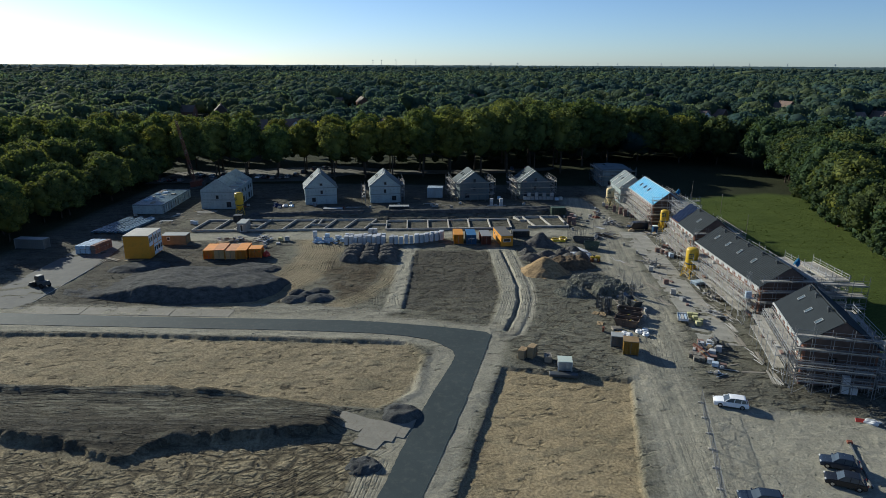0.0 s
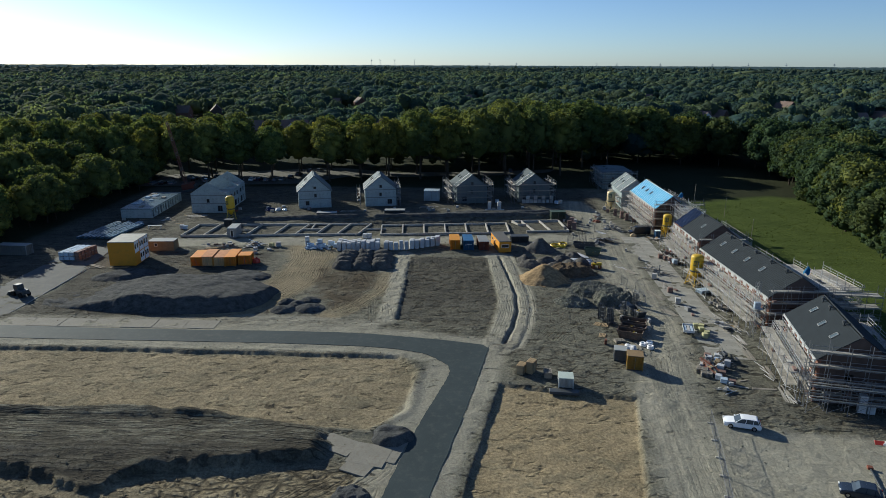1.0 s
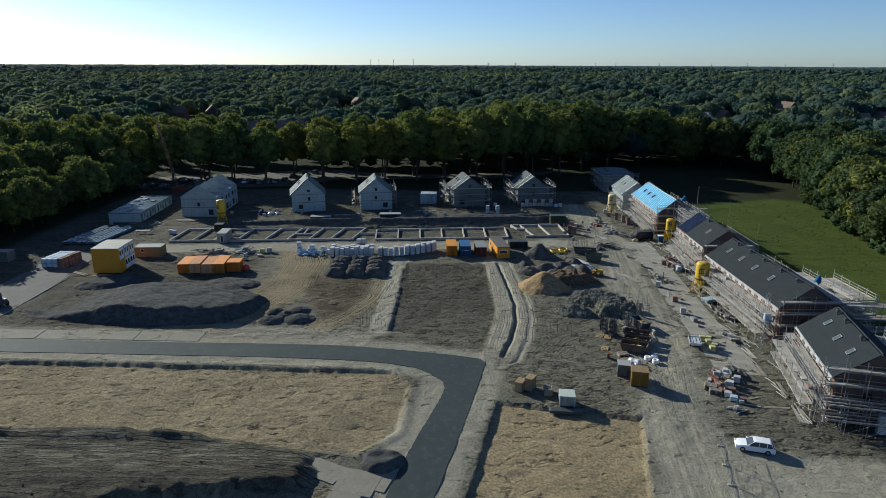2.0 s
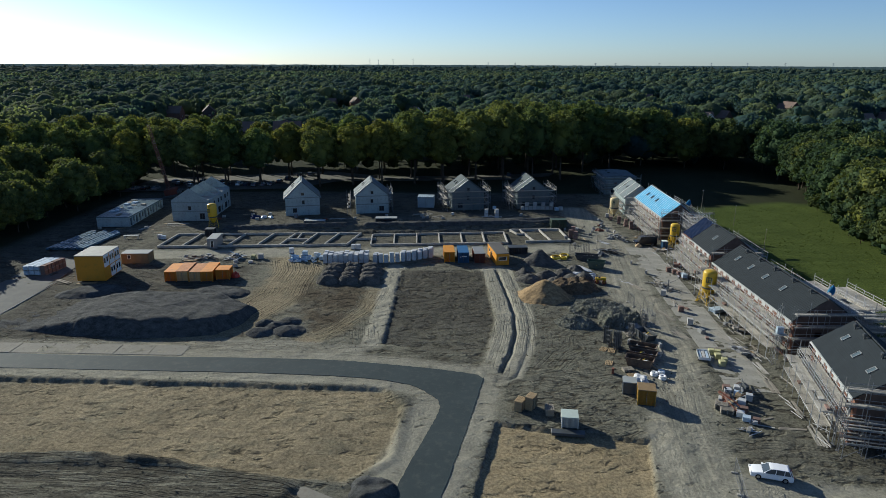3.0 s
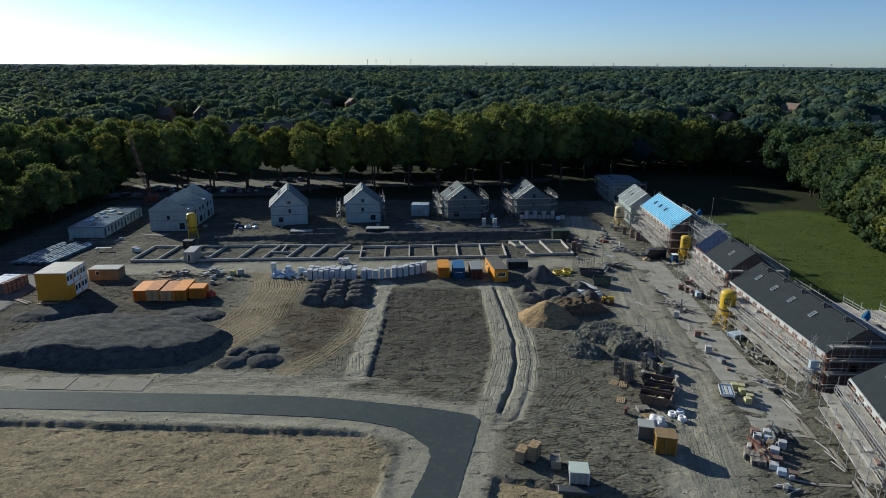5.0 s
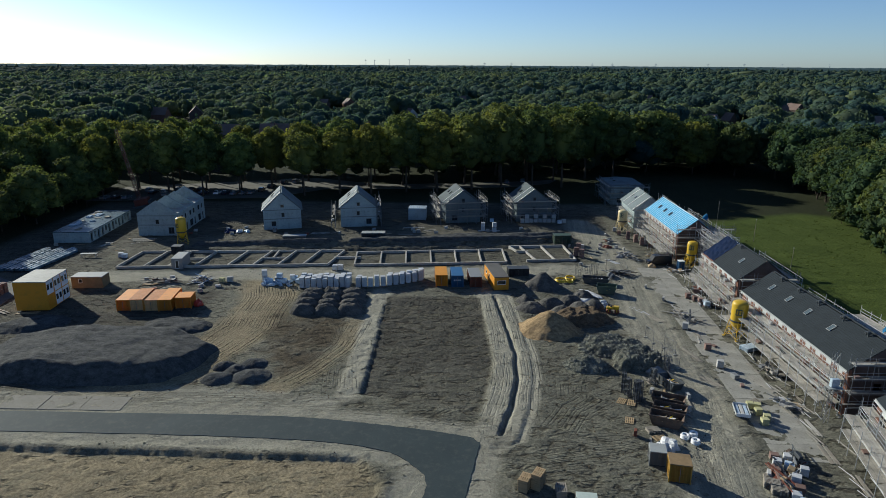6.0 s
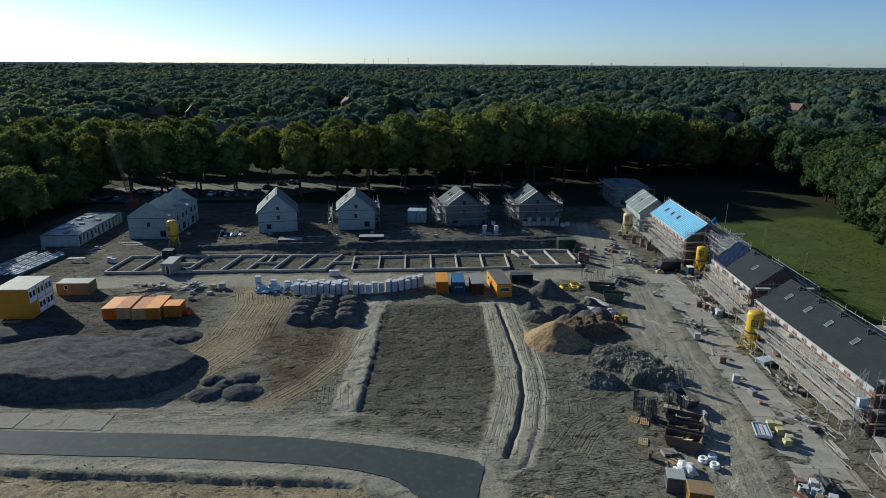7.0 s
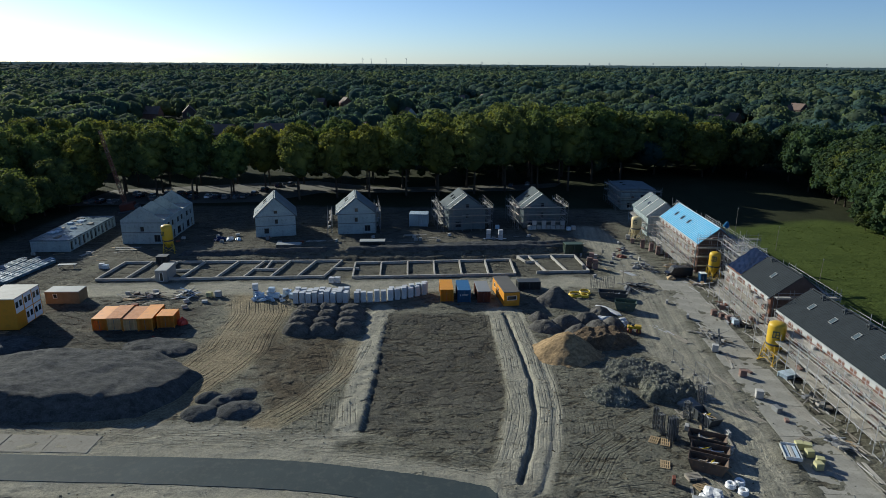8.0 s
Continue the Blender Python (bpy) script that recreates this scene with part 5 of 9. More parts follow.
# wood beyond the meadow
for k in range(72):
    t = k / 71
    y = 116 + 160 * t
    x = 100 + 0.24 * (min(y, 225) - 132) + 0.25 * max(0.0, y - 215) + 3.0 * math.sin(t * 13) + (tree_rng.uniform(0, 4) if k % 2 else tree_rng.uniform(9, 34))
    tree(x, y, WOOD if k % 5 else WOOD_EDGE, tree_rng.uniform(0.80, 1.25), "dense broadleaf tree at the meadow's edge", "meadow edge trees")
for x, y, size in ((86.0, 306.0, 1.48), (104.0, 300.0, 1.22), (120.0, 296.0, 1.2), (70.0, 312.0, 1.40), (131.0, 270.0, 1.3), (96.0, 320.0, 1.40), (114.0, 318.0, 1.3), (134.0, 290.0, 1.25)):
    tree(x, y, WOOD_EDGE if x < 110 else WOOD, size, "tall round broadleaf tree behind the building site", "meadow edge trees")
for k in range(30):
    tree(140 + tree_rng.uniform(0, 40), 150 + 4.8 * k + tree_rng.uniform(-3, 3), WOOD, tree_rng.uniform(0.85, 1.25), "dense broadleaf tree inside the wood", "wood trees")
for k in range(14):
    y = 122 + 98 * k / 13
    tree(96 + 0.24 * (y - 132) + tree_rng.uniform(-1, 3), y, BUSH, tree_rng.uniform(0.6, 1.1), "dense shrub at the meadow's edge", "meadow shrubs")
for k in range(20):
    tree(-130 + 11.4 * k + tree_rng.uniform(-3, 3), 297 + 0.16 * max(0, 11 * k - 80) + tree_rng.uniform(-5, 5), WOOD_EDGE if k % 3 else WOOD, tree_rng.uniform(0.62, 0.92), "dense broadleaf tree behind the avenue", "trees behind the avenue")
for k in range(14):
    tree(-60 + 8.2 * k + tree_rng.uniform(-2, 2), 290 + 0.2 * max(0, 8 * k - 20) + tree_rng.uniform(-2, 2), BUSH, tree_rng.uniform(0.4, 0.75), "low dark shrub behind the lane", "lane shrubs")

# ---- woods as far as one can see ----
# houses stand in the wood; low growth in front of them lets their roofs show
HOUSES = [(-114, 384, 92), (-100, 380, 4), (-88, 390, 96), (-76, 382, 6), (-48, 392, 12), (-30, 520, 30), (176, 470, 10), (188, 480, 95), (200, 492, 40), (296, 470, 100), (312, 480, 20), (330, 474, 80), (-112, 640, 80), (-96, 652, 20), (20, 715, 90), (36, 722, 10), (292, 590, 90), (306, 606, 20), (-318, 690, 90), (112, 890, 90), (128, 902, 90), (-44, 970, 90), (-30, 985, 90), (356, 880, 90), (-210, 516, 90), (-196, 526, 20), (226, 752, 90)]


def wood_points(r0, r1, spacing, seed):
    """Scattered standing places in the wedge in front of the flight, one to a cell."""
    rg = np.random.default_rng(seed)
    gx2, gy2 = np.meshgrid(np.arange(-r1, r1, spacing), np.arange(0, r1, spacing))
    px = gx2.ravel() + rg.uniform(-0.42, 0.42, gx2.size) * spacing
    py = gy2.ravel() + rg.uniform(-0.42, 0.42, gy2.size) * spacing
    r = np.hypot(px, py)
    keep = (r > r0) & (r < r1) & (np.abs(px) < 0.74 * (py + 60)) & (py > 120)
    keep &= ~((px > -165) & (px < 180) & (py < 300))
    px, py = px[keep], py[keep]
    size = np.ones(len(px))
    for hx, hy, _ in HOUSES:
        k = hy / math.hypot(hx, hy), hx / math.hypot(hx, hy)
        along, aside = (hy - py) * k[0] + (hx - px) * k[1], (px - hx) * k[0] - (py - hy) * k[1]
        size = np.where((along > -8) & (along < 120) & (np.abs(aside) < 13), np.minimum(size, 0.26 + 0.5 * np.clip(along - 50, 0, 70) / 70), size)
        size = np.where(np.hypot(px - hx, py - hy) < 13, 0.0, size)
    return px[size > 0], py[size > 0], rg, size[size > 0]


def wood_mesh(name, px, py, rg, size, protos, low, high, label):
    """Many crowns joined into one mesh, from a few prototypes turned and scaled."""
    vs, fs, o, tones = [], [], 0, []
    stand = 0.55 * fbm(px, py, 170.0, 7, 3) + 0.45 * fbm(px, py, 48.0, 17, 2)
    for k, (v, f4, f3) in enumerate(protos):
        mine = np.nonzero(np.arange(len(px)) % len(protos) == k)[0]
        if not len(mine):
            continue
        ang = rg.uniform(0, 6.28, len(mine))
        s = rg.uniform(low, high, len(mine)) * (0.52 + 0.96 * stand[mine]) * size[mine]
        sw = s * rg.uniform(0.85, 1.2, len(mine))
        ca, sa = np.cos(ang), np.sin(ang)
        X = (v[None, :, 0] * ca[:, None] - v[None, :, 1] * sa[:, None]) * sw[:, None] + px[mine][:, None]
        Y = (v[None, :, 0] * sa[:, None] + v[None, :, 1] * ca[:, None]) * sw[:, None] + py[mine][:, None]
        Z = v[None, :, 2] * s[:, None]
        vs.append(np.stack([X, Y, Z], 2).reshape(-1, 3))
        tones.append(np.repeat(np.clip(rg.uniform(0, 1, len(mine)) * 0.6 + 1.8 * (fbm(px[mine], py[mine], 70.0, 27, 3) - 0.36), 0, 1), len(v)))
        base = o + np.arange(len(mine))[:, None, None] * len(v)
        if len(f4):
            fs.append((f4[None] + base).reshape(-1, 4))
        if len(f3):
            fs.append((f3[None] + base).reshape(-1, 3))
        o += len(mine) * len(v)
    m = bpy.data.meshes.new(name)
    co = np.concatenate(vs).astype(np.float32)
    m.vertices.add(len(co))
    m.vertices.foreach_set("co", co.ravel())
    loops = np.concatenate([f.ravel() for f in fs]).astype(np.int32)
    sizes = np.concatenate([np.full(len(f), f.shape[1]) for f in fs])
    m.loops.add(len(loops))
    m.loops.foreach_set("vertex_index", loops)
    m.polygons.add(len(sizes))
    m.polygons.foreach_set("loop_start", np.concatenate([[0], np.cumsum(sizes)[:-1]]).astype(np.int32))
    lay = m.attributes.new("tree", "FLOAT", "POINT")
    lay.data.foreach_set("value", np.concatenate(tones).astype(np.float32))
    m.update()
    m.validate()
    m.polygons.foreach_set("use_smooth", np.ones(len(m.polygons), bool))
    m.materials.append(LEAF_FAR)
    return tagged(new(name, m), label, "trees", kind="stuff")


def crown_proto(seed, leaves, size, lumps, sub=1, height=17.0, spread=6.0, slim=False):
    """One far crown: closed foliage masses over a dome, with loose clumps on them."""
    rg = np.random.default_rng(seed)
    if slim:
        blobs = [(0.0, 0.0, height * (0.25 + 0.62 * k / 3), spread * (0.62 - 0.14 * k)) for k in range(4)]
    else:
        blobs = [(0.0, 0.0, height * 0.54, spread * 0.80)]
        for k in range(lumps):
            a, up = k * 2.4 + rg.uniform(0, 1), rg.uniform(0.36, 0.72)
            blobs.append((spread * (0.80 - 0.5 * up) * math.cos(a), spread * (0.80 - 0.5 * up) * math.sin(a), height * up, spread * rg.uniform(0.38, 0.54)))
    vs, tris, o = [], [], 0
    for b in blobs:
        v, f = lump(rg, *b[:3], b[3] * 0.94, sub + (1 if b is blobs[0] and leaves > 50 else 0), 1.7 if slim else min(0.9, 0.46 * height / b[3]))
        vs.append(v)
        tris += [[q + o for q in p] for p in f]
        o += len(v)
    quads = np.zeros((0, 4), int)
    if leaves:
        v, f = leaf_cloud(rg, blobs, leaves, size, 0.35, (0, 0, height * 0.45))
        vs.append(v)
        quads = f + o
    return np.concatenate(vs), quads, np.array(tris)


def protos(seed, count, leaves, size, lumps, sub, height, spread):
    """Round crowns of several builds, and one slim dark one."""
    return [crown_proto(seed + k, leaves, size, lumps, sub, height * (0.85 + 0.09 * (k % 4)), spread * (0.9 + 0.1 * (k % 3))) for k in range(count)] + [crown_proto(seed + 50, leaves // 2, size, 4, sub, height * 1.1, spread * 0.5, True)]


px, py, rg, size = wood_points(200, 400, 11.0, 30)
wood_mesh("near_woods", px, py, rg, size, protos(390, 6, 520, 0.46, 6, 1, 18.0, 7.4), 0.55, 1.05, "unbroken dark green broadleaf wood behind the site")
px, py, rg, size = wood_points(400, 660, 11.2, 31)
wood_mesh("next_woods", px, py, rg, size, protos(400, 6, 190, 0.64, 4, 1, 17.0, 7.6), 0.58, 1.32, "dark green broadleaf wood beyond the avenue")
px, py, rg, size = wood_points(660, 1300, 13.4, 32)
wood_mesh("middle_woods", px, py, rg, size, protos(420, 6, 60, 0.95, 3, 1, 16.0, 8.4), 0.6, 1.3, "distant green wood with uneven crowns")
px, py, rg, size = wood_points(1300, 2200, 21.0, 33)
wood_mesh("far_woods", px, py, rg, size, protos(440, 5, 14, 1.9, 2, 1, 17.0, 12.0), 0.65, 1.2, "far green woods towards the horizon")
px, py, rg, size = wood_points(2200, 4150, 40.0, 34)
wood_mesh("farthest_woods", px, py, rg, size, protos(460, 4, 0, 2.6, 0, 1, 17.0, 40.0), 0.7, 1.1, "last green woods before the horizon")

# the hazy distance: one plain band with a faint glow, far behind all else
m, n, l, b = nodes_of("hazy_distance")
co = n.new("ShaderNodeTexCoord").outputs["Object"]
sp = n.new("ShaderNodeSeparateXYZ")
l.new(co, sp.inputs[0])
# haze painted into the colour: paler and bluer with height, emitted below
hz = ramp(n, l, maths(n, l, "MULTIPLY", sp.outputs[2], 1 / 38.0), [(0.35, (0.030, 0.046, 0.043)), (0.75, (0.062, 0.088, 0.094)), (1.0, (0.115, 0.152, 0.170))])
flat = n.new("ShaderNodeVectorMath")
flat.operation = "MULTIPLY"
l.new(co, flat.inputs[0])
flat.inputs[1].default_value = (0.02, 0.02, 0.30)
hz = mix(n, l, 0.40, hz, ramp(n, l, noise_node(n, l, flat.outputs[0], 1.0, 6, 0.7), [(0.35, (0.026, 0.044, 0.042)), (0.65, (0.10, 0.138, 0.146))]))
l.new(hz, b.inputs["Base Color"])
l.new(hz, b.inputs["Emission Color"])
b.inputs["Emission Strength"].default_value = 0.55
b.inputs["Roughness"].default_value = 1.0
bm = bmesh.new()
last = None
for k in range(901):
    a = radians(40 + 100 * k / 900)
    x, y = 4250 * math.cos(a), 4250 * math.sin(a)
    top = 26.5 + 3.6 * float(fbm(np.array([k * 1.0]), np.array([3.0]), 17.0, 5)[0]) + 2.0 * float(vnoise(np.array([k * 1.0]), np.array([9.0]), 2.2, 6)[0])
    now = [bm.verts.new(p) for p in ((x, y, -1), (x, y, top), (x * 1.02, y * 1.02, top), (x * 1.02, y * 1.02, -1))]
    if last:
        for i in range(4):
            j = (i + 1) % 4
            bm.faces.new((last[i], now[i], now[j], last[j]))
    last = now
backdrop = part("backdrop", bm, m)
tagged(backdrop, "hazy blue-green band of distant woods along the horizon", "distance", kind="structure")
PYLON = surface("pale_pylon", (0.42, 0.46, 0.50), 0.8)
for k, (x, h) in enumerate([(-545, 47), (-488, 47), (-389, 48), (-255, 50), (250, 36), (430, 35), (1980, 38), (2232, 38), (2550, 38), (968, 35), (1101, 35), (1392, 35), (1740, 36)]):
    far_y = 4500
    p = thing("wind_turbine" if k < 4 else "pylon", pose(x, far_y, 0), "slim pale wind turbine on the horizon" if k < 4 else "thin pale power pylon on the horizon", "wind turbine" if k < 4 else "pylon", "masts on the horizon")
    bm = bmesh.new()
    rod(bm, (0, 0, 0), (0, 0, h + 12), 1.9, 1.0, 6)
    part("mast", bm, PYLON, p)
    if k < 4:
        for j in range(3):
            bm = bmesh.new()
            a = radians(90 + 120 * j + 25 * k)
            rod(bm, (0, -3, h + 12), (9 * math.cos(a), -3, h + 12 + 9 * math.sin(a)), 1.0, 0.4, 5)
            part("blade", bm, PYLON, p)
    else:
        for dz in (-2, 6):
            bm = bmesh.new()
            rod(bm, (-9, 0, h + dz), (9, 0, h + dz), 0.8, n=4)
            part("cross_arm", bm, PYLON, p)


# ---- new houses of pale block, behind the foundations ----
ROW = 3.5      # the rows stand turned by this much


def gable_house(x, y, w, d, eave, ridge, turn, label, front, sides=(), roofed=True, strips=(0.0, 0.34), triangles=(), stone=None):
    """A house with its gable to the street. front, sides: openings (x0, x1, z0, z1)."""
    h = thing("house", on_ground(x, y, turn), label, "house", "pale block houses")
    t, stone = 0.3, stone or LIMESTONE
    panel = ROOF_SHADED if stone is BLOCK_SHADED else ROOF_PANEL
    top = lambda u: eave + (ridge - eave) * (1 - abs(u - w / 2) / (w / 2))
    for name, yy, holes in (("front_wall", 0.0, front), ("back_wall", d - t, [])):
        bm = bmesh.new()
        pierced(bm, w, top, t, holes, cuts=(w / 2,), y0=yy)
        part(name, bm, stone, h)
    for name, at in (("side_wall", pose(t, t, 0, 0, 0, 90)), ("side_wall", pose(w - t, d - t, 0, 0, 0, -90))):
        bm = bmesh.new()
        pierced(bm, d - 2 * t, lambda u: eave, t, list(sides))
        part(name, bm, stone, h, at=at)
        for o in sides:
            window_in(h, *o, at @ pose(0, 0.04, 0), DARK_PAINT, sill=False, mullions=1)
    for o in front:
        window_in(h, *o, pose(0, 0.03, 0), DARK_PAINT, sill=False, mullions=0 if o[1] - o[0] < 1.3 else 1)
    # dark joint bands at the storey floors
    for z in (2.85, 5.35):
        if z < eave + 0.3:
            part("floor_band", block(0.02, w - 0.02, -0.012, 0.0, z, z + 0.16), MORTAR_LINE, h)
    part("floor_slab", block(t + 0.01, w - t - 0.01, t + 0.01, d - t - 0.01, 2.75, 2.95), CONCRETE, h)
    part("floor_slab", block(t + 0.01, w - t - 0.01, t + 0.01, d - t - 0.01, eave - 0.2, eave - 0.02), CONCRETE, h)
    slope = math.hypot(w / 2, ridge - eave)
    ang = math.degrees(math.atan2(ridge - eave, w / 2))
    if roofed:
        for side in (0, 1):
            at = pose(0, 0, eave, 0, -ang, 0) if side == 0 else pose(w, 0, eave, 0, ang, 0)
            n = max(2, round(d / 3.6))
            for k in range(n):
                a, b = 0.25 + (d - 0.3) * k / n, 0.25 + (d - 0.3) * (k + 1) / n - 0.03
                s = (-0.45, slope - 0.02) if side == 0 else (-slope + 0.02, 0.45)
                part("roof_panel", block(s[0], s[1], a, b, 0.02, 0.24), panel, h, at=at)
            if side == 0:
                for f in strips:
                    part("verge_strip", block(-0.2, slope * 0.99, d * f + 0.02, d * f + 0.26, 0.245, 0.36), WHITE_STRIP, h, at=at)
                for k in range(2):
                    part("roof_window", block(slope * 0.45, slope * 0.62, d * (0.5 + 0.22 * k), d * (0.5 + 0.22 * k) + 0.8, 0.25, 0.33, 0.02), GLASS, h, at=at)
            else:
                part("verge_strip", block(-slope * 0.99, 0.2, 0.02, 0.2, 0.245, 0.3), panel, h, at=at)
    for f in triangles:
        bm = bmesh.new()
        cut = lambda u: 0.01 + (ridge - eave) * (1 - abs(u - w / 2) / (w / 2))
        pierced(bm, w, cut, 0.22, [], cuts=(w / 2,), y0=d * f)
        part("party_wall", bm, stone, h, at=pose(0, 0, eave))
    return h


def scaffold(x, y, turn, length, lifts, label, lift=2.0, bay=2.5, deep=1.1, rails=True, boards=1.0, seed=1, tube=None):
    """Tube scaffold along local x: standards, ledgers, cross bars, planks on every lift, guard rails."""
    rg = random.Random(seed)
    tube = tube or STEEL
    s = thing("scaffold", on_ground(x, y, turn), label, "scaffold", "tube scaffolds")
    n = max(1, round(length / bay))
    bay = length / n
    top = lifts * lift + 1.1
    bm = bmesh.new()
    rod(bm, (0, 0, -0.25), (0, 0, top), 0.045, n=5)
    box(bm, -0.13, 0.13, -0.13, 0.13, -0.25, 0.02)
    me_s = me_t = None
    for k in range(n + 1):
        for yy in (0.0, deep):
            if me_s is None:
                me_s = part("standard", bm, tube, s, at=pose(k * bay, yy, 0)).data
            else:
                share("standard", me_s, s, pose(k * bay, yy, 0) @ Matrix.Diagonal((1, 1, rg.uniform(0.93, 1.1), 1)))
    for lv in range(1, lifts + 1):
        z = lv * lift
        for yy in (0.0, deep):
            bm = bmesh.new()
            rod(bm, (-0.3, yy, z - 0.1), (length + 0.3, yy, z - 0.1), 0.04, n=5)
            part("ledger", bm, tube, s)
        if rails:
            for dz in (0.5, 1.0):
                bm = bmesh.new()
                rod(bm, (-0.2, -0.06, z + dz), (length + 0.2, -0.06, z + dz), 0.035, n=5)
                part("guard_rail", bm, tube, s)
        for k in range(lv % 2, n + 1, 2):
            if me_t is None:
                bm = bmesh.new()
                rod(bm, (0, -0.2, -0.04), (0, deep + 0.2, -0.04), 0.035, n=5)
                me_t = part("transom", bm, tube, s, at=pose(k * bay, 0, z)).data
            else:
                share("transom", me_t, s, pose(k * bay, 0, z))
        for k in range(n):
            for j in range(3):
                if rg.random() < boards:
                    w = deep / 3
                    sh = rg.uniform(-0.12, 0.12)
                    part("plank", block(k * bay + 0.03 + sh, (k + 1) * bay - 0.03 + sh, j * w + 0.02, (j + 1) * w - 0.02, z, z + 0.05), PLANK, s, at=pose(0, 0, rg.uniform(0, 0.015)))
        if rails:
            part("toe_board", block(0, length, -0.035, -0.005, z + 0.02, z + 0.18), PLANK, s)
    for k in range(1, n, 3):
        bm = bmesh.new()
        up = rg.uniform(0.5, 0.95) * lifts * lift
        rod(bm, (k * bay, -0.08, rg.uniform(0.2, 2.0)), (min(n, k + 2) * bay, -0.08, up), 0.03, n=5)
        part("long_brace", bm, tube, s)
    for k in range(0, n, 2):
        bm = bmesh.new()
        rod(bm, (k * bay, -0.05, 0.1), (min(n, k + 1) * bay, -0.05, lift), 0.03, n=5)
        if lifts > 1:
            rod(bm, (min(n, k + 1) * bay, -0.05, lift), (k * bay, -0.05, 2 * lift), 0.03, n=5)
        part("brace", bm, tube, s)
    for k in range(n):
        if rg.random() < 0.55:
            lv, u = rg.randint(0, lifts - 1), (k + rg.random()) * bay
            bm = bmesh.new()
            rod(bm, (u, -0.1, lv * lift + rg.uniform(0.1, 0.8)), (u + rg.uniform(-2.4, 2.4), rg.uniform(-0.1, deep), (lv + 1) * lift + rg.uniform(0.2, 1.0)), 0.032, n=5)
            part("tie_tube", bm, tube, s)
        if boards > 0.5 and rg.random() < 0.3:
            lv, u = rg.randint(1, lifts), k * bay + rg.uniform(0.1, 0.5)
            a, b2, h = rg.uniform(0.5, 1.3), rg.uniform(0.3, 0.6), rg.uniform(0.15, 0.5)
            part("stored_pack", block(u, u + a, 0.25, 0.25 + b2, lv * lift + 0.07, lv * lift + 0.07 + h, 0.02), rg.choice((BRICK_PACK, BLOCK_GREY, BRICK_PACK, TIMBER_GREY)), s)
    return s


WIN_B = [(2.1, 3.3, 0.9, 2.3), (4.9, 5.7, 3.4, 4.6), (4.75, 5.65, 6.1, 6.9)]
gable_house(-50.2, 201.6, 10.2, 11.5, 5.3, 10.1, 14.0, "two-storey pale block house with steep roof panels, windows still dark", WIN_B, [(2.0, 3.4, 0.9, 2.3), (6.5, 7.6, 0.2, 2.3)])
gable_house(-29.5, 205.6, 10.0, 12.0, 5.5, 9.6, 9.0, "pale block house shell flanked by scaffolds", [(7.1, 8.6, 0.7, 2.3), (4.5, 5.3, 3.3, 4.5), (4.6, 5.4, 6.0, 7.0)], [(2.0, 3.4, 0.9, 2.3)])
gable_house(0.1, 210.6, 10.2, 12.5, 5.4, 9.2, 10.0, "pale block house shell behind scaffold tubes", [(1.8, 3.4, 0.7, 2.3), (4.7, 5.5, 3.2, 4.4), (4.7, 5.6, 5.9, 7.1)], [(2.0, 3.4, 0.9, 2.3)], strips=(0.0, 0.3), stone=BLOCK_SHADED)
gable_house(20.8, 213.4, 10.4, 12.5, 5.4, 9.3, 6.0, "pale block house shell with stacked pallets along its front", [(1.4, 2.6, 0.7, 2.3), (4.8, 5.6, 3.2, 4.4), (4.8, 5.7, 5.9, 7.1)], [(2.0, 3.4, 0.9, 2.3)], strips=(0.0, 0.3), stone=BLOCK_SHADED)
A_SIDE = [(1.0, 2.0, 0.2, 2.3), (3.2, 5.4, 0.4, 2.3), (1.4, 2.4, 3.5, 4.9), (3.8, 5.4, 3.5, 4.9), (7.6, 8.6, 0.2, 2.3), (9.8, 12.2, 0.4, 2.3), (7.9, 9.3, 3.5, 4.9), (10.6, 12.0, 3.5, 4.9), (14.0, 15.0, 0.2, 2.3), (16.2, 18.8, 0.4, 2.3), (14.4, 15.6, 3.5, 4.9), (17.0, 18.6, 3.5, 4.9)]
gable_house(-81.8, 194.9, 10.7, 21.0, 6.1, 9.6, ROW - 1.5, "long roofless pale block terrace shell with stepped party gables", [(7.9, 9.4, 0.5, 2.3), (4.7, 5.6, 3.2, 4.4), (4.6, 5.5, 6.3, 7.3)], A_SIDE, roofed=False, triangles=(0.0001, 0.333, 0.62, 0.97))
for x, y, tr, ln, lifts in ((-31.0, 204.8, 99, 12.0, 2), (-18.2, 206.9, 99, 12.5, 3), (-1.3, 209.2, 10, 13.0, 3), (-1.5, 209.6, 100, 13.0, 3), (12.2, 212.2, 100, 12.5, 3),
                            (19.4, 212.0, 6, 13.0, 3), (19.4, 212.3, 96, 13.0, 3), (33.2, 214.2, 96, 12.5, 3)):
    scaffold(x, y, tr, ln, lifts, "galvanised tube scaffold round a house shell", boards=0.55, seed=int(abs(x) * 10), bay=2.6, tube=STEEL_DULL_SHADED)

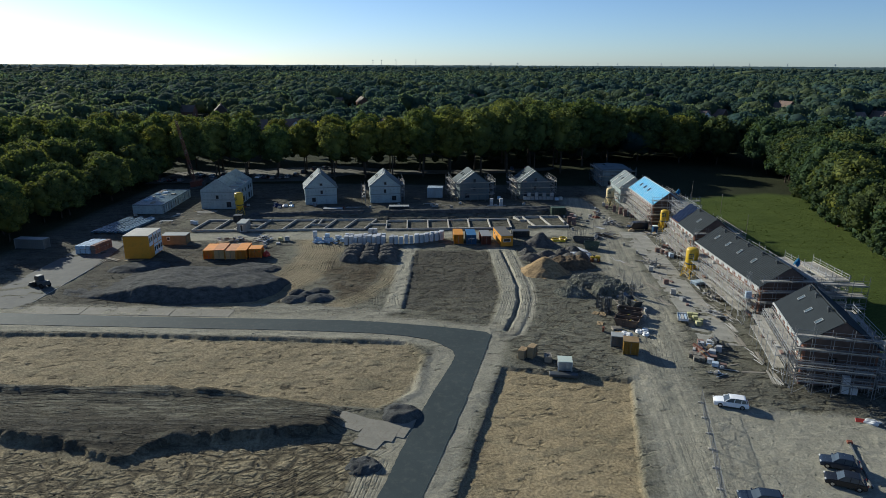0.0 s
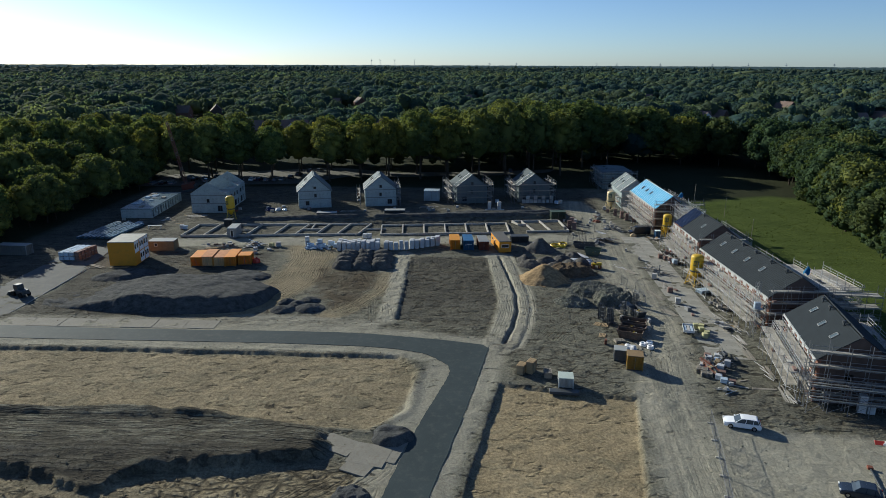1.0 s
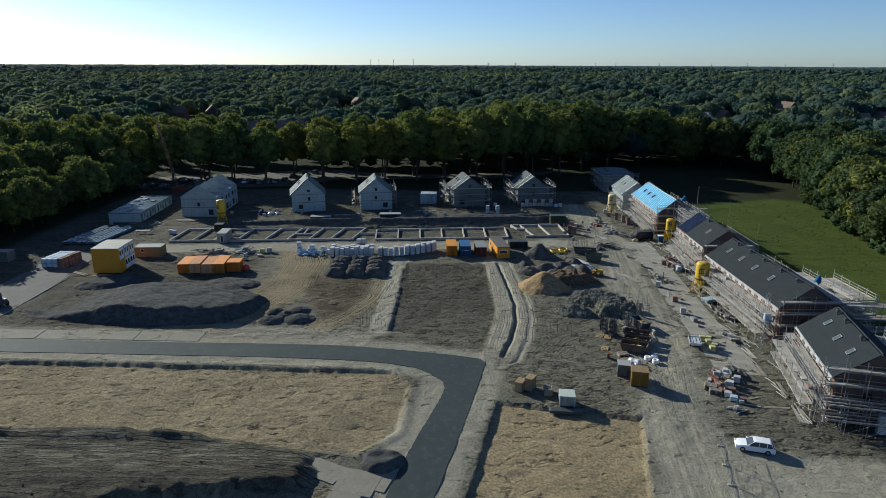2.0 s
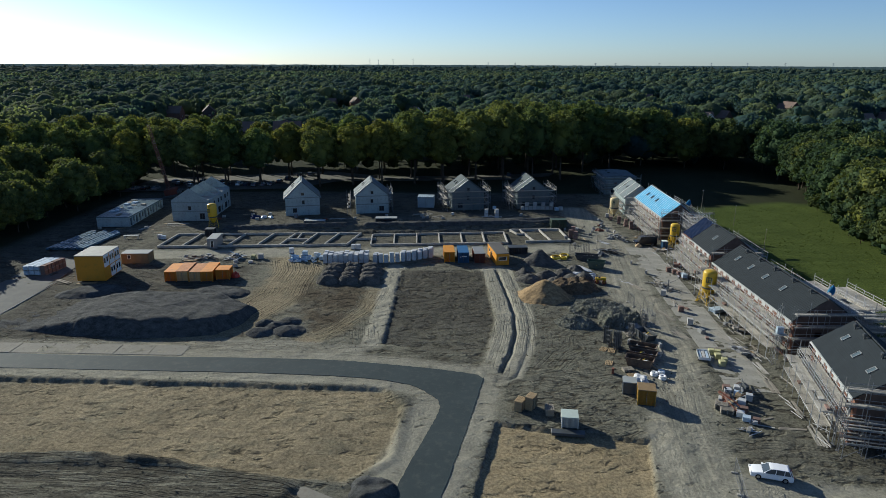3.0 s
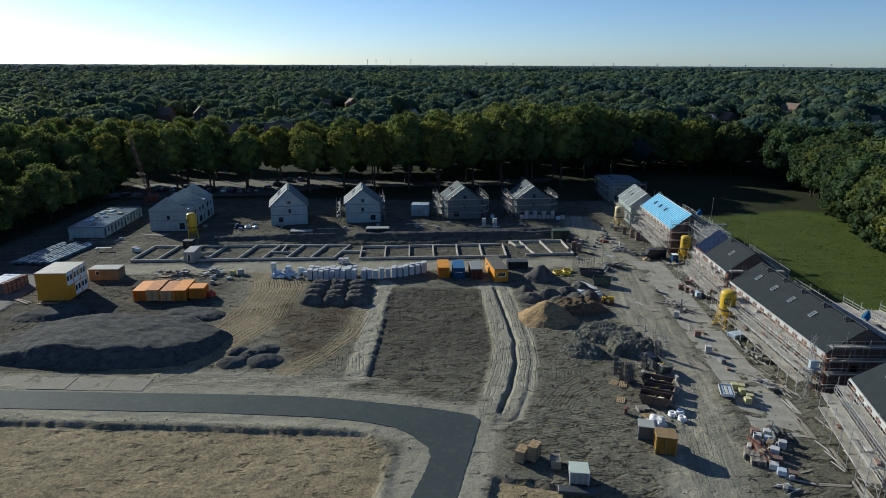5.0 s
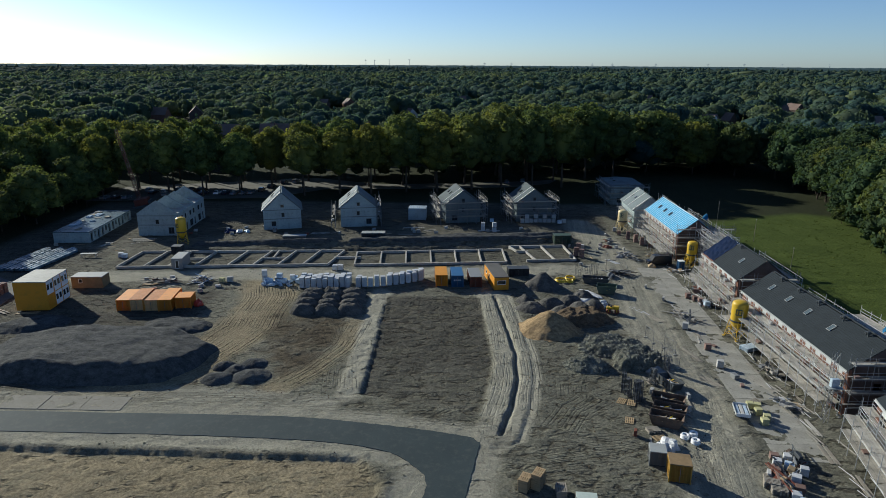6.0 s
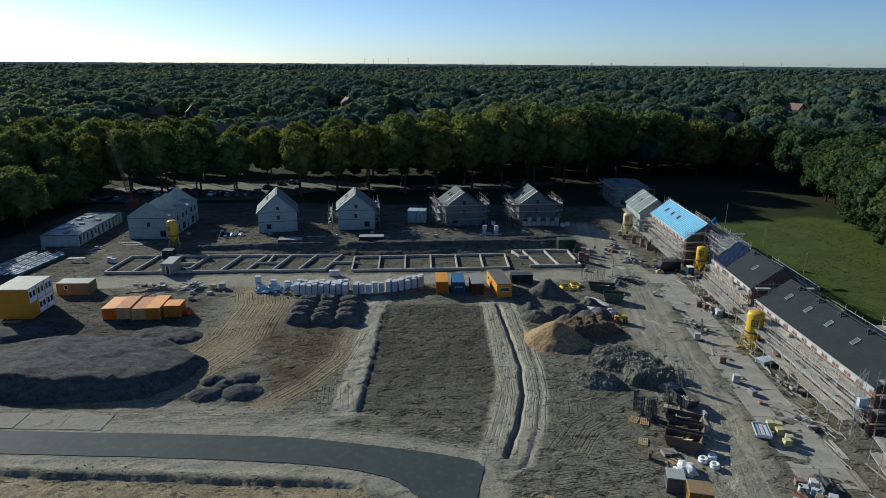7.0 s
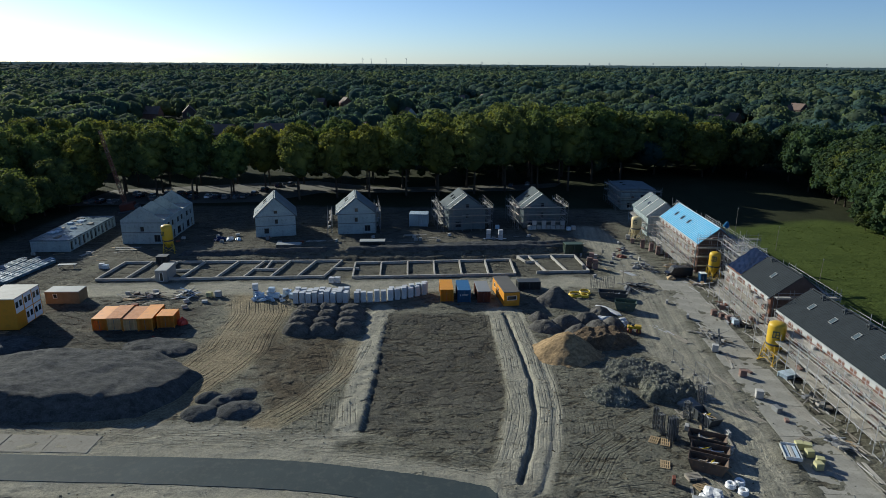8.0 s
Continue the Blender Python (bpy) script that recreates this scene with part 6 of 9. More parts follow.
# ---- single-storey shell on the left ----
low = thing("house", on_ground(-99.8, 186.8, ROW), "single-storey pale block shell under a flat concrete floor slab", "house", "pale block houses")
LW, LD = 9.0, 25.5
openings = [(a + dx, a + dx + wd, z0, 2.3) for a in (0.8, 7.0, 13.2, 19.4) for dx, wd, z0 in ((0.2, 1.0, 0.1), (2.2, 0.9, 0.9), (4.0, 1.1, 0.1))]
for name, ln, at, holes in (("front_wall", LW, pose(0, 0, 0), []), ("back_wall", LW, pose(0, LD - 0.3, 0), []),
                            ("side_wall", LD - 0.6, pose(0.3, 0.3, 0, 0, 0, 90), openings), ("side_wall", LD - 0.6, pose(LW - 0.3, LD - 0.3, 0, 0, 0, -90), openings)):
    bm = bmesh.new()
    pierced(bm, ln, lambda u: 2.62, 0.3, holes)
    part(name, bm, LIMESTONE, low, at=at)
for k in range(9):
    part("floor_slab", block(-0.1, LW + 0.1, k * LD / 9 + 0.02, (k + 1) * LD / 9 - 0.02, 2.622, 2.86 + 0.01 * (k % 2)), DECK, low)
deck = random.Random(12)
for k in range(16):
    x, y = deck.uniform(0.6, LW - 2.6), deck.uniform(0.6, LD - 3)
    o = part("foil_pack", block(0, deck.uniform(0.6, 2.2), 0, deck.uniform(0.8, 2.6), 0, deck.uniform(0.08, 0.45), 0.01), FOIL_BLUE if k % 2 else TIMBER_GREY,
             at=on_ground(-99.8, 186.8, ROW) @ pose(x, y, 2.875, 0, 0, deck.uniform(-6, 6)))
    tagged(o, "pile of boards under bluish foil on a flat concrete slab" if k % 2 else "small pile of weathered boards on a flat concrete slab", "foil pack", "packs on the slab")


# ---- terraces with scaffolds, along the access street ----
def tiled_slope(bm, length, run, rise, course=0.34, over=0.35):
    """Courses of tiles, each lapping the one below, on a slope that climbs along +x."""
    slope = math.hypot(run, rise)
    ux, uz = run / slope, rise / slope
    n = int((slope + over) / course)
    for k in range(n):
        a, b = -over + k * course, min(slope, -over + (k + 1) * course + 0.05)
        p = lambda s, up: (ux * s - uz * up, uz * s + ux * up)
        (x0, z0), (x1, z1) = p(a, 0.17), p(b, 0.05)
        (x2, z2), (x3, z3) = p(a, 0.02), p(b, 0.0)
        hexa(bm, [(x2, 0, z2), (x3, 0, z3), (x3, length, z3), (x2, length, z2), (x0, 0, z0), (x1, 0, z1), (x1, length, z1), (x0, length, z0)])


def terrace(x, y, turn, length, width, eave, ridge, units, label, roof, skylights=(), vents=(), wall=BRICK, gable_void=True):
    """Row of brick houses; (x, y) is the street-side corner nearest to the start, length runs along local +y."""
    h = thing("terrace_house", on_ground(x, y, turn), label, "terrace house", "scaffolded terrace")
    run, rise = width / 2, ridge - eave
    slope = math.hypot(run, rise)
    ang = math.degrees(math.atan2(rise, run))
    unit = length / units
    holes = []
    for k in range(units):
        a = k * unit
        holes += [(a + 0.6, a + 1.6, 0.05, 2.35), (a + 2.3, a + 4.6, 0.5, 2.35), (a + 0.7, a + 2.2, 3.5, 5.1), (a + 3.0, a + 4.6, 3.5, 5.1)]
    street = pose(0.3, 0, 0, 0, 0, 90)
    bm = bmesh.new()
    pierced(bm, length, lambda u: eave - 0.02, 0.3, holes)
    part("street_wall", bm, wall, h, at=street)
    for o in holes:
        # the windows face the street: mirror them to the outer side
        window_in(h, length - o[1], length - o[0], o[2], o[3], pose(0.0, length, 0, 0, 0, -90), FRAME_WHITE, sill=o[2] > 0.3, mullions=1 if o[1] - o[0] > 1.3 else 0)
    bm = bmesh.new()
    pierced(bm, length, lambda u: eave - 0.02, 0.3, [])
    part("garden_wall", bm, wall, h, at=pose(width, 0, 0, 0, 0, 90))
    top = lambda u: eave + rise * (1 - abs(u - width / 2) / (width / 2)) - 0.05
    inner = width - 0.6
    itop = lambda u: top(u + 0.3)
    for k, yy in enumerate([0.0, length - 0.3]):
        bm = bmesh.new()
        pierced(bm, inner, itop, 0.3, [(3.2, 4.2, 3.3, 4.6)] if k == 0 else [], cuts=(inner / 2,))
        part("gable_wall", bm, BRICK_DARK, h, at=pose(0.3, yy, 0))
    # alternating brick and white panels under the eaves, over a white board
    for k in range(int(length / 1.3)):
        part("eaves_panel", block(-0.05, -0.005, k * 1.3 + 0.05, k * 1.3 + 1.18, eave - 1.3, eave - 0.3), BOX_WHITE if k % 2 else wall, h)
    for side in (0, 1):
        at = pose(0, 0, eave) if side == 0 else pose(width, length, eave, 0, 0, 180)
        bm = bmesh.new()
        if roof == "tiles":
            tiled_slope(bm, length, run, rise)
            part("tiled_slope", bm, ROOF_TILE, h, at=at)["kind"] = "stuff"
        elif roof == "film":
            ux, uz = run / slope, rise / slope
            p = lambda s, up: (ux * s - uz * up, uz * s + ux * up)
            q = [p(-0.3, 0), p(slope, 0), p(slope, 0.06), p(-0.3, 0.06)]
            hexa(bm, [(q[0][0], 0, q[0][1]), (q[1][0], 0, q[1][1]), (q[1][0], length, q[1][1]), (q[0][0], length, q[0][1]),
                      (q[3][0], 0, q[3][1]), (q[2][0], 0, q[2][1]), (q[2][0], length, q[2][1]), (q[3][0], length, q[3][1])])
            part("roof_film", bm, BLUE_FILM, h, at=at)
            at2 = at @ pose(0, 0, 0, 0, -ang, 0)
            n = 15
            for k in range(n):
                s = -0.25 + (slope + 0.2) * k / (n - 1)
                part("batten", block(s - 0.035, s + 0.035, 0.02, length - 0.02, 0.065, 0.11), BATTEN, h, at=at2)
    if roof == "tiles":
        bm = bmesh.new()
        for k in range(int(length / 0.45)):
            rod(bm, (width / 2, k * 0.45, ridge + 0.06), (width / 2, k * 0.45 + 0.47, ridge + 0.045), 0.13, 0.12, 6)
        part("ridge_tiles", bm, ROOF_TILE, h)["kind"] = "stuff"
    else:
        part("ridge_board", block(width / 2 - 0.1, width / 2 + 0.1, 0, length, ridge + 0.03, ridge + 0.12), BATTEN, h)
    part("eaves_board", block(-0.44, -0.36, 0.0, length, eave - 0.20, eave - 0.06), ROOF_GREY, h)
    part("gutter", block(-0.46, -0.30, 0, length, eave - 0.36, eave - 0.22, 0.02), STEEL, h)
    tilt = pose(0, 0, eave, 0, -ang, 0)
    for f, s in skylights:
        w = new("roof_window")
        w.parent = h
        w.matrix_basis = tilt @ pose(slope * s, length * f, 0.12)
        bm = bmesh.new()
        box(bm, -0.62, 0.62, -0.42, -0.34, 0, 0.12)
        box(bm, -0.62, 0.62, 0.34, 0.42, 0, 0.12)
        box(bm, -0.62, -0.54, -0.34, 0.34, 0, 0.12)
        box(bm, 0.54, 0.62, -0.34, 0.34, 0, 0.12)
        part("window_frame", bm, DARK_PAINT if roof == "film" else GREY_PAINT, w)
        part("pane", block(-0.53, 0.53, -0.33, 0.33, 0.03, 0.09), GLASS if roof == "film" else SKYLIGHT, w)
    for f, s in vents:
        bm = bmesh.new()
        lathe(bm, [(0.12, -0.3), (0.12, 0.6), (0.26, 0.6), (0.26, 0.88), (0.05, 0.95)], 10)
        lathe(bm, [(0.09, -0.3), (0.09, 0.42), (0.19, 0.43), (0.19, 0.62)], 8, 0.1, 0.65)
        part("roof_vent", bm, DARK_PAINT, h, at=pose(width / 2 * s, length * f, eave + rise * s + 0.05))
    return h


def local(x, y, turn, u, v):
    """World place of (u, v) in a turned corner frame."""
    a = radians(turn)
    return x + u * math.cos(a) - v * math.sin(a), y + u * math.sin(a) + v * math.cos(a)


NEAR = (48.3, 82.2, -13.2)
terrace(*NEAR, 17.0, 9.6, 6.5, 10.1, 3, "brick terrace end block with dark tiled roof, wrapped in scaffold", "tiles", [(0.22, 0.55), (0.50, 0.52), (0.80, 0.58)], [(0.30, 0.84), (0.66, 0.84), (0.86, 0.84)])
LONG = (52.9, 105.8, 0.6)
terrace(*LONG, 30.6, 9.8, 6.6, 10.1, 5, "long brick terrace with dark tiled roof and roof windows", "tiles", [(0.30, 0.55), (0.50, 0.55), (0.68, 0.55), (0.86, 0.55)], [(0.12, 0.84), (0.30, 0.84), (0.50, 0.84), (0.68, 0.84), (0.86, 0.84)])
SMALL = (54.2, 142.0, -1.5)
terrace(*SMALL, 12.0, 9.4, 6.5, 10.2, 2, "short brick terrace block with part-tiled dark roof", "tiles", [(0.45, 0.55)], [(0.8, 0.84)])
TARP = (54.4, 154.1, -1.5)
tarp = terrace(*TARP, 6.0, 9.4, 6.4, 10.0, 1, "unfinished terrace end under dark blue tarpaulin", "bare")
for side in (0, 1):
    bm = bmesh.new()
    n, k = 9, 7
    grid = [[bm.verts.new((4.7 * i / (n - 1) - 0.1, 6.0 * j / (k - 1), 3.7 * i / (n - 1) + 0.10 * math.sin(i * 1.9 + j * 2.3))) for j in range(k)] for i in range(n)]
    for i in range(n - 1):
        for j in range(k - 1):
            bm.faces.new((grid[i][j], grid[i + 1][j], grid[i + 1][j + 1], grid[i][j + 1]))
    bmesh.ops.solidify(bm, geom=bm.faces[:], thickness=0.04)
    part("tarpaulin", bm, BLUE_DARK, tarp, "creased dark blue tarpaulin", at=pose(0, 0, 6.5) if side == 0 else pose(9.4, 6.0, 6.5, 0, 0, 180))
BLUE = (54.4, 175.0, -0.6)
terrace(*BLUE, 26.5, 8.6, 6.6, 10.0, 5, "terrace block with bright blue roof film and pale battens", "film", [(0.80, 0.52), (0.64, 0.52), (0.48, 0.52)], [])
FAR = (53.0, 206.0, -2.0)
gable_house(53.0, 206.0, 9.0, 16.0, 5.2, 8.8, -2.0, "grey terrace shell with white party wall strips across its roof", [(2.0, 3.4, 0.6, 2.2)], [(2.0, 3.4, 0.9, 2.3)], strips=(0.05, 0.4, 0.75))
gable_house(54.4, 238.0, 10.6, 16.0, 6.0, 6.4, 0.0, "flat-topped pale block shell at the end of the street", [(2.0, 3.4, 0.6, 2.2), (6.0, 8.0, 3.4, 4.8)], [(2.0, 3.4, 0.9, 2.3)], strips=())

# street-side scaffolds, gable scaffolds and garden-side scaffolds
LBL = "weathered tube scaffold with grey planks along a brick terrace"
for (bx, by, bt), ln, lifts, seed in ((NEAR, 17.0, 3, 5), (LONG, 30.6, 3, 6), (SMALL, 18.0, 3, 7), (BLUE, 26.5, 3, 8), (FAR, 14.0, 2, 9)):
    sx, sy = local(bx, by, bt, -0.55, 0.0)
    scaffold(sx, sy, bt + 90, ln, lifts, LBL, lift=1.72, seed=seed, boards=0.9)
    sx, sy = local(bx, by, bt, -2.0, 0.3)
    if lifts == 3:
        scaffold(sx, sy, bt + 90, ln - 0.6, 1 if bx > 53 else 2, "outer bay of a tube scaffold with planks and stored boards", seed=seed + 20, boards=0.9, bay=2.6, deep=1.45)
    sx, sy = local(bx, by, bt, 9.6 + 1.9, 0.0)
    scaffold(sx, sy, bt + 90, ln, 3, "garden-side tube scaffold with pale planks", seed=seed + 40, boards=0.85)
# gable scaffolds
sx, sy = local(*NEAR, -1.6, -1.55)
scaffold(sx, sy, NEAR[2], 14.5, 4, "tall tube scaffold across a dark brick gable", seed=61, boards=0.55, tube=STEEL_DULL_SHADED)
sx, sy = local(*NEAR, -1.6, -3.2)
scaffold(sx, sy, NEAR[2], 10.0, 2, "outer gable scaffold with long planks", seed=62, boards=0.4, tube=STEEL_DULL_SHADED)
sx, sy = local(*LONG, -0.6, -1.7)
scaffold(sx, sy, LONG[2], 15.0, 4, "tube scaffold between two terrace blocks", seed=63, boards=0.7, tube=STEEL_DULL_SHADED)
sx, sy = local(*LONG, 9.0, -2.9)
scaffold(sx, sy, LONG[2] - 8, 7.5, 4, "projecting scaffold platform with pale boards", seed=66, boards=0.95, deep=2.2, tube=STEEL_DULL_SHADED)
sx, sy = local(*NEAR, 9.0, -2.6)
scaffold(sx, sy, NEAR[2], 8.0, 4, "projecting scaffold platform with pale boards", seed=67, boards=0.95, deep=2.2, tube=STEEL_DULL_SHADED)
scaffold(68.8, 111.2, 92, 17.0, 3, "wide garden-side scaffold platform with pale boards", lift=1.85, seed=71, boards=0.9, deep=3.4)
scaffold(72.6, 112.6, 92, 12.0, 3, "wide garden-side scaffold platform with pale boards", lift=1.85, seed=72, boards=0.9, deep=3.2)
sx, sy = local(*LONG, 0.0, 31.3)
scaffold(sx, sy, LONG[2], 10.0, 4, "tube scaffold between two terrace blocks", seed=64, boards=0.5, tube=STEEL_DULL_SHADED)
sx, sy = local(*BLUE, -0.6, -1.7)
scaffold(sx, sy, BLUE[2], 13.0, 4, "tube scaffold across a terrace gable", seed=65, boards=0.7, tube=STEEL_DULL_SHADED)
sx, sy = local(*BLUE, -2.4, 27.0)
scaffold(sx, sy, BLUE[2], 12.0, 3, "tube scaffold at the end of a blue roof", seed=68, boards=0.5)
scaffold(52.4, 236.6, 0, 14.0, 3, "tube scaffold round a flat-topped shell", seed=69, boards=0.6, tube=STEEL_DULL_SHADED)
scaffold(53.8, 237.4, 90, 16.0, 3, "tube scaffold round a flat-topped shell", seed=70, boards=0.6, tube=STEEL_DULL_SHADED)

# free-standing scaffold round the gap between two blocks
for x, y, tr, ln, lifts, seed in ((58.4, 161.2, 88, 12.0, 4, 83), (57.2, 163.4, -2, 6.0, 4, 84), (58.6, 168.4, -2, 5.0, 4, 85), (62.0, 160.6, 88, 13.0, 4, 86)):
    scaffold(x, y, tr, ln, lifts, "open tube scaffold with few planks between two terrace blocks", seed=seed, boards=0.45, bay=2.1)

# loose boards and tubes strewn between the scaffolds and the paving
lb = random.Random(33)
for k in range(74):
    y = lb.uniform(82, 172)
    x = 44.6 + 0.062 * (y - 82) + lb.uniform(0, 3.6)
    if y < 97:
        x = lb.uniform(44.0, 46.6) + 0.16 * (y - 82)
    L = lb.uniform(1.6, 4.0)
    wood = k % 4
    if wood:
        o = part("loose_board", block(-L / 2, L / 2, -0.10, 0.10, 0, 0.05, 0.008), PLANK if k % 3 else TIMBER_GREY, at=on_ground(x, y, (94 if y > 97 else 82) + lb.gauss(0, 9), 0.06 + 0.05 * (k % 3)))
        tagged(o, "grey scaffold board lying loose beside the terrace", "scaffold board", "loose scaffold boards")
    else:
        bm = bmesh.new()
        rod(bm, (-L / 2, 0, 0.05), (L / 2, 0, 0.05), 0.05, n=6)
        o = part("loose_tube", bm, STEEL, at=on_ground(x, y, 94 + lb.gauss(0, 11), 0.06 + 0.05 * (k % 3)))
        tagged(o, "galvanised scaffold tube lying loose beside the terrace", "scaffold tube", "loose scaffold tubes")


# ---- foundations ----
def foundation(label, back, front, walls, extra=()):
    """Concrete strip beams of a terrace: back and front lines as point pairs, cross walls at fractions of the length."""
    (bx0, by0), (bx1, by1) = back
    (fx0, fy0), (fx1, fy1) = front
    f = thing("foundation", pose(0, 0, 0), label, "foundation", "terrace foundations")

    def beam(p, q, wide=0.38):
        d = Vector((q[0] - p[0], q[1] - p[1], 0))
        mid = ((p[0] + q[0]) / 2, (p[1] + q[1]) / 2)
        part("beam", block(-d.length / 2, d.length / 2, -wide / 2, wide / 2, -0.6, 0.55, 0.015), CONCRETE, f,
             at=pose(mid[0], mid[1], 0, 0, 0, math.degrees(math.atan2(d.y, d.x))))

    at = lambda p, q, k: (p[0] + (q[0] - p[0]) * k, p[1] + (q[1] - p[1]) * k)
    beam(*back)
    beam(*front)
    for k in walls:
        beam(at(*back, k), at(*front, k), 0.34)
    for p, q in extra:
        beam(p, q, 0.32)
    return f


foundation("pale concrete foundation beams of a terrace with short cross walls", ((-73.4, 178.6), (-24.7, 181.0)), ((-73.8, 166.4), (-26.9, 169.6)),
           (0.0, 0.125, 0.24, 0.365, 0.52, 0.64, 0.76, 0.88, 1.0), [((-43.4, 174.0), (-37.7, 174.4)), ((-61.0, 173.0), (-55.8, 173.4)), ((-40.5, 174.2), (-40.6, 180.0)), ((-26.3, 175.0), (-20.0, 175.4))])
foundation("pale concrete foundation beams for six dwellings", ((-21.4, 179.4), (14.1, 182.8)), ((-20.7, 169.4), (14.3, 172.2)), tuple(k / 6 for k in range(7)))
foundation("pale concrete foundation beams of a corner block", ((16.1, 185.5), (29.8, 186.6)), ((19.1, 173.7), (30.8, 174.6)), (0.19, 0.58, 1.0),
           [((16.1, 185.5), (17.6, 181.0)), ((17.6, 181.0), (20.4, 181.2))])


# ---- cabins and containers ----
def container(x, y, turn, w, d, h, paint, label, roof=None, up=0.0, door=None, category="container", group="", z=None):
    """Ribbed steel box; (x, y) is its front left corner, d runs back."""
    c = thing("container", pose(x, y, (gh(x + w / 2, y + d / 2) if z is None else z) + up, 0, 0, turn), label, category, group)
    for name, ln, at in (("front_panel", w - 0.24, pose(0.12, 0.05, 0)), ("back_panel", w - 0.24, pose(w - 0.12, d - 0.05, 0, 0, 0, 180)),
                         ("side_panel", d - 0.24, pose(0.05, d - 0.12, 0, 0, 0, -90)), ("side_panel", d - 0.24, pose(w - 0.05, 0.12, 0, 0, 0, 90))):
        bm = bmesh.new()
        n = max(4, int(ln / 0.28) * 2)
        cols = []
        for k in range(n + 1):
            u, y2 = ln * k / n, 0.05 if k % 4 in (1, 2) else 0.0
            cols.append((bm.verts.new((u, y2, 0.12)), bm.verts.new((u, y2, h - 0.1))))
        for p, q in zip(cols, cols[1:]):
            bm.faces.new((p[0], q[0], q[1], p[1]))
        bmesh.ops.solidify(bm, geom=bm.faces[:], thickness=-0.03)
        part(name, bm, door if door and name == "front_panel" else paint, c, at=at)
    for px2, py2 in ((0, 0), (w - 0.13, 0), (0, d - 0.13), (w - 0.13, d - 0.13)):
        part("corner_post", block(px2, px2 + 0.13, py2, py2 + 0.13, 0.0, h, 0.01), paint, c)
    part("floor_frame", block(0.02, w - 0.02, 0.02, d - 0.02, 0.03, 0.14), DARK_PAINT, c)
    part("roof", block(-0.01, w + 0.01, -0.01, d + 0.01, h - 0.1, h + 0.02, 0.015), roof or paint, c)
    part("lock_bar", block(w / 2 - 0.04, w / 2, -0.03, 0.03, 0.3, h - 0.3), GREY_PAINT, c)
    return c


def cabin(x, y, turn, w, d, h, label, paint, roof, up=0.0, windows=(), group="site cabins"):
    """Office cabin; windows: (side, u0, u1, z0, z1), side f(ront) or r(ight)."""
    c = thing("site_cabin", pose(x, y, gh(x + w / 2, y + d / 2) + up, 0, 0, turn), label, "site cabin", group)
    for name, ln, at, key in (("front_wall", w, pose(0, 0, 0), "f"), ("back_wall", w, pose(w, d, 0, 0, 0, 180), "b"),
                              ("left_wall", d - 0.2, pose(0, d - 0.1, 0, 0, 0, -90), "l"), ("right_wall", d - 0.2, pose(w, 0.1, 0, 0, 0, 90), "r")):
        holes = [v[1:5] for v in windows if v[0] == key]
        bm = bmesh.new()
        pierced(bm, ln, lambda u: h - 0.16, 0.1, holes)
        part(name, bm, WHITE_PAINT if (key == "r" and holes) else paint, c, at=at)
        for o in holes:
            window_in(c, *o, at @ pose(0, -0.04, 0), FRAME_WHITE, sill=False, mullions=0)
    for px2, py2 in ((-0.012, -0.012), (w - 0.14, -0.012), (-0.012, d - 0.14), (w - 0.14, d - 0.14)):
        part("corner_post", block(px2, px2 + 0.152, py2, py2 + 0.152, 0, h - 0.165, 0.01), paint, c)
    part("floor_frame", block(-0.02, w + 0.02, -0.02, d + 0.02, -0.1, 0.004), paint, c)
    part("roof", block(-0.03, w + 0.03, -0.03, d + 0.03, h - 0.158, h, 0.02), roof, c)
    return c


for lv in range(2):
    for k in range(3):
        x, y = -79.2 - 0.135 * k, 140.2 + 2.545 * k
        cabin(x, y, 3.0, 5.9, 2.54, 2.72, "yellow site office cabin with white windowed end, stacked double", YELLOW, ROOF_CREAM if lv else YELLOW, up=0.35 + 2.73 * lv, windows=[] if (lv, k) == (0, 0) else [("r", 0.14, 1.10, 0.80, 2.05), ("r", 1.24, 2.20, 0.80, 2.05)])
container(-60.9, 140.6, 5.0, 2.44, 6.0, 2.25, ORANGE, "orange storage container with weathered roof", group="orange containers")
container(-58.4, 140.6, 5.0, 2.5, 6.2, 2.3, ORANGE, "orange storage container with weathered roof and pale timber doors", roof=ROOF_RUSTY, door=DOOR_TIMBER, group="orange containers")
container(-55.8, 140.8, 5.0, 2.5, 6.0, 2.25, ORANGE, "orange storage container with weathered roof and pale timber doors", roof=ROOF_RUSTY, door=DOOR_TIMBER, group="orange containers")
container(-53.2, 140.8, 5.0, 2.44, 6.6, 2.3, ORANGE, "orange storage container beside smaller ones", group="orange containers")
container(-50.5, 142.0, 5.0, 2.9, 3.2, 2.3, ORANGE, "small orange storage container", group="orange containers")
cabin(-76.4, 153.4, 3.0, 6.2, 3.2, 2.45, "brown timber site shed with a flat pale roof", SHED_BROWN, ROOF_GREY, windows=[("f", 1.4, 2.2, 1.1, 2.0)])
container(-111.0, 148.6, -4.0, 7.6, 2.5, 2.5, GREY_PAINT, "blue-grey container standing in tree shade")
container(-1.9, 155.4, 3.0, 2.5, 6.0, 2.55, YELLOW, "orange-yellow steel storage container", group="containers beside the street")
container(1.4, 155.4, 3.0, 2.5, 6.0, 2.6, BLUE_PAINT, "blue storage container with a pale mark on its doors", group="containers beside the street")
container(5.2, 155.2, 4.0, 2.5, 6.0, 2.4, RUST_RED, "rust-red container with a grey roof", roof=GREY_PAINT, group="containers beside the street")
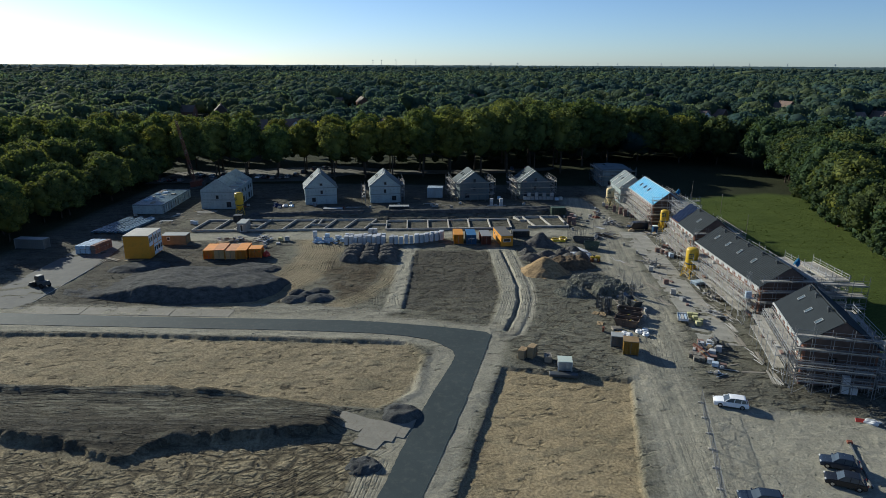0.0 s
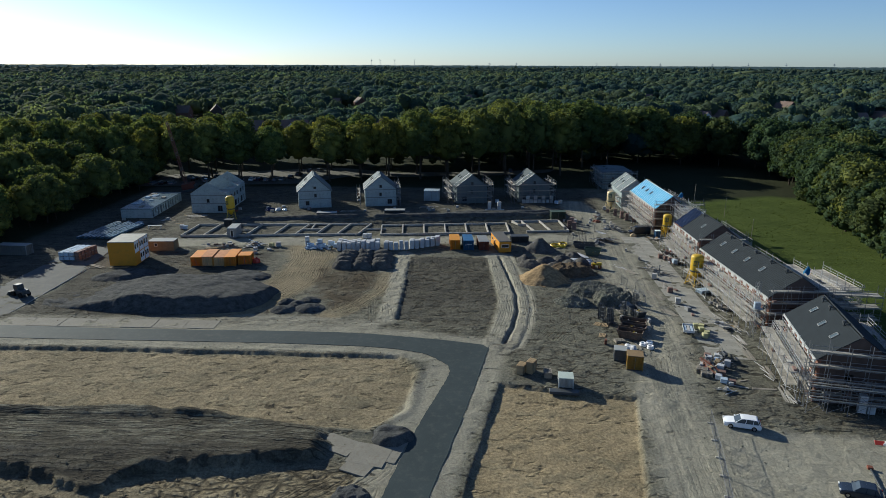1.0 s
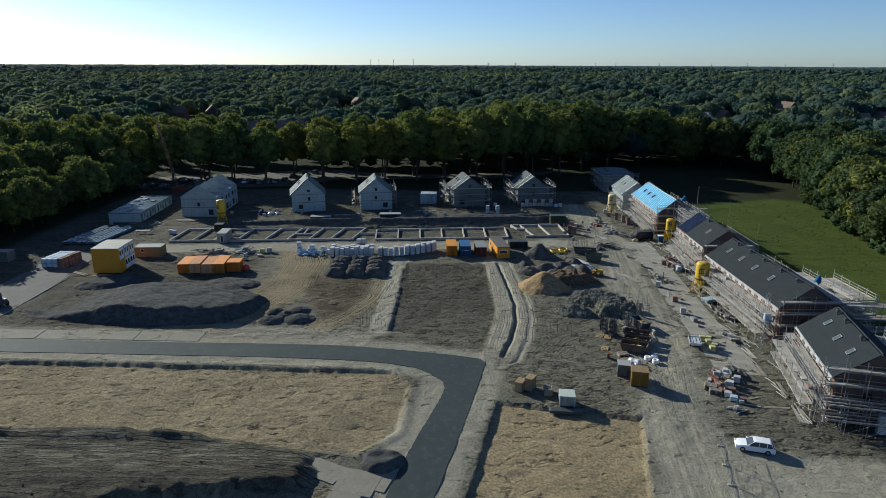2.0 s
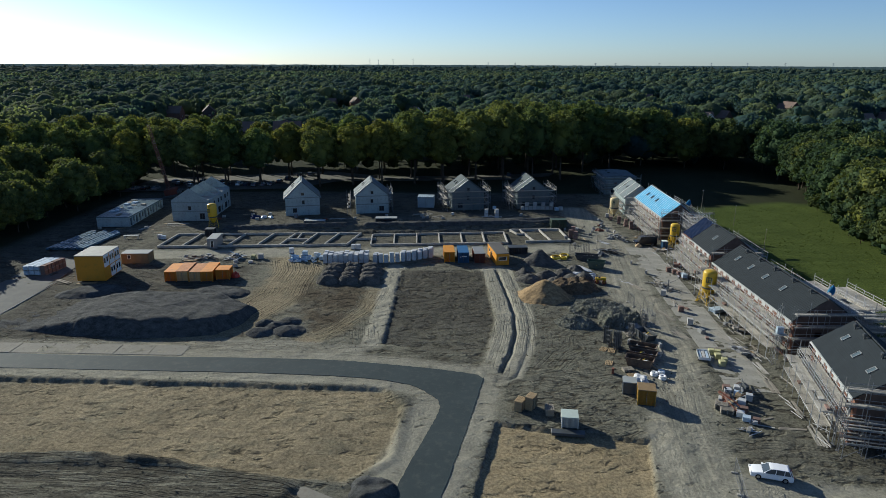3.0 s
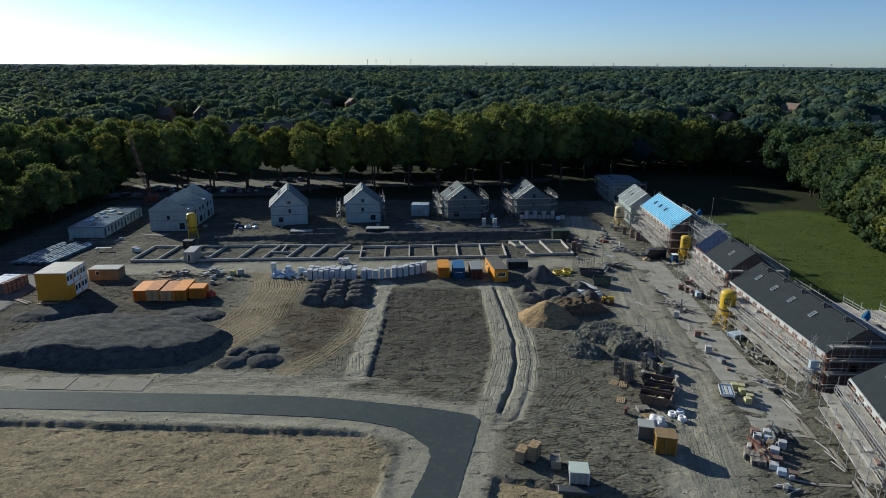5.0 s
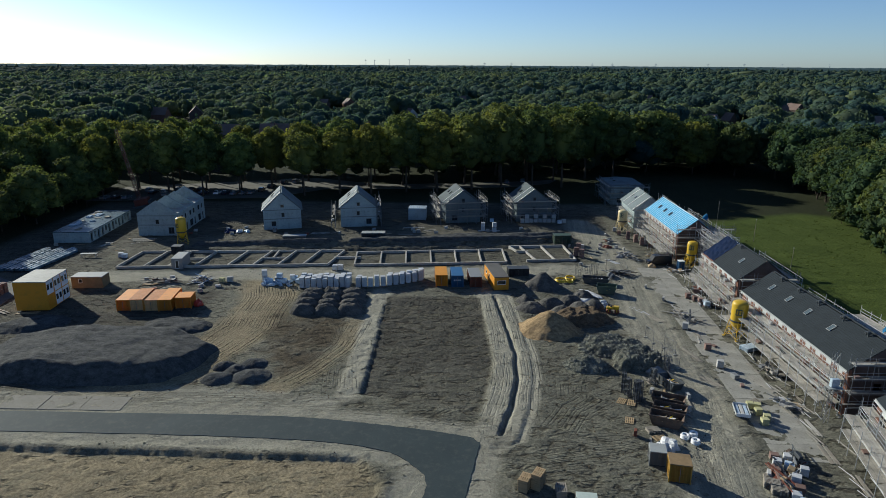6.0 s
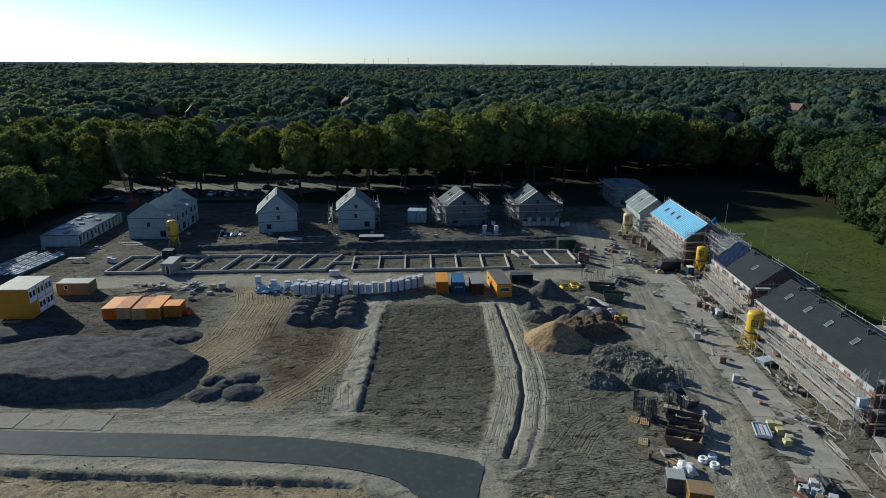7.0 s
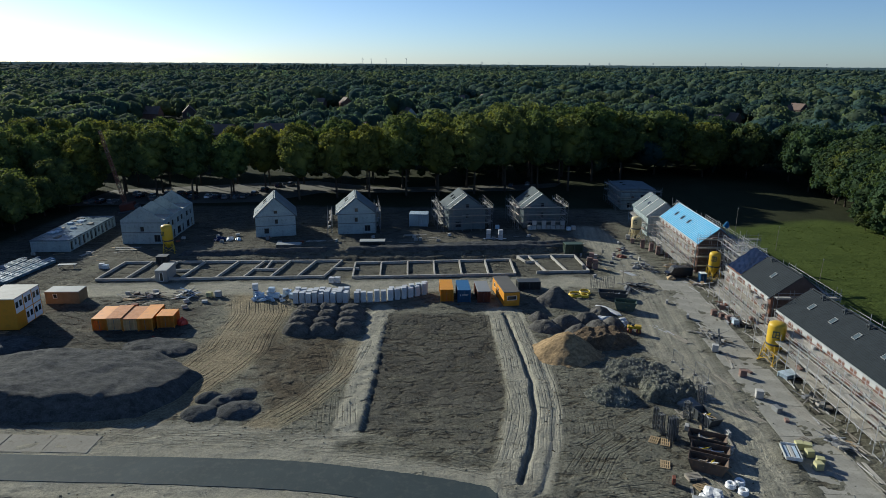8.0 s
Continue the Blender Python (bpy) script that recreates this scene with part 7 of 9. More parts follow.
cabin(10.1, 153.4, 9.0, 3.0, 9.5, 2.7, "long yellow site cabin with dark flat roof", YELLOW, ROOF_DARK, up=0.25, windows=[("f", 0.55, 2.45, 1.0, 1.9), ("l", 1.2, 2.3, 1.0, 1.9), ("l", 4.0, 5.0, 1.0, 1.9)])
bm = bmesh.new()
box(bm, 0.5, 0.62, -0.02, 0.0, 1.4, 1.75)
box(bm, 0.8, 2.0, -0.02, 0.0, 1.55, 1.7)
mark = part("painted_mark", bm, WHITE_PAINT, [o for o in scene.objects if o.get("label", "").startswith("blue storage container")][0])
cabin(-61.2, 166.2, 4.0, 2.4, 5.4, 2.5, "small grey site hut with a flat roof, standing on foundations", GREY_PAINT, ROOF_GREY, windows=[("f", 0.8, 1.6, 0.1, 2.0)])
container(-66.0, 177.6, 4.0, 2.4, 2.2, 1.9, DARK_PAINT, "dark steel bin on the site street")
container(13.8, 85.2, -6.0, 2.15, 2.1, 1.6, BOX_WHITE, "small worn white switch cabinet on a spoil edge", roof=BOX_ROOF, category="utility box", z=0.05)
container(25.1, 91.2, -12.0, 2.4, 2.3, 2.4, OCHRE, "ochre-brown toilet and tool box", roof=SHED_BROWN, category="site box", z=0.0)
container(23.9, 94.3, -12.0, 1.9, 1.9, 1.9, GREY_PAINT, "grey tool box with a pale roof beside a yellow one", roof=ROOF_GREY, category="site box", z=0.0)
container(-11.0, 214.6, -3.0, 5.2, 4.0, 3.6, FOIL_BLUE, "pale blue-white wrapped storage box", category="storage box")
container(52.6, 167.6, 2.0, 1.3, 1.3, 2.2, BLUE_PAINT, "blue portable toilet with a pale roof", roof=WHITE_PAINT, category="portable toilet")
container(48.8, 124.6, 20.0, 2.8, 1.7, 0.75, FOIL_BLUE, "flat blue-grey box on the paving", category="flat box", z=0.05)
container(13.8, 162.6, 4.0, 4.6, 2.3, 1.7, DARK_PAINT, "low dark steel container behind a yellow cabin")
container(28.0, 188.6, 4.0, 4.4, 2.4, 2.4, GREEN_PAINT, "dark green steel container on the back street")
container(-42.6, 191.5, 3.0, 6.0, 2.2, 0.9, GREY_PAINT, "low flat grey material box", roof=ROOF_GREY)
container(-22.0, 192.0, 3.0, 6.2, 2.4, 1.7, DARK_PAINT, "flat dark material container", roof=ROOF_GREY)


o = part("concrete_base", block(-2.2, 2.0, -0.35, 0.75, -0.2, 0.22, 0.05), DARK_PAINT, at=pose(14.6, 84.0, 0, 0, 0, -6))
tagged(o, "dark rough concrete base in front of a switch cabinet", "concrete base")

# ---- mortar silos ----
def silo(x, y, paint, label, h=6.9, r=1.22):
    s = thing("mortar_silo", on_ground(x, y, 20), label, "mortar silo", "mortar silos")
    bm = bmesh.new()
    lathe(bm, [(0.25, 1.1), (r, 2.9), (r, h - 0.55), (r * 0.93, h - 0.28), (r * 0.65, h - 0.08), (0.15, h)], 24)
    body = part("tank", bm, paint, s)
    for p in body.data.polygons:
        p.use_smooth = True
    bm = bmesh.new()
    lathe(bm, [(r + 0.02, 2.95), (r + 0.05, 3.0), (r + 0.05, 3.22), (r + 0.02, 3.27)], 24)
    part("ring", bm, DARK_PAINT, s)
    bm = bmesh.new()
    lathe(bm, [(0.28, 0.4), (0.34, 0.5), (0.34, 1.1), (0.28, 1.2)], 12)
    part("mixer", bm, DARK_PAINT, s)
    a = r * 0.92
    feet = [(-a, -a), (a, -a), (a, a), (-a, a)]
    for k in range(4):
        (x0, y0), (x1, y1) = feet[k], feet[(k + 1) % 4]
        bm = bmesh.new()
        rod(bm, (x0 * 1.15, y0 * 1.15, 0.0), (x0 * 0.80, y0 * 0.80, 3.1), 0.07)
        box(bm, x0 * 1.15 - 0.2, x0 * 1.15 + 0.2, y0 * 1.15 - 0.2, y0 * 1.15 + 0.2, 0.0, 0.05)
        part("leg", bm, paint, s)
        for z0, z1 in ((0.15, 1.5), (1.5, 2.9)):
            bm = bmesh.new()
            u, v = 1.15 - 0.35 * z0 / 3.1, 1.15 - 0.35 * z1 / 3.1
            rod(bm, (x0 * u, y0 * u, z0), (x1 * v, y1 * v, z1), 0.04, n=5)
            rod(bm, (x1 * u, y1 * u, z0), (x0 * v, y0 * v, z1), 0.04, n=5)
            part("brace", bm, paint, s)
    turn = pose(0, 0, 0, 0, 0, -45) @ pose(-0.1, -r, 0)
    part("plate", block(-0.5, 0.5, -0.03, 0.02, 4.35, 5.45, 0.02), GREEN_PAINT, s, "dark green square plate", at=turn)
    for u0, u1, z0, z1 in ((-0.36, -0.12, 4.55, 5.25), (0.06, 0.36, 4.55, 4.82), (0.06, 0.36, 4.98, 5.25)):
        part("plate_bar", block(u0, u1, -0.04, -0.031, z0, z1), paint, s, at=turn)
    part("ladder", block(-0.2, 0.2, r + 0.02, r + 0.1, 1.0, h - 0.5), paint, s)
    return s


silo(49.8, 131.0, SILO_YELLOW, "yellow mortar silo on braced legs", 6.6, 1.3)
silo(56.2, 170.2, SILO_YELLOW, "yellow mortar silo standing in front of scaffold", 6.2, 1.15)
silo(48.8, 202.4, SILO_CREAM, "cream-yellow mortar silo at the street's end", 6.2, 1.3)
silo(-67.2, 187.6, SILO_YELLOW, "yellow mortar silo beside a house shell", 6.9, 1.25)


# ---- stacks ----
def pallet_mesh(name, w=1.2, d=0.8):
    bm = bmesh.new()
    for k in range(5):
        y = -d / 2 + k * (d - 0.1) / 4
        box(bm, -w / 2, w / 2, y, y + 0.1, 0.10, 0.125)
    for x in (-w / 2, -0.06, w / 2 - 0.12):
        box(bm, x, x + 0.12, -d / 2, d / 2, 0.0, 0.11)
    m = bpy.data.meshes.new(name)
    bm.to_mesh(m)
    bm.free()
    return m


PALLET = pallet_mesh("pallet")
PALLET.materials.append(TIMBER_GREY)
PALLET_FRESH = pallet_mesh("fresh_pallet")
PALLET_FRESH.materials.append(TIMBER)


def pack_mesh(w, d, h, material, rows=4):
    """Packed blocks: layers with slightly recessed joints, edges softened by the wrapping."""
    bm = bmesh.new()
    prof = []
    for k in range(rows):
        prof += [(0.0, h * k / rows + 0.012), (0.0, h * (k + 1) / rows - 0.012), (0.02, h * (k + 1) / rows - 0.006)]
    rings = []
    for s, z in prof:
        rings.append([bm.verts.new(p) for p in ((-w / 2 + s, -d / 2 + s, z), (w / 2 - s, -d / 2 + s, z), (w / 2 - s, d / 2 - s, z), (-w / 2 + s, d / 2 - s, z))])
    for a, b in zip(rings, rings[1:]):
        for i in range(4):
            j = (i + 1) % 4
            bm.faces.new((a[i], a[j], b[j], b[i]))
    bm.faces.new(rings[0][::-1])
    bm.faces.new(rings[-1])
    m = bpy.data.meshes.new("pack")
    bm.to_mesh(m)
    bm.free()
    m.materials.append(material)
    return m


PACKS = {"tall": pack_mesh(0.98, 0.98, 2.2, FOIL, 1), "foil": pack_mesh(1.06, 0.98, 1.2, FOIL, 1), "block": pack_mesh(1.1, 1.0, 1.1, BLOCK_GREY, 5), "brick": pack_mesh(1.1, 0.9, 0.95, BRICK_PACK, 6), "blue": pack_mesh(1.1, 1.0, 0.9, FOIL_BLUE, 1), "lime": pack_mesh(1.0, 0.9, 0.85, BLOCK_LIME, 4)}


def pack(x, y, turn, kind, levels, label, group, base=None):
    z = gh(x, y) if base is None else base
    slim = 0.86 if x > 40 else 1.0
    tall = st.uniform(0.86, 1.06) if kind in ("foil", "tall") else 1.0
    if 35 < x < 43 and y < 98:
        tall, slim = st.uniform(0.55, 0.8), st.uniform(0.80, 0.95)
    p = thing("stone_pack", pose(x, y, z, 0, 0, turn) @ Matrix.Diagonal((slim, slim, tall, 1)), label, "pallet load", group)
    zz = 0.0
    for k in range(levels):
        share("pallet", PALLET, p, pose(0, 0, zz))["kind"] = "stuff"
        share("load", PACKS[kind], p, pose(0, 0, zz + 0.128))
        zz += {"tall": 2.34, "foil": 1.34, "block": 1.24, "brick": 1.09, "blue": 1.04, "lime": 0.99}[kind]
    return p


st = random.Random(21)
# the curved row of foil-wrapped block packs
for k in range(9):
    for row in range(3):
        pack(-29.4 + 1.17 * k, 154.6 + 0.05 * k + 1.12 * row, 5 + st.uniform(-3, 3), "tall", 1, "tall pallet load of blocks wrapped in white foil", "foil-wrapped block packs")
for k in range(11):
    f = k / 10
    for row in range(2 if k > 4 or k == 0 else 1):
        pack(-17.9 + 12.6 * f + 0.2 * row, 155.2 + 4.4 * f ** 1.7 + 1.14 * row, 4 + 16 * f + st.uniform(-4, 4), "tall", 1, "tall pallet load of blocks wrapped in white foil", "foil-wrapped block packs")
for k in range(11):
    pack(-38.4 + 0.95 * k + st.uniform(-0.3, 0.3), 157.6 + st.uniform(-0.6, 1.6), st.uniform(-20, 20), "blue" if k % 3 else "foil", 2 if k in (0, 4) else 1, "opened pallet of pale blocks in crumpled foil", "opened block pallets")
for x, y, k in ((-24.6, 166.4, "foil"), (-23.4, 166.5, "foil"), (-47.0, 157.6, "lime"), (-45.4, 158.0, "block"), (-77.0, 175.2, "foil"), (-75.8, 174.6, "blue"),
                (13.4, 200.6, "foil"), (13.5, 212.4, "blue"), (10.4, 202.2, "foil"), (33.0, 211.0, "blue"), (34.4, 211.6, "block")):
    pack(x, y, st.uniform(-15, 15), k, 1 if k != "foil" or x < 0 else 2, "wrapped pallet of building blocks on the ground", "scattered block pallets")
for k in range(8):
    pack(22.4 + 1.3 * k, 212.0 + 0.08 * k, st.uniform(-5, 5), "block", 1 + (k % 2), "pallet of pale blocks along a house front", "pallets along the house")
jm = random.Random(8)
for k in range(34):
    x, y = -38.0 + abs(jm.gauss(0, 3.6)), 156.6 + jm.uniform(-1.6, 2.4)
    a, b2, h = jm.uniform(0.5, 1.2), jm.uniform(0.3, 0.8), jm.uniform(0.2, 0.6)
    o = part("tumbled_block", block(-a / 2, a / 2, -b2 / 2, b2 / 2, 0, h, 0.03), FOIL_BLUE if k % 3 else FOIL, at=on_ground(x, y, jm.uniform(0, 180), 0.05) @ pose(0, 0, 0, jm.uniform(-25, 25), jm.uniform(-18, 18), 0))
    tagged(o, "tumbled pale block partly in torn foil on sandy ground", "building block", "tumbled pale blocks")
# wrapped brick pallets beside the yellow cabins
for i in range(4):
    for j in range(6):
        pack(-92.8 + 1.3 * i + 0.12 * j, 144.9 + 1.15 * j - 0.1 * i, -8, "brick" if i == 3 else "blue", 2, "two stacked pallets of bricks under pale foil", "brick pallets under foil")
# along the street
for x, y, kind, lv in ((42.3, 134.4, "block", 1), (43.0, 126.0, "brick", 1), (42.4, 119.6, "block", 1), (31.6, 178.4, "brick", 2), (32.7, 177.2, "brick", 2), (33.0, 182.6, "brick", 2), (34.2, 184.4, "block", 1),
                       (48.4, 194.4, "brick", 2), (49.6, 191.4, "brick", 2), (50.4, 188.6, "brick", 2), (52.0, 186.5, "brick", 1), (48.4, 150.0, "brick", 1), (49.2, 148.4, "brick", 1), (49.8, 147.2, "brick", 1), (50.4, 145.6, "blue", 1), (51.0, 152.6, "brick", 1),
                       (41.4, 107.4, "lime", 1), (42.3, 107.1, "lime", 1), (41.8, 105.8, "lime", 1), (42.2, 104.2, "lime", 1), (41.5, 103.3, "lime", 1), (53.2, 79.2, "foil", 2), (54.3, 79.0, "foil", 1), (46.9, 202.4, "block", 1), (47.2, 199.0, "brick", 1)):
    pack(x, y, st.uniform(-25, 10), kind, lv, {"brick": "pallet of red-brown bricks beside the access street", "block": "pallet of pale grey blocks beside the access street", "foil": "white-wrapped pallet beside the access street", "blue": "foil-wrapped pallet beside the access street", "lime": "pallet of yellow-green blocks standing beside a trailer"}[kind], "pallets beside the street")

# opened brick and foil pallets crowded beside the paving
for x, y, kind in ((39.2, 96.0, "brick"), (40.6, 95.6, "foil"), (38.6, 94.2, "foil"), (37.9, 93.0, "brick"), (39.9, 93.9, "blue"), (40.9, 92.6, "foil"), (39.3, 91.2, "foil"), (38.0, 88.6, "foil"), (38.3, 87.4, "blue"), (39.4, 87.0, "brick"), (39.0, 89.8, "brick")):
    pack(x, y, st.uniform(-30, -12), kind, 1, {"brick": "opened pallet of red-brown bricks with torn foil", "foil": "half-used pallet in crumpled white foil", "blue": "low pallet in pale bluish foil"}[kind], "crowded opened pallets")

# bundles of long roof elements under foil
for k in range(9):
    x0 = -100.2 + 1.06 * k
    o = thing("panel_bundle", on_ground(x0, 163.4 + 0.3 * (k % 2), -6.0), "long bundle of roof panels under shiny bluish foil", "panel bundle", "roof panel bundles")
    L = 18.0 - 1.2 * (k % 3)
    for j in range(3):
        part("bearer", block(-0.05, 0.85, L * (0.1 + 0.4 * j), L * (0.1 + 0.4 * j) + 0.14, 0, 0.12), TIMBER_GREY, o)
    bm = block(0, 0.82, 0, L, 0.12, 0.62 + 0.04 * (k % 3), 0.05)
    bmesh.ops.subdivide_edges(bm, edges=[e for e in bm.edges if e.calc_length() > 3], cuts=14)
    for v in bm.verts:
        v.co.z += 0.05 * math.sin(v.co.y * 2.3 + k) * (v.co.z > 0.3)
        v.co.x += 0.03 * math.sin(v.co.y * 1.7 + k * 2)
    part("wrapping", bm, BUNDLE, o)


# ---- timber pallets, planks and beams ----
def loose_pallet(x, y, turn, count, label, tilt=0.0):
    p = thing("timber_pallet", on_ground(x, y, turn) @ pose(0, 0, 0, tilt, 0, 0), label, "timber pallet", "loose timber pallets")
    for k in range(count):
        share("pallet", PALLET_FRESH if count > 7 or count == 1 else PALLET, p, pose(0.02 * math.sin(k * 3), 0.02 * math.sin(k * 5), k * 0.135, 0, 0, 2 * math.sin(k * 2)) @ Matrix.Diagonal((1.35, 1.35, 1.0, 1)))["kind"] = "stuff"
    return p


for x, y, tr, n in ((9.0, 89.9, 62, 11), (10.5, 90.2, 58, 14), (12.8, 88.9, 88, 7), (24.3, 104.0, 72, 1), (24.6, 109.1, 60, 1), (25.8, 108.5, 70, 1), (27.0, 100.0, 20, 1), (26.6, 101.5, 10, 3), (30.6, 115.0, 40, 2), (30.2, 119.3, 20, 2), (48.2, 108.3, 64, 1), (42.9, 109.0, 30, 2), (36.3, 90.6, -20, 6), (36.6, 89.5, -14, 5), (37.5, 90.2, -24, 4), (36.9, 91.8, -20, 3), (41.6, 94.6, 40, 2)):
    loose_pallet(x, y, tr, n, "stack of bare timber pallets" if n > 2 else "single bare timber pallet lying on the ground")


def plank_pile(x, y, turn, length, count, material, label, wide=0.22, gap=0.3, z=0.06, group="plank rows"):
    p = thing("plank_row", on_ground(x, y, turn), label, "planks", group)
    for k in range(count):
        part("plank", block(0, length, 0, wide, 0, z), material, p, at=pose(0.2 * math.sin(k * 7), k * gap, 0.02 + 0.002 * (k % 3), 0, 0, 2.0 * math.sin(k * 4)))
    return p


for x, y, tr, ln, n, m in ((43.6, 130.0, 82, 4.2, 3, TIMBER_GREY), (40.6, 121.5, 104, 5.5, 3, TIMBER_GREY), (40.5, 113.2, 112, 3.8, 4, TIMBER_GREY), (48.0, 112.0, 106, 5.0, 5, PLANK), 
                           (46.6, 88.6, 82, 4.0, 3, TIMBER_GREY), (45.6, 81.4, 78, 4.6, 4, PLANK), (41.6, 85.4, -4, 3.4, 2, TIMBER_GREY), (46.4, 94.6, 84, 4.0, 4, TIMBER_GREY), (47.6, 100.6, 88, 4.0, 3, PLANK), (41.3, 176.5, 60, 4.0, 4, TIMBER_GREY), (40.8, 172.5, 118, 4.0, 4, STEEL),
                           (-63.0, 155.0, 10, 3.0, 4, TIMBER), (-59.0, 156.2, -15, 3.5, 3, TIMBER_GREY), (-81.8, 190.4, 4, 6.0, 3, CONCRETE), (-81.0, 189.0, 2, 5.0, 2, CONCRETE), (-86.0, 183.5, 75, 4.0, 4, PLANK), (-79.0, 139.0, 8, 4.0, 3, TIMBER), (-84.6, 141.0, -30, 4.5, 3, TIMBER_GREY), (39.8, 137.6, 110, 5.0, 4, TIMBER_GREY), (38.5, 141.0, 120, 5.0, 3, STEEL), (-36.6, 198.0, 8, 5.0, 3, CONCRETE), (-12.0, 204.6, 5, 6.0, 3, CONCRETE), (9.0, 201.8, 2, 6.0, 2, WHITE_STRIP)):
    plank_pile(x, y, tr, ln, n, m, "row of long grey boards lying on the ground" if m in (PLANK, TIMBER_GREY) else "pale building members laid side by side")


# ---- skips ----
def skip(x, y, turn, L, W, H, paint, label, fill):
    s = thing("skip", on_ground(x, y, turn), label, "skip", "open skips")
    out, inn = [], []
    bm = bmesh.new()
    lo, hi = 0.55, 0.0
    ring = lambda dx, z, g: [bm.verts.new(p) for p in ((-L / 2 + dx + g, -W / 2 + g, z), (L / 2 - dx - g, -W / 2 + g, z), (L / 2 - dx - g, W / 2 - g, z), (-L / 2 + dx + g, W / 2 - g, z))]
    a, b, c, d = ring(lo, 0.05, 0), ring(hi, H, 0), ring(hi, H, 0.08), ring(lo, 0.2, 0.08)
    for p, q in ((a, b), (b, c), (c, d)):
        for k in range(4):
            j = (k + 1) % 4
            bm.faces.new((p[k], p[j], q[j], q[k]))
    bm.faces.new(a[::-1])
    bm.faces.new(d)
    bmesh.ops.recalc_face_normals(bm, faces=bm.faces[:])
    part("tub", bm, paint, s)
    for k in range(4):
        part("rib", block(-L * 0.36 + k * L * 0.24 - 0.05, -L * 0.36 + k * L * 0.24 + 0.05, -W / 2 - 0.06, -W / 2, 0.2, H), paint, s)
    part("rim", block(-L / 2 - 0.05, L / 2 + 0.05, -W / 2 - 0.06, -W / 2 + 0.02, H - 0.02, H + 0.08), paint, s)
    part("rim", block(-L / 2 - 0.05, L / 2 + 0.05, W / 2 - 0.02, W / 2 + 0.06, H - 0.02, H + 0.08), paint, s)
    rg = random.Random(int(x * 13 + y))
    bm = bmesh.new()
    n = 9
    g = [[bm.verts.new((-(L / 2 - 0.55) + (L - 1.1) * i / (n - 1), -(W / 2 - 0.13) + (W - 0.26) * j / (n - 1), H * 0.45 + rg.uniform(-0.15, 0.22))) for j in range(n)] for i in range(n)]
    for i in range(n - 1):
        for j in range(n - 1):
            bm.faces.new((g[i][j], g[i + 1][j], g[i + 1][j + 1], g[i][j + 1]))
    part("waste", bm, fill, s, "mixed building waste")
    for k in range(8):
        part("board", block(-0.9, 0.9, -0.08, 0.08, 0, 0.05), (WHITE_STRIP, YELLOW_HOSE, TIMBER, FOIL, TIMBER_GREY, TIMBER, PLANK, GREY_PAINT)[k], s, at=pose(rg.uniform(-1, 1), rg.uniform(-0.4, 0.4), H * 0.62, rg.uniform(-8, 8), rg.uniform(-12, 12), rg.uniform(0, 180)))
    return s


skip(30.6, 108.0, -24, 4.4, 1.75, 1.25, SKIP_BROWN, "open rust-brown steel waste skip", RUBBLE)
skip(30.0, 105.6, -24, 4.3, 1.7, 1.25, SKIP_BROWN, "open rusty waste skip holding a yellow sheet", RUBBLE)
skip(28.8, 103.2, -24, 4.3, 1.85, 1.35, SKIP_BROWN, "open rust-brown waste skip with white boards inside", CLAY_BROWN)
skip(32.6, 113.2, -72, 3.8, 1.8, 1.3, DARK_PAINT, "open dark waste skip with wood scraps", RUBBLE)
skip(32.8, 152.6, -16, 4.0, 2.0, 1.7, GREEN_PAINT, "green open skip beside gravel loads", RUBBLE)
skip(32.0, 158.8, -12, 5.6, 2.0, 1.2, DARK_PAINT, "low dark open skip with steel scraps", RUBBLE)


# ---- fence panels ----
def fence_panel(x, y, turn, label, w=3.4, h=2.0, lean=0.0):
    f = thing("fence_panel", on_ground(x, y, turn) @ pose(0, 0, 0, lean, 0, 0), label, "fence panel", "temporary fence panels")
    for u in (0.0, w):
        bm = bmesh.new()
        rod(bm, (u, 0, 0.0), (u, 0, h), 0.032, n=6)
        part("post", bm, STEEL_DULL_SHADED, f)
        part("foot", block(u - 0.12, u + 0.12, -0.36, 0.36, 0, 0.15, 0.03), CONCRETE, f)
    for z in (0.2, h):
        bm = bmesh.new()
        rod(bm, (0, 0, z), (w, 0, z), 0.026, n=6)
        part("rail", bm, STEEL_DULL_SHADED, f)
    bm = bmesh.new()
    for k in range(1, 16):
        rod(bm, (w * k / 16, 0, 0.2), (w * k / 16, 0, h), 0.006, n=3)
    for k in range(1, 6):
        rod(bm, (0, 0, 0.2 + (h - 0.2) * k / 6), (w, 0, 0.2 + (h - 0.2) * k / 6), 0.006, n=3)
    part("wire_mesh", bm, STEEL_DULL_SHADED, f)["kind"] = "stuff"
    return f


for p, q in zip([(32.0, 76.2), (31.0, 72.2), (30.1, 68.5), (29.2, 65.0), (28.2, 61.3), (27.2, 57.5)], [(31.0, 72.2), (30.1, 68.5), (29.2, 65.0), (28.2, 61.3), (27.2, 57.5), (26.2, 53.8)]):
    fence_panel(p[0], p[1], math.degrees(math.atan2(q[1] - p[1], q[0] - p[0])), "galvanised temporary fence panel on concrete feet", math.hypot(q[0] - p[0], q[1] - p[1]) - 0.1)
for x, y, tr, w in ((34.2, 130.6, -78, 2.6), (33.8, 125.4, -72, 2.4), (36.0, 126.4, -70, 2.8), (34.4, 121.6, -85, 3.0), (35.4, 122.0, -80, 3.0)):
    fence_panel(x, y, tr, "steel mesh fence panel standing by the rubble", w, 2.2)
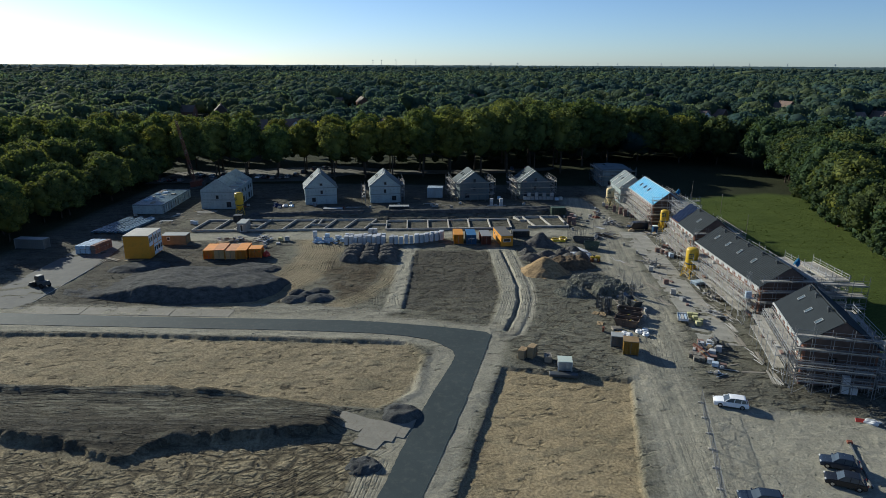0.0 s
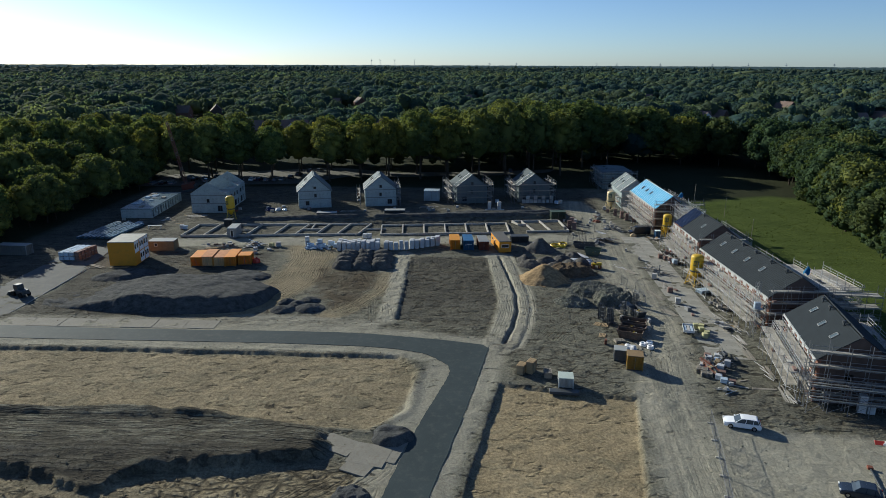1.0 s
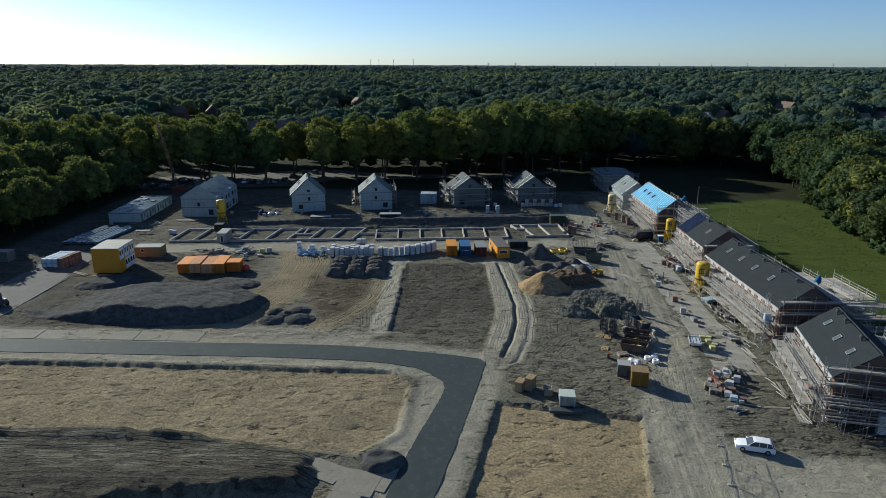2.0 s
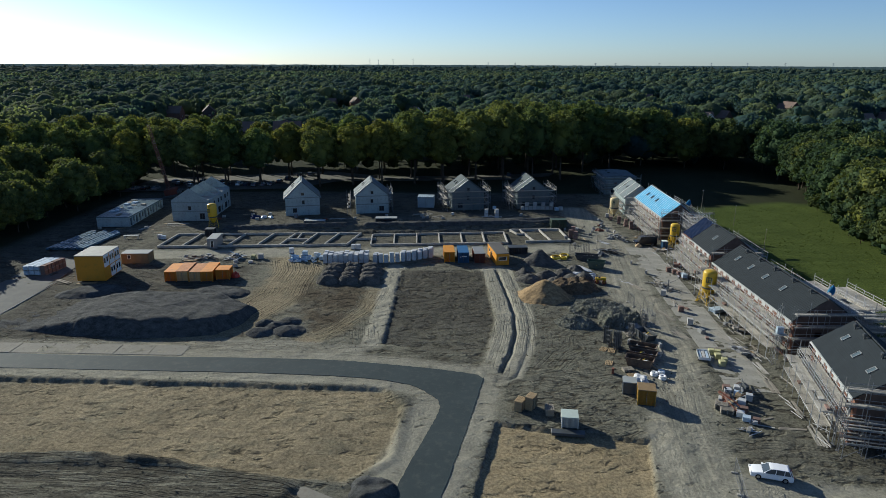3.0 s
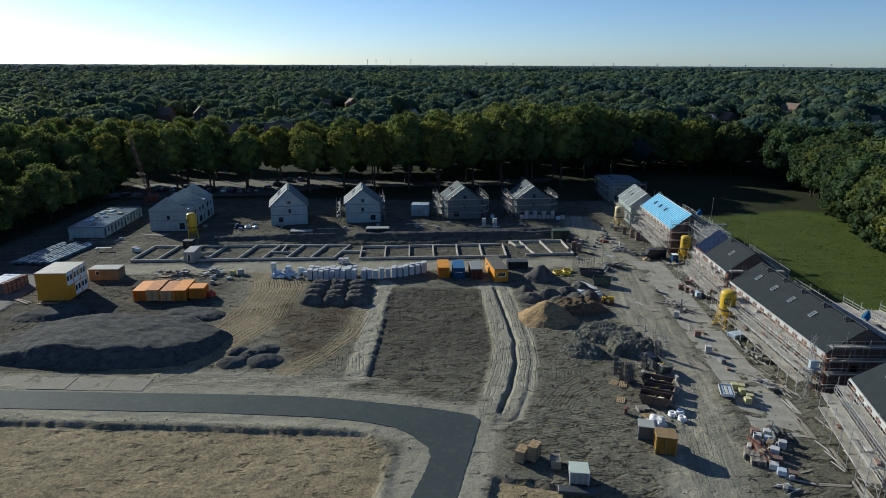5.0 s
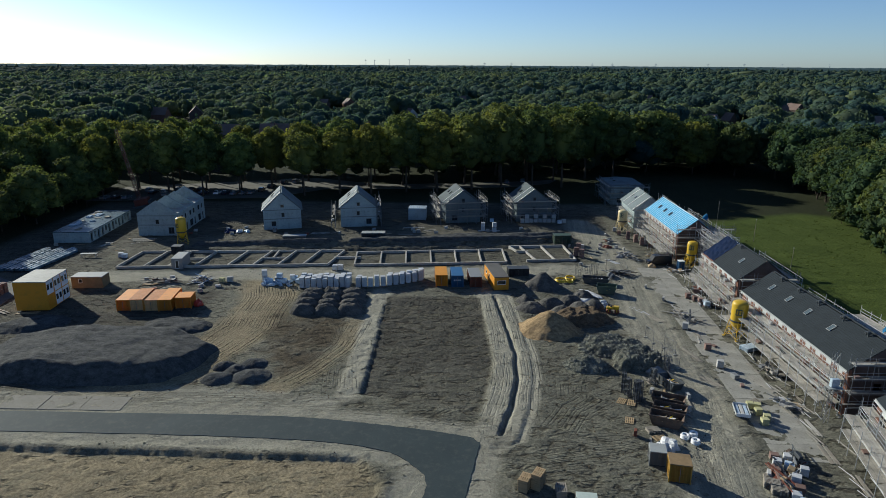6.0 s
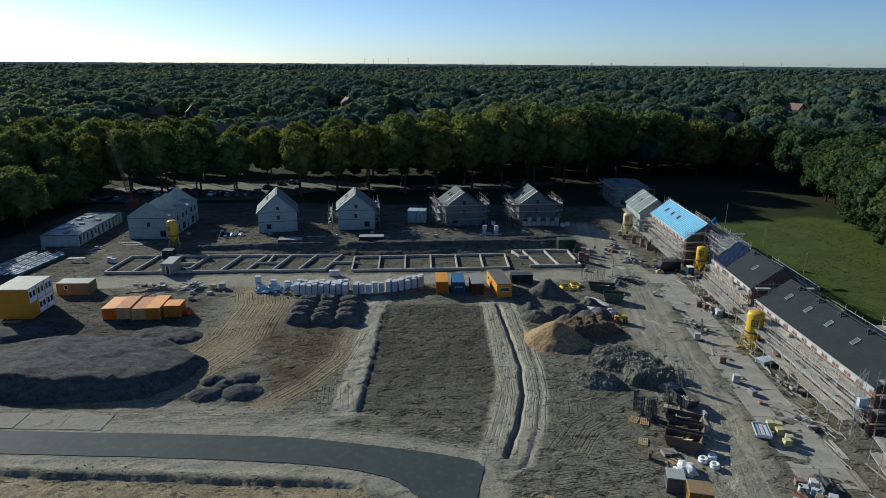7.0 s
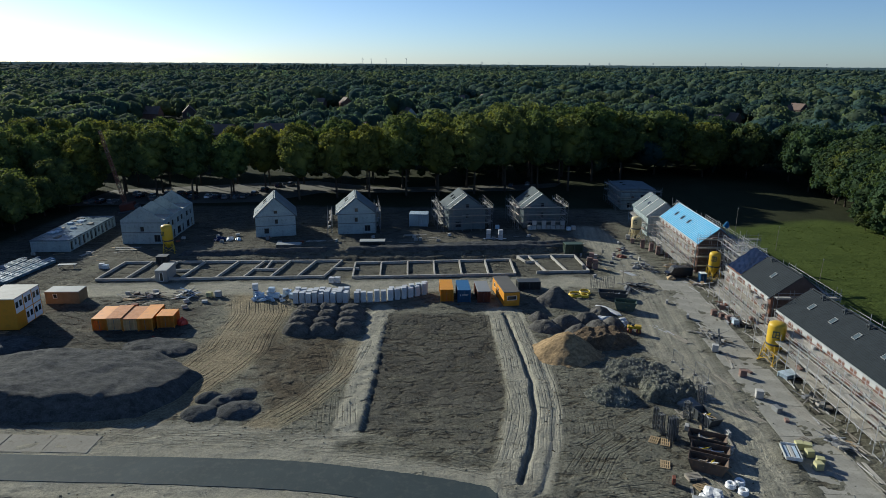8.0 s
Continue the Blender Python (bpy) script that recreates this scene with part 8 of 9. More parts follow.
for k, (x, y, tall) in enumerate([(25.7, 111.3, 3.0), (26.7, 108.6, 3.2), (27.4, 108.9, 3.1), (26.2, 110.2, 2.8), (30.8, 113.6, 2.6), (34.2, 117.8, 2.7)]):
    o = thing("scaffold_frame_stack", on_ground(x, y, 78 + 9 * k), "upright bundle of dull dark grey scaffold frames", "scaffold frames", "upright frame bundles")
    for j in range(6):
        bm = bmesh.new()
        u, lean = 0.05 * math.sin(j * 2.1 + k), 0.16 + 0.05 * math.sin(j * 3.3 + k)
        rod(bm, (u, j * 0.11, 0.02), (u + lean, j * 0.11, tall), 0.045, n=5)
        rod(bm, (u + 0.75, j * 0.11, 0.02), (u + 0.75 + lean, j * 0.11, tall - 0.1), 0.045, n=5)
        for q in (0.12, 0.38, 0.64, 0.93):
            rod(bm, (u + lean * q, j * 0.11, tall * q), (u + 0.75 + lean * q, j * 0.11, tall * q), 0.035, n=5)
        part("frame", bm, DARK_PAINT if j % 3 else STEEL_DULL_SHADED, o)


# ---- vehicles ----
def car(x, y, turn, paint, label, L=4.6, W=1.8, H=1.45, shape="estate"):
    c = thing("car", on_ground(x, y, turn, 0.0), label, "car", "parked cars")
    if shape == "van":
        side = [(-L / 2, 0.35), (L / 2, 0.35), (L / 2, 1.05), (L * 0.36, 1.15), (L * 0.25, H), (-L / 2 + 0.05, H)]
        glass = [(L * 0.10, 1.2), (L * 0.345, 1.2), (L * 0.245, H - 0.15), (L * 0.10, H - 0.15)]
    else:
        side = [(-L / 2 + 0.06, 0.26), (L / 2 - 0.10, 0.24), (L / 2, 0.40), (L / 2 - 0.02, 0.60), (L * 0.455, 0.72), (L * 0.36, 0.82), (L * 0.215, 0.91), (-L * 0.10, 0.95), (-L * 0.455, 0.98), (-L * 0.49, 0.84), (-L / 2, 0.52)]
        back, drop = (-L * 0.462, 0.26) if shape == "estate" else (-L * 0.43, 0.42)
        glass = [(back, 0.95), (L * 0.215, 0.89), (L * 0.13, 1.14), (L * 0.055, H - 0.09), (-L * 0.02, H - 0.045), (-L * 0.16, H - 0.03), (back + drop + 0.18, H - 0.05), (back + drop, H - 0.12)]

    def prism(pts, w0, w1):
        bm = bmesh.new()
        zs2 = [p[1] for p in pts]
        lo, hi = min(zs2), max(zs2)
        half = lambda z: (w0 + (w1 - w0) * (z - lo) / (hi - lo)) / 2
        a = [bm.verts.new((u, -half(z), z)) for u, z in pts]
        b = [bm.verts.new((u, half(z), z)) for u, z in pts]
        bm.faces.new(a)
        bm.faces.new(b[::-1])
        for k in range(len(pts)):
            j = (k + 1) % len(pts)
            bm.faces.new((a[j], a[k], b[k], b[j]))
        bmesh.ops.recalc_face_normals(bm, faces=bm.faces[:])
        return bm

    bm = prism(side, W, W * 0.95)
    part("body", bevelled(bm, 0.06, 3), paint, c)
    if shape == "van":
        part("windscreen", prism(glass, W * 0.965, W * 0.955), CAR_GLASS, c)
    else:
        part("glasshouse", prism(glass, W * 0.93, W * 0.78), CAR_GLASS, c)
        rf = [(u, z - 0.01) for u, z in glass[7:2:-1]] + [(u, z + 0.035) for u, z in glass[3:]]
        part("roof", bevelled(prism(rf, W * 0.815, W * 0.74), 0.012), paint, c)
        for sx in (-1, 1):
            for u0, u1 in ((0.20, 0.05), (-0.07, -0.09), (-0.27, -0.28), (back / L + 0.03, (back + drop) / L + 0.02)):
                bm = bmesh.new()
                rod(bm, (L * u0, sx * W * 0.462, 0.92), (L * u1, sx * W * 0.393, H - 0.07), 0.042, n=5)
                part("pillar", bm, paint, c)
    for u in (L * 0.31, -L * 0.31):
        for sx in (-1, 1):
            w = new("wheel")
            w.parent = c
            w.matrix_basis = pose(u, sx * (W / 2 - 0.10), 0.32, 90, 0, 0)
            bm = bmesh.new()
            lathe(bm, [(0.19, -0.11), (0.30, -0.11), (0.33, -0.07), (0.33, 0.07), (0.30, 0.11), (0.19, 0.11)], 16)
            part("tyre", bm, TYRE, w)
            bm = bmesh.new()
            lathe(bm, [(0.05, -0.118), (0.185, -0.112), (0.185, 0.112), (0.05, 0.118)], 12)
            part("rim", bm, CHROME, w)
    for sx in (-1, 1):
        part("headlight", block(L / 2 - 0.14, L / 2 + 0.01, sx * W * 0.36 - 0.16, sx * W * 0.36 + 0.16, 0.62, 0.74, 0.02), FRAME_WHITE, c)
        part("tail_light", block(-L / 2 - 0.01, -L / 2 + 0.06, sx * W * 0.38 - 0.1, sx * W * 0.38 + 0.1, 0.75, 0.92, 0.015), RED_PLASTIC, c)
        part("door_mirror", block(L * 0.16, L * 0.20, sx * (W / 2 + 0.06) - 0.09, sx * (W / 2 + 0.06) + 0.09, 0.92, 1.05, 0.02), paint, c)
    return c


car(35.8, 75.6, 163, CAR_WHITE, "white estate car parked on sandy ground", 4.45, 1.8, 1.47)
car(42.6, 61.8, 156, CAR_DARK, "dark blue car with pale windscreen, parked in a row", 4.1, 1.78, 1.55, "hatch")
car(41.4, 58.6, 156, CAR_BLACK, "black car parked beside a dark blue one", 4.1, 1.78, 1.5, "hatch")
car(30.6, 55.2, 168, CAR_DARK, "dark blue car parked by the fence", 4.6, 1.8, 1.5)
car(49.6, 172.3, 184, CAR_BLACK, "black delivery van parked in front of scaffold", 5.6, 2.0, 2.3, "van")
cp = random.Random(9)
for x, y in [(-80.3, 252.1), (-77.2, 251.4), (-74.1, 250.6), (-71.2, 251.6), (-68.6, 252.6), (-66.4, 257.4), (-64.7, 264.6), (-114.9, 242.0), (-111.5, 242.4), (-107.8, 242.2), (-102.8, 251.3), (-99.0, 252.2), (-95.4, 256.4), (-91.4, 256.8), (-87.8, 256.6), (-105.8, 255.6), (-62.0, 273.0), (-58.0, 275.0), (-97.0, 248.0), (-85.0, 250.6), (23.5, 276.0), (30.0, 279.0)]:
    car(x, y, 84 + cp.uniform(-6, 6), cp.choice([CAR_DARK, CAR_GREY, CAR_WHITE, CAR_BLACK, CAR_GREY]), "car in a row on the car park behind the houses", 4.4, 1.75, 1.48, cp.choice(["estate", "hatch"]))


def flatbed(x, y, turn):
    t = thing("flatbed_trailer", on_ground(x, y, turn) @ Matrix.Diagonal((0.72, 0.86, 0.9, 1)), "low flatbed trailer with pale frame and long wrapped packs", "trailer")
    part("chassis", block(-2.3, 2.3, -0.45, 0.45, 0.42, 0.62), DARK_PAINT, t)
    part("bed", block(-2.1, 2.1, -0.98, 0.98, 0.65, 0.77, 0.01), DARK_PAINT, t)
    for sx in (-1, 1):
        part("side_board", block(-2.1, 2.1, sx * 1.02 - 0.035, sx * 1.02 + 0.035, 0.66, 1.08), ROOF_GREY, t)
    for u in (-2.14, 2.14):
        part("end_board", block(u - 0.035, u + 0.035, -0.98, 0.98, 0.66, 1.15), WHITE_PAINT, t)
    for k, (v0, v1, h, m) in enumerate(((-0.8, -0.35, 0.20, FOIL_BLUE), (-0.2, 0.25, 0.24, BLOCK_GREY), (0.4, 0.85, 0.18, FOIL_BLUE))):
        part("load", block(-1.8, 1.7, v0, v1, 0.775, 0.775 + h, 0.02), m, t)
    for u in (0.55, -0.55):
        for sx in (-1, 1):
            w = new("wheel")
            w.parent = t
            w.matrix_basis = pose(u, sx * 0.85, 0.33, 90, 0, 0)
            bm = bmesh.new()
            lathe(bm, [(0.18, -0.12), (0.33, -0.1), (0.33, 0.1), (0.18, 0.12)], 14)
            part("tyre", bm, TYRE, w)
            bm = bmesh.new()
            lathe(bm, [(0.05, -0.13), (0.17, -0.125), (0.17, 0.125), (0.05, 0.13)], 10)
            part("rim", bm, CHROME, w)


flatbed(39.5, 105.6, 76)


def loader(x, y, turn):
    m = thing("wheel_loader", on_ground(x, y, turn), "dark compact wheel loader parked on the sandy road edge", "wheel loader")
    part("engine_body", block(-1.9, 0.2, -0.75, 0.75, 0.6, 1.5, 0.12), DARK_PAINT, m)
    part("cab", block(-0.4, 0.9, -0.65, 0.65, 1.0, 2.5, 0.1), DARK_PAINT, m)
    part("cab_glass", block(-0.3, 0.93, -0.67, 0.67, 1.6, 2.3), GLASS, m)
    part("front_frame", block(0.2, 1.6, -0.5, 0.5, 0.5, 1.1, 0.08), DARK_PAINT, m)
    for sx in (-1, 1):
        bm = bmesh.new()
        rod(bm, (0.7, sx * 0.4, 1.2), (2.3, sx * 0.4, 0.55), 0.09)
        part("arm", bm, YELLOW, m)
    bm = bmesh.new()
    hexa(bm, [(2.2, -1.0, 0.05), (3.0, -1.0, 0.05), (3.0, 1.0, 0.05), (2.2, 1.0, 0.05), (2.1, -1.0, 0.85), (2.4, -1.0, 0.85), (2.4, 1.0, 0.85), (2.1, 1.0, 0.85)])
    part("bucket", bm, DARK_PAINT, m)
    for u in (-1.2, 1.1):
        for sx in (-1, 1):
            w = new("wheel")
            w.parent = m
            w.matrix_basis = pose(u, sx * 0.8, 0.55, 90, 0, 0)
            bm = bmesh.new()
            lathe(bm, [(0.28, -0.2), (0.5, -0.2), (0.56, -0.12), (0.56, 0.12), (0.5, 0.2), (0.28, 0.2)], 16)
            part("tyre", bm, TYRE, w)
            bm = bmesh.new()
            lathe(bm, [(0.06, -0.19), (0.27, -0.18), (0.27, 0.18), (0.06, 0.19)], 12)
            part("rim", bm, YELLOW, w)


loader(-87.2, 121.0, 155)


def roller(x, y, turn):
    """A small ride-on road roller."""
    m = thing("road_roller", on_ground(x, y, turn), "small yellow road roller with rusty drums", "road roller")
    for u in (-0.75, 0.75):
        bm = bmesh.new()
        rod(bm, (u, -0.55, 0.42), (u, 0.55, 0.42), 0.42, n=16)
        part("drum", bm, RUST_RED, m)
        for sy in (-0.62, 0.58):
            part("fork", block(u - 0.08, u + 0.08, sy, sy + 0.04, 0.4, 0.98), SILO_YELLOW, m)
    part("body", block(-1.15, 0.1, -0.5, 0.5, 0.9, 1.25, 0.06), SILO_YELLOW, m)
    part("engine_hood", block(0.1, 1.15, -0.5, 0.5, 0.9, 1.45, 0.1), SILO_YELLOW, m)
    part("seat", block(-0.5, -0.1, -0.25, 0.25, 1.26, 1.6, 0.06), DARK_PAINT, m)
    bm = bmesh.new()
    rod(bm, (-0.85, -0.45, 1.2), (-0.85, -0.45, 2.1), 0.03)
    rod(bm, (-0.85, 0.45, 1.2), (-0.85, 0.45, 2.1), 0.03)
    rod(bm, (-0.85, -0.45, 2.1), (-0.85, 0.45, 2.1), 0.03)
    part("roll_bar", bm, DARK_PAINT, m)


roller(31.4, 141.8, -15)


# ---- drill mast, poles, hoses, drums and other small things ----
mast = thing("crane_boom", pose(-96.5, 229.0, 0.0, 4, -10, 8), "dark red lattice boom leaning over the low shell", "crane boom")
for k, (sx, sy) in enumerate(((-0.45, -0.45), (0.45, -0.45), (0.45, 0.45), (-0.45, 0.45))):
    bm = bmesh.new()
    rod(bm, (sx, sy, 2.0), (sx * 0.7, sy * 0.7, 25.0), 0.07, n=5)
    part("chord", bm, MAST_RED, mast)
for k in range(17):
    z = 2.6 + 1.35 * k
    f = 1 - 0.3 * (z - 2) / 23
    bm = bmesh.new()
    c = [(-0.45 * f, -0.45 * f), (0.45 * f, -0.45 * f), (0.45 * f, 0.45 * f), (-0.45 * f, 0.45 * f)]
    for i in range(4):
        j = (i + 1) % 4
        rod(bm, (*c[i], z), (*c[j], z), 0.045, n=5)
        rod(bm, (*c[i], z), (*c[j], z + 1.3), 0.035, n=5)
    part("lacing", bm, MAST_RED if k % 4 else TIMBER_GREY, mast)
part("engine_house", block(-1.6, 2.6, -1.5, 1.5, 1.0, 3.0, 0.1), MAST_RED, mast)
part("counterweight", block(2.65, 3.6, -1.5, 1.5, 1.0, 2.2, 0.08), DARK_PAINT, mast)
for sy in (-1.4, 1.4):
    part("crawler", block(-2.6, 2.6, sy - 0.4, sy + 0.4, 0.0, 0.95, 0.2), DARK_PAINT, mast)

for x, y, h in ((35.9, 166.3, 4.2), (80.7, 192.3, 6.0), (78.5, 169.0, 5.0), (63.0, 186.0, 9.0), (76.0, 205.0, 8.0)):
    p = thing("pole", on_ground(x, y, 0), "thin grey pole standing in the ground", "pole", "thin poles")
    bm = bmesh.new()
    rod(bm, (0, 0, -0.3), (0.05, 0, h), 0.07, 0.04, 7)
    part("shaft", bm, TIMBER_GREY, p)
    part("cap", block(-0.06, 0.16, -0.07, 0.07, h, h + 0.12, 0.01), STEEL, p)


def ring_coil(x, y, r, paint, label, tube=0.09, turns=3, lean=0.0):
    o = thing("pipe_coil", on_ground(x, y, 0, 0.05) @ pose(0, 0, 0, lean, 0, 0), label, "pipe coil", "coiled pipes")
    for t in range(turns):
        bm = bmesh.new()
        torus(bm, r * (1 - 0.06 * t), tube, 0.1 + tube * 1.7 * t)
        part("turn", bm, paint, o)


ring_coil(24.8, 159.6, 1.3, YELLOW_HOSE, "bright yellow plastic pipe coil lying on dark ground")
ring_coil(27.0, 161.2, 1.1, YELLOW_HOSE, "bright yellow plastic pipe coil lying on dark ground", lean=6)
ring_coil(26.5, 159.0, 0.8, YELLOW_HOSE, "small yellow pipe coil lying on dark ground")
for x, y in ((30.1, 100.0), (31.3, 100.5), (31.0, 98.9)):
    ring_coil(x, y, 0.42, WHITE_PAINT, "thick white ring of coiled pipe", 0.17, 2)
for k, (x, y) in enumerate([(29.4, 163.9), (31.2, 163.6), (33.0, 164.6)]):
    cg = thing("rebar_cage", on_ground(x, y, 5 * k), "upright cage of reinforcing steel", "rebar cage", "rebar cages")
    for i in range(10):
        a = 2 * math.pi * i / 10
        bm = bmesh.new()
        rod(bm, (0.75 * math.cos(a), 0.75 * math.sin(a), 0), (0.75 * math.cos(a), 0.75 * math.sin(a), 2.6), 0.025, n=4)
        part("bar", bm, DARK_PAINT, cg)
    for z in (0.3, 1.0, 1.7, 2.4):
        bm = bmesh.new()
        torus(bm, 0.77, 0.02, z, 14, 4)
        part("hoop", bm, DARK_PAINT, cg)


def crumpled(x, y, turn, a, b, h, material, label, category, seed):
    """A rumpled sheet or bag."""
    rg = random.Random(seed)
    bm = bmesh.new()
    bmesh.ops.create_icosphere(bm, subdivisions=3, radius=1.0)
    for v in bm.verts:
        k = 1 + 0.22 * math.sin(v.co.x * 5 + seed) * math.sin(v.co.y * 4.3 + seed * 2) + rg.uniform(-0.06, 0.06)
        v.co = Vector((v.co.x * a * k, v.co.y * b * k, max(-0.05, v.co.z) * h * k))
    o = part(category.replace(" ", "_"), bm, material, at=on_ground(x, y, turn, 0.02))
    return tagged(o, label, category, "rumpled sheets and bags")


for k, (x, y, a, b, h, m, lab) in enumerate([(27.8, 147.8, 1.6, 1.0, 0.5, FOIL, "crumpled white foil on dark gravel"), (29.4, 144.2, 1.8, 0.9, 0.5, FOIL_BLUE, "crumpled bluish foil beside gravel loads"), (30.6, 146.4, 1.2, 1.0, 0.7, FOIL, "white foil heap beside gravel loads"),
                                       (27.6, 98.2, 1.4, 1.1, 0.8, FOIL, "white crumpled foil bag behind the tool boxes"), (26.4, 97.6, 0.8, 0.7, 0.7, FOIL, "white bulk bag behind the tool boxes"), (32.0, 117.6, 1.3, 1.0, 0.9, GREY_PAINT, "grey tarpaulin bundle beside skips"),
                                       (-58.8, 199.0, 1.6, 0.9, 0.9, BLUE_DARK, "blue and white tarpaulin bundle"), (-56.4, 199.3, 1.4, 0.8, 0.7, FOIL, "white tarpaulin bundle on dark ground"), (-54.2, 199.4, 1.2, 0.7, 0.6, FOIL_BLUE, "pale tarpaulin bundle on dark ground"),
                                       (52.4, 71.4, 1.1, 0.6, 0.5, FOIL, "white rubbish bag by the yard's edge"), (-46.9, 144.0, 0.9, 0.7, 1.1, RED_PLASTIC, "pink-red covered bundle beside an orange container"), (53.6, 71.0, 0.8, 0.6, 0.4, DARK_PAINT, "dark rubbish bag by the yard's edge"),
                                       (36.2, 163.0, 1.8, 0.8, 0.8, DARK_PAINT, "dark machine part under cover"), (29.6, 152.0, 3.2, 0.9, 0.22, FOIL, "long white sheet lying on dark ground"), (40.9, 186.0, 1.2, 0.8, 0.7, RUST_RED, "red-brown covered bundle on the street"), (42.6, 178.0, 1.5, 0.9, 0.7, GREY_PAINT, "grey covered bundle on the street"), (51.4, 189.8, 1.2, 0.8, 1.4, FOIL, "white bulk bag under the scaffold"), (47.5, 170.6, 1.1, 0.8, 0.7, TIMBER, "tan sand bag heap by the van")]):
    crumpled(x, y, 37 * k, a, b, h, m, lab, "tarpaulin", k + 1)
o = thing("barrier", on_ground(46.6, 66.4, -107), "low dark timber barrier with a rusty end board", "barrier")
part("rail", block(0, 9.0, -0.07, 0.07, 0.1, 0.32, 0.02), DARK_PAINT, o)
part("end_board", block(-0.6, -0.05, -0.3, 0.3, 0.1, 0.4, 0.03), RUST_RED, o, "rusty board")
for k in range(4):
    part("block", block(0.5 + 2.5 * k, 0.9 + 2.5 * k, -0.3, 0.3, 0, 0.098), CONCRETE, o)
o = part("road_sign", block(-0.55, 0.55, -0.03, 0.03, 0, 0.6, 0.02), RED_PLASTIC, at=on_ground(51.0, 71.6, -15, 0.1) @ pose(0, 0, 0, -60, 0, 0))
tagged(o, "red plastic board lying by the yard's edge", "board")
lift = thing("goods_lift", on_ground(49.6, 104.0, 0), "thin lattice goods lift against the scaffold", "goods lift")
for k in range(8):
    bm = bmesh.new()
    z = 1.25 * k
    for sx, sy in ((-0.3, -0.3), (0.3, -0.3), (0.3, 0.3), (-0.3, 0.3)):
        rod(bm, (sx, sy, z), (sx, sy, z + 1.25), 0.035, n=5)
    rod(bm, (-0.3, -0.3, z), (0.3, -0.3, z + 1.25), 0.025, n=4)
    rod(bm, (-0.3, 0.3, z), (0.3, 0.3, z + 1.25), 0.025, n=4)
    part("mast_section", bm, GREY_PAINT, lift)
part("platform", block(-0.9, 0.9, -1.3, -0.35, 5.4, 5.5), ROOF_GREY, lift)
part("cage", block(-0.5, 0.5, -0.9, -0.36, 5.505, 6.6, 0.03), FOIL_BLUE, lift)
bt = thing("work_table", on_ground(-84.6, 175.2, 6), "steel trestle table on the sandy yard", "work table")
part("top", block(-1.9, 1.9, -0.5, 0.5, 0.85, 0.84), ROOF_GREY, bt)
for sx in (-1.6, 1.6):
    for sy in (-0.4, 0.4):
        part("leg", block(sx - 0.05, sx + 0.05, sy - 0.05, sy + 0.05, 0, 0.85), STEEL, bt)


# ---- car park, road and far houses ----
cpk = slab_of("car_park", [(-120.0, 238.0), (-60.0, 246.0), (-44.0, 262.0), (-20.0, 263.0), (25.0, 268.0), (40.0, 276.0), (44.0, 284.0), (20.0, 278.0), (-24.0, 272.0), (-52.0, 285.0), (-118.0, 264.0)], 0.06, 0.3, LANE)
tagged(cpk, "pale paved car park and lane under the trees", "car park", kind="structure")


def far_house(x, y, turn, w, d, eave, ridge, wall, label):
    h = thing("house", pose(x, y, 0, 0, 0, turn), label, "house", "houses in the wood")
    top = lambda u: eave + (ridge - eave) * (1 - abs(u - w / 2) / (w / 2))
    holes = [(1.2, 2.6, 1.0, 2.3), (w - 2.8, w - 1.4, 1.0, 2.3), (w / 2 - 0.6, w / 2 + 0.6, 3.6, 4.8)]
    for yy, hs in ((0.0, holes), (d - 0.3, [])):
        bm = bmesh.new()
        pierced(bm, w, top, 0.3, hs, cuts=(w / 2,), y0=yy)
        part("gable_wall", bm, wall, h)
    for o in holes:
        window_in(h, *o, pose(0, 0.02, 0), FRAME_WHITE, sill=False)
    for at in (pose(0, 0.3, 0), pose(w - 0.3, 0.3, 0)):
        part("side_wall", block(0, 0.3, 0, d - 0.6, 0, eave), wall, h, at=at)
    slope = math.hypot(w / 2, ridge - eave)
    ang = math.degrees(math.atan2(ridge - eave, w / 2))
    part("roof_slope", block(-0.4, slope + 0.02, -0.2, d + 0.2, 0.02, 0.2), ROOF_CLAY, h, at=pose(0, 0, eave, 0, -ang, 0))
    part("roof_slope", block(-slope - 0.02, 0.4, -0.2, d + 0.2, 0.02, 0.2), ROOF_CLAY, h, at=pose(w, 0, eave, 0, ang, 0))
    part("chimney", block(w / 2 + 0.2, w / 2 + 0.9, d * 0.6, d * 0.6 + 0.7, ridge - 0.8, ridge + 1.0), BRICK_DARK, h)


fh = random.Random(3)
for x, y, tr in HOUSES:
    far_house(x, y, tr, 10, 12 + fh.uniform(0, 6), 6.5, 11.5, fh.choice([BRICK_DARK, BRICK_DARK, BRICK, HOUSE_WHITE]), "brick house with a steep brown roof among trees")


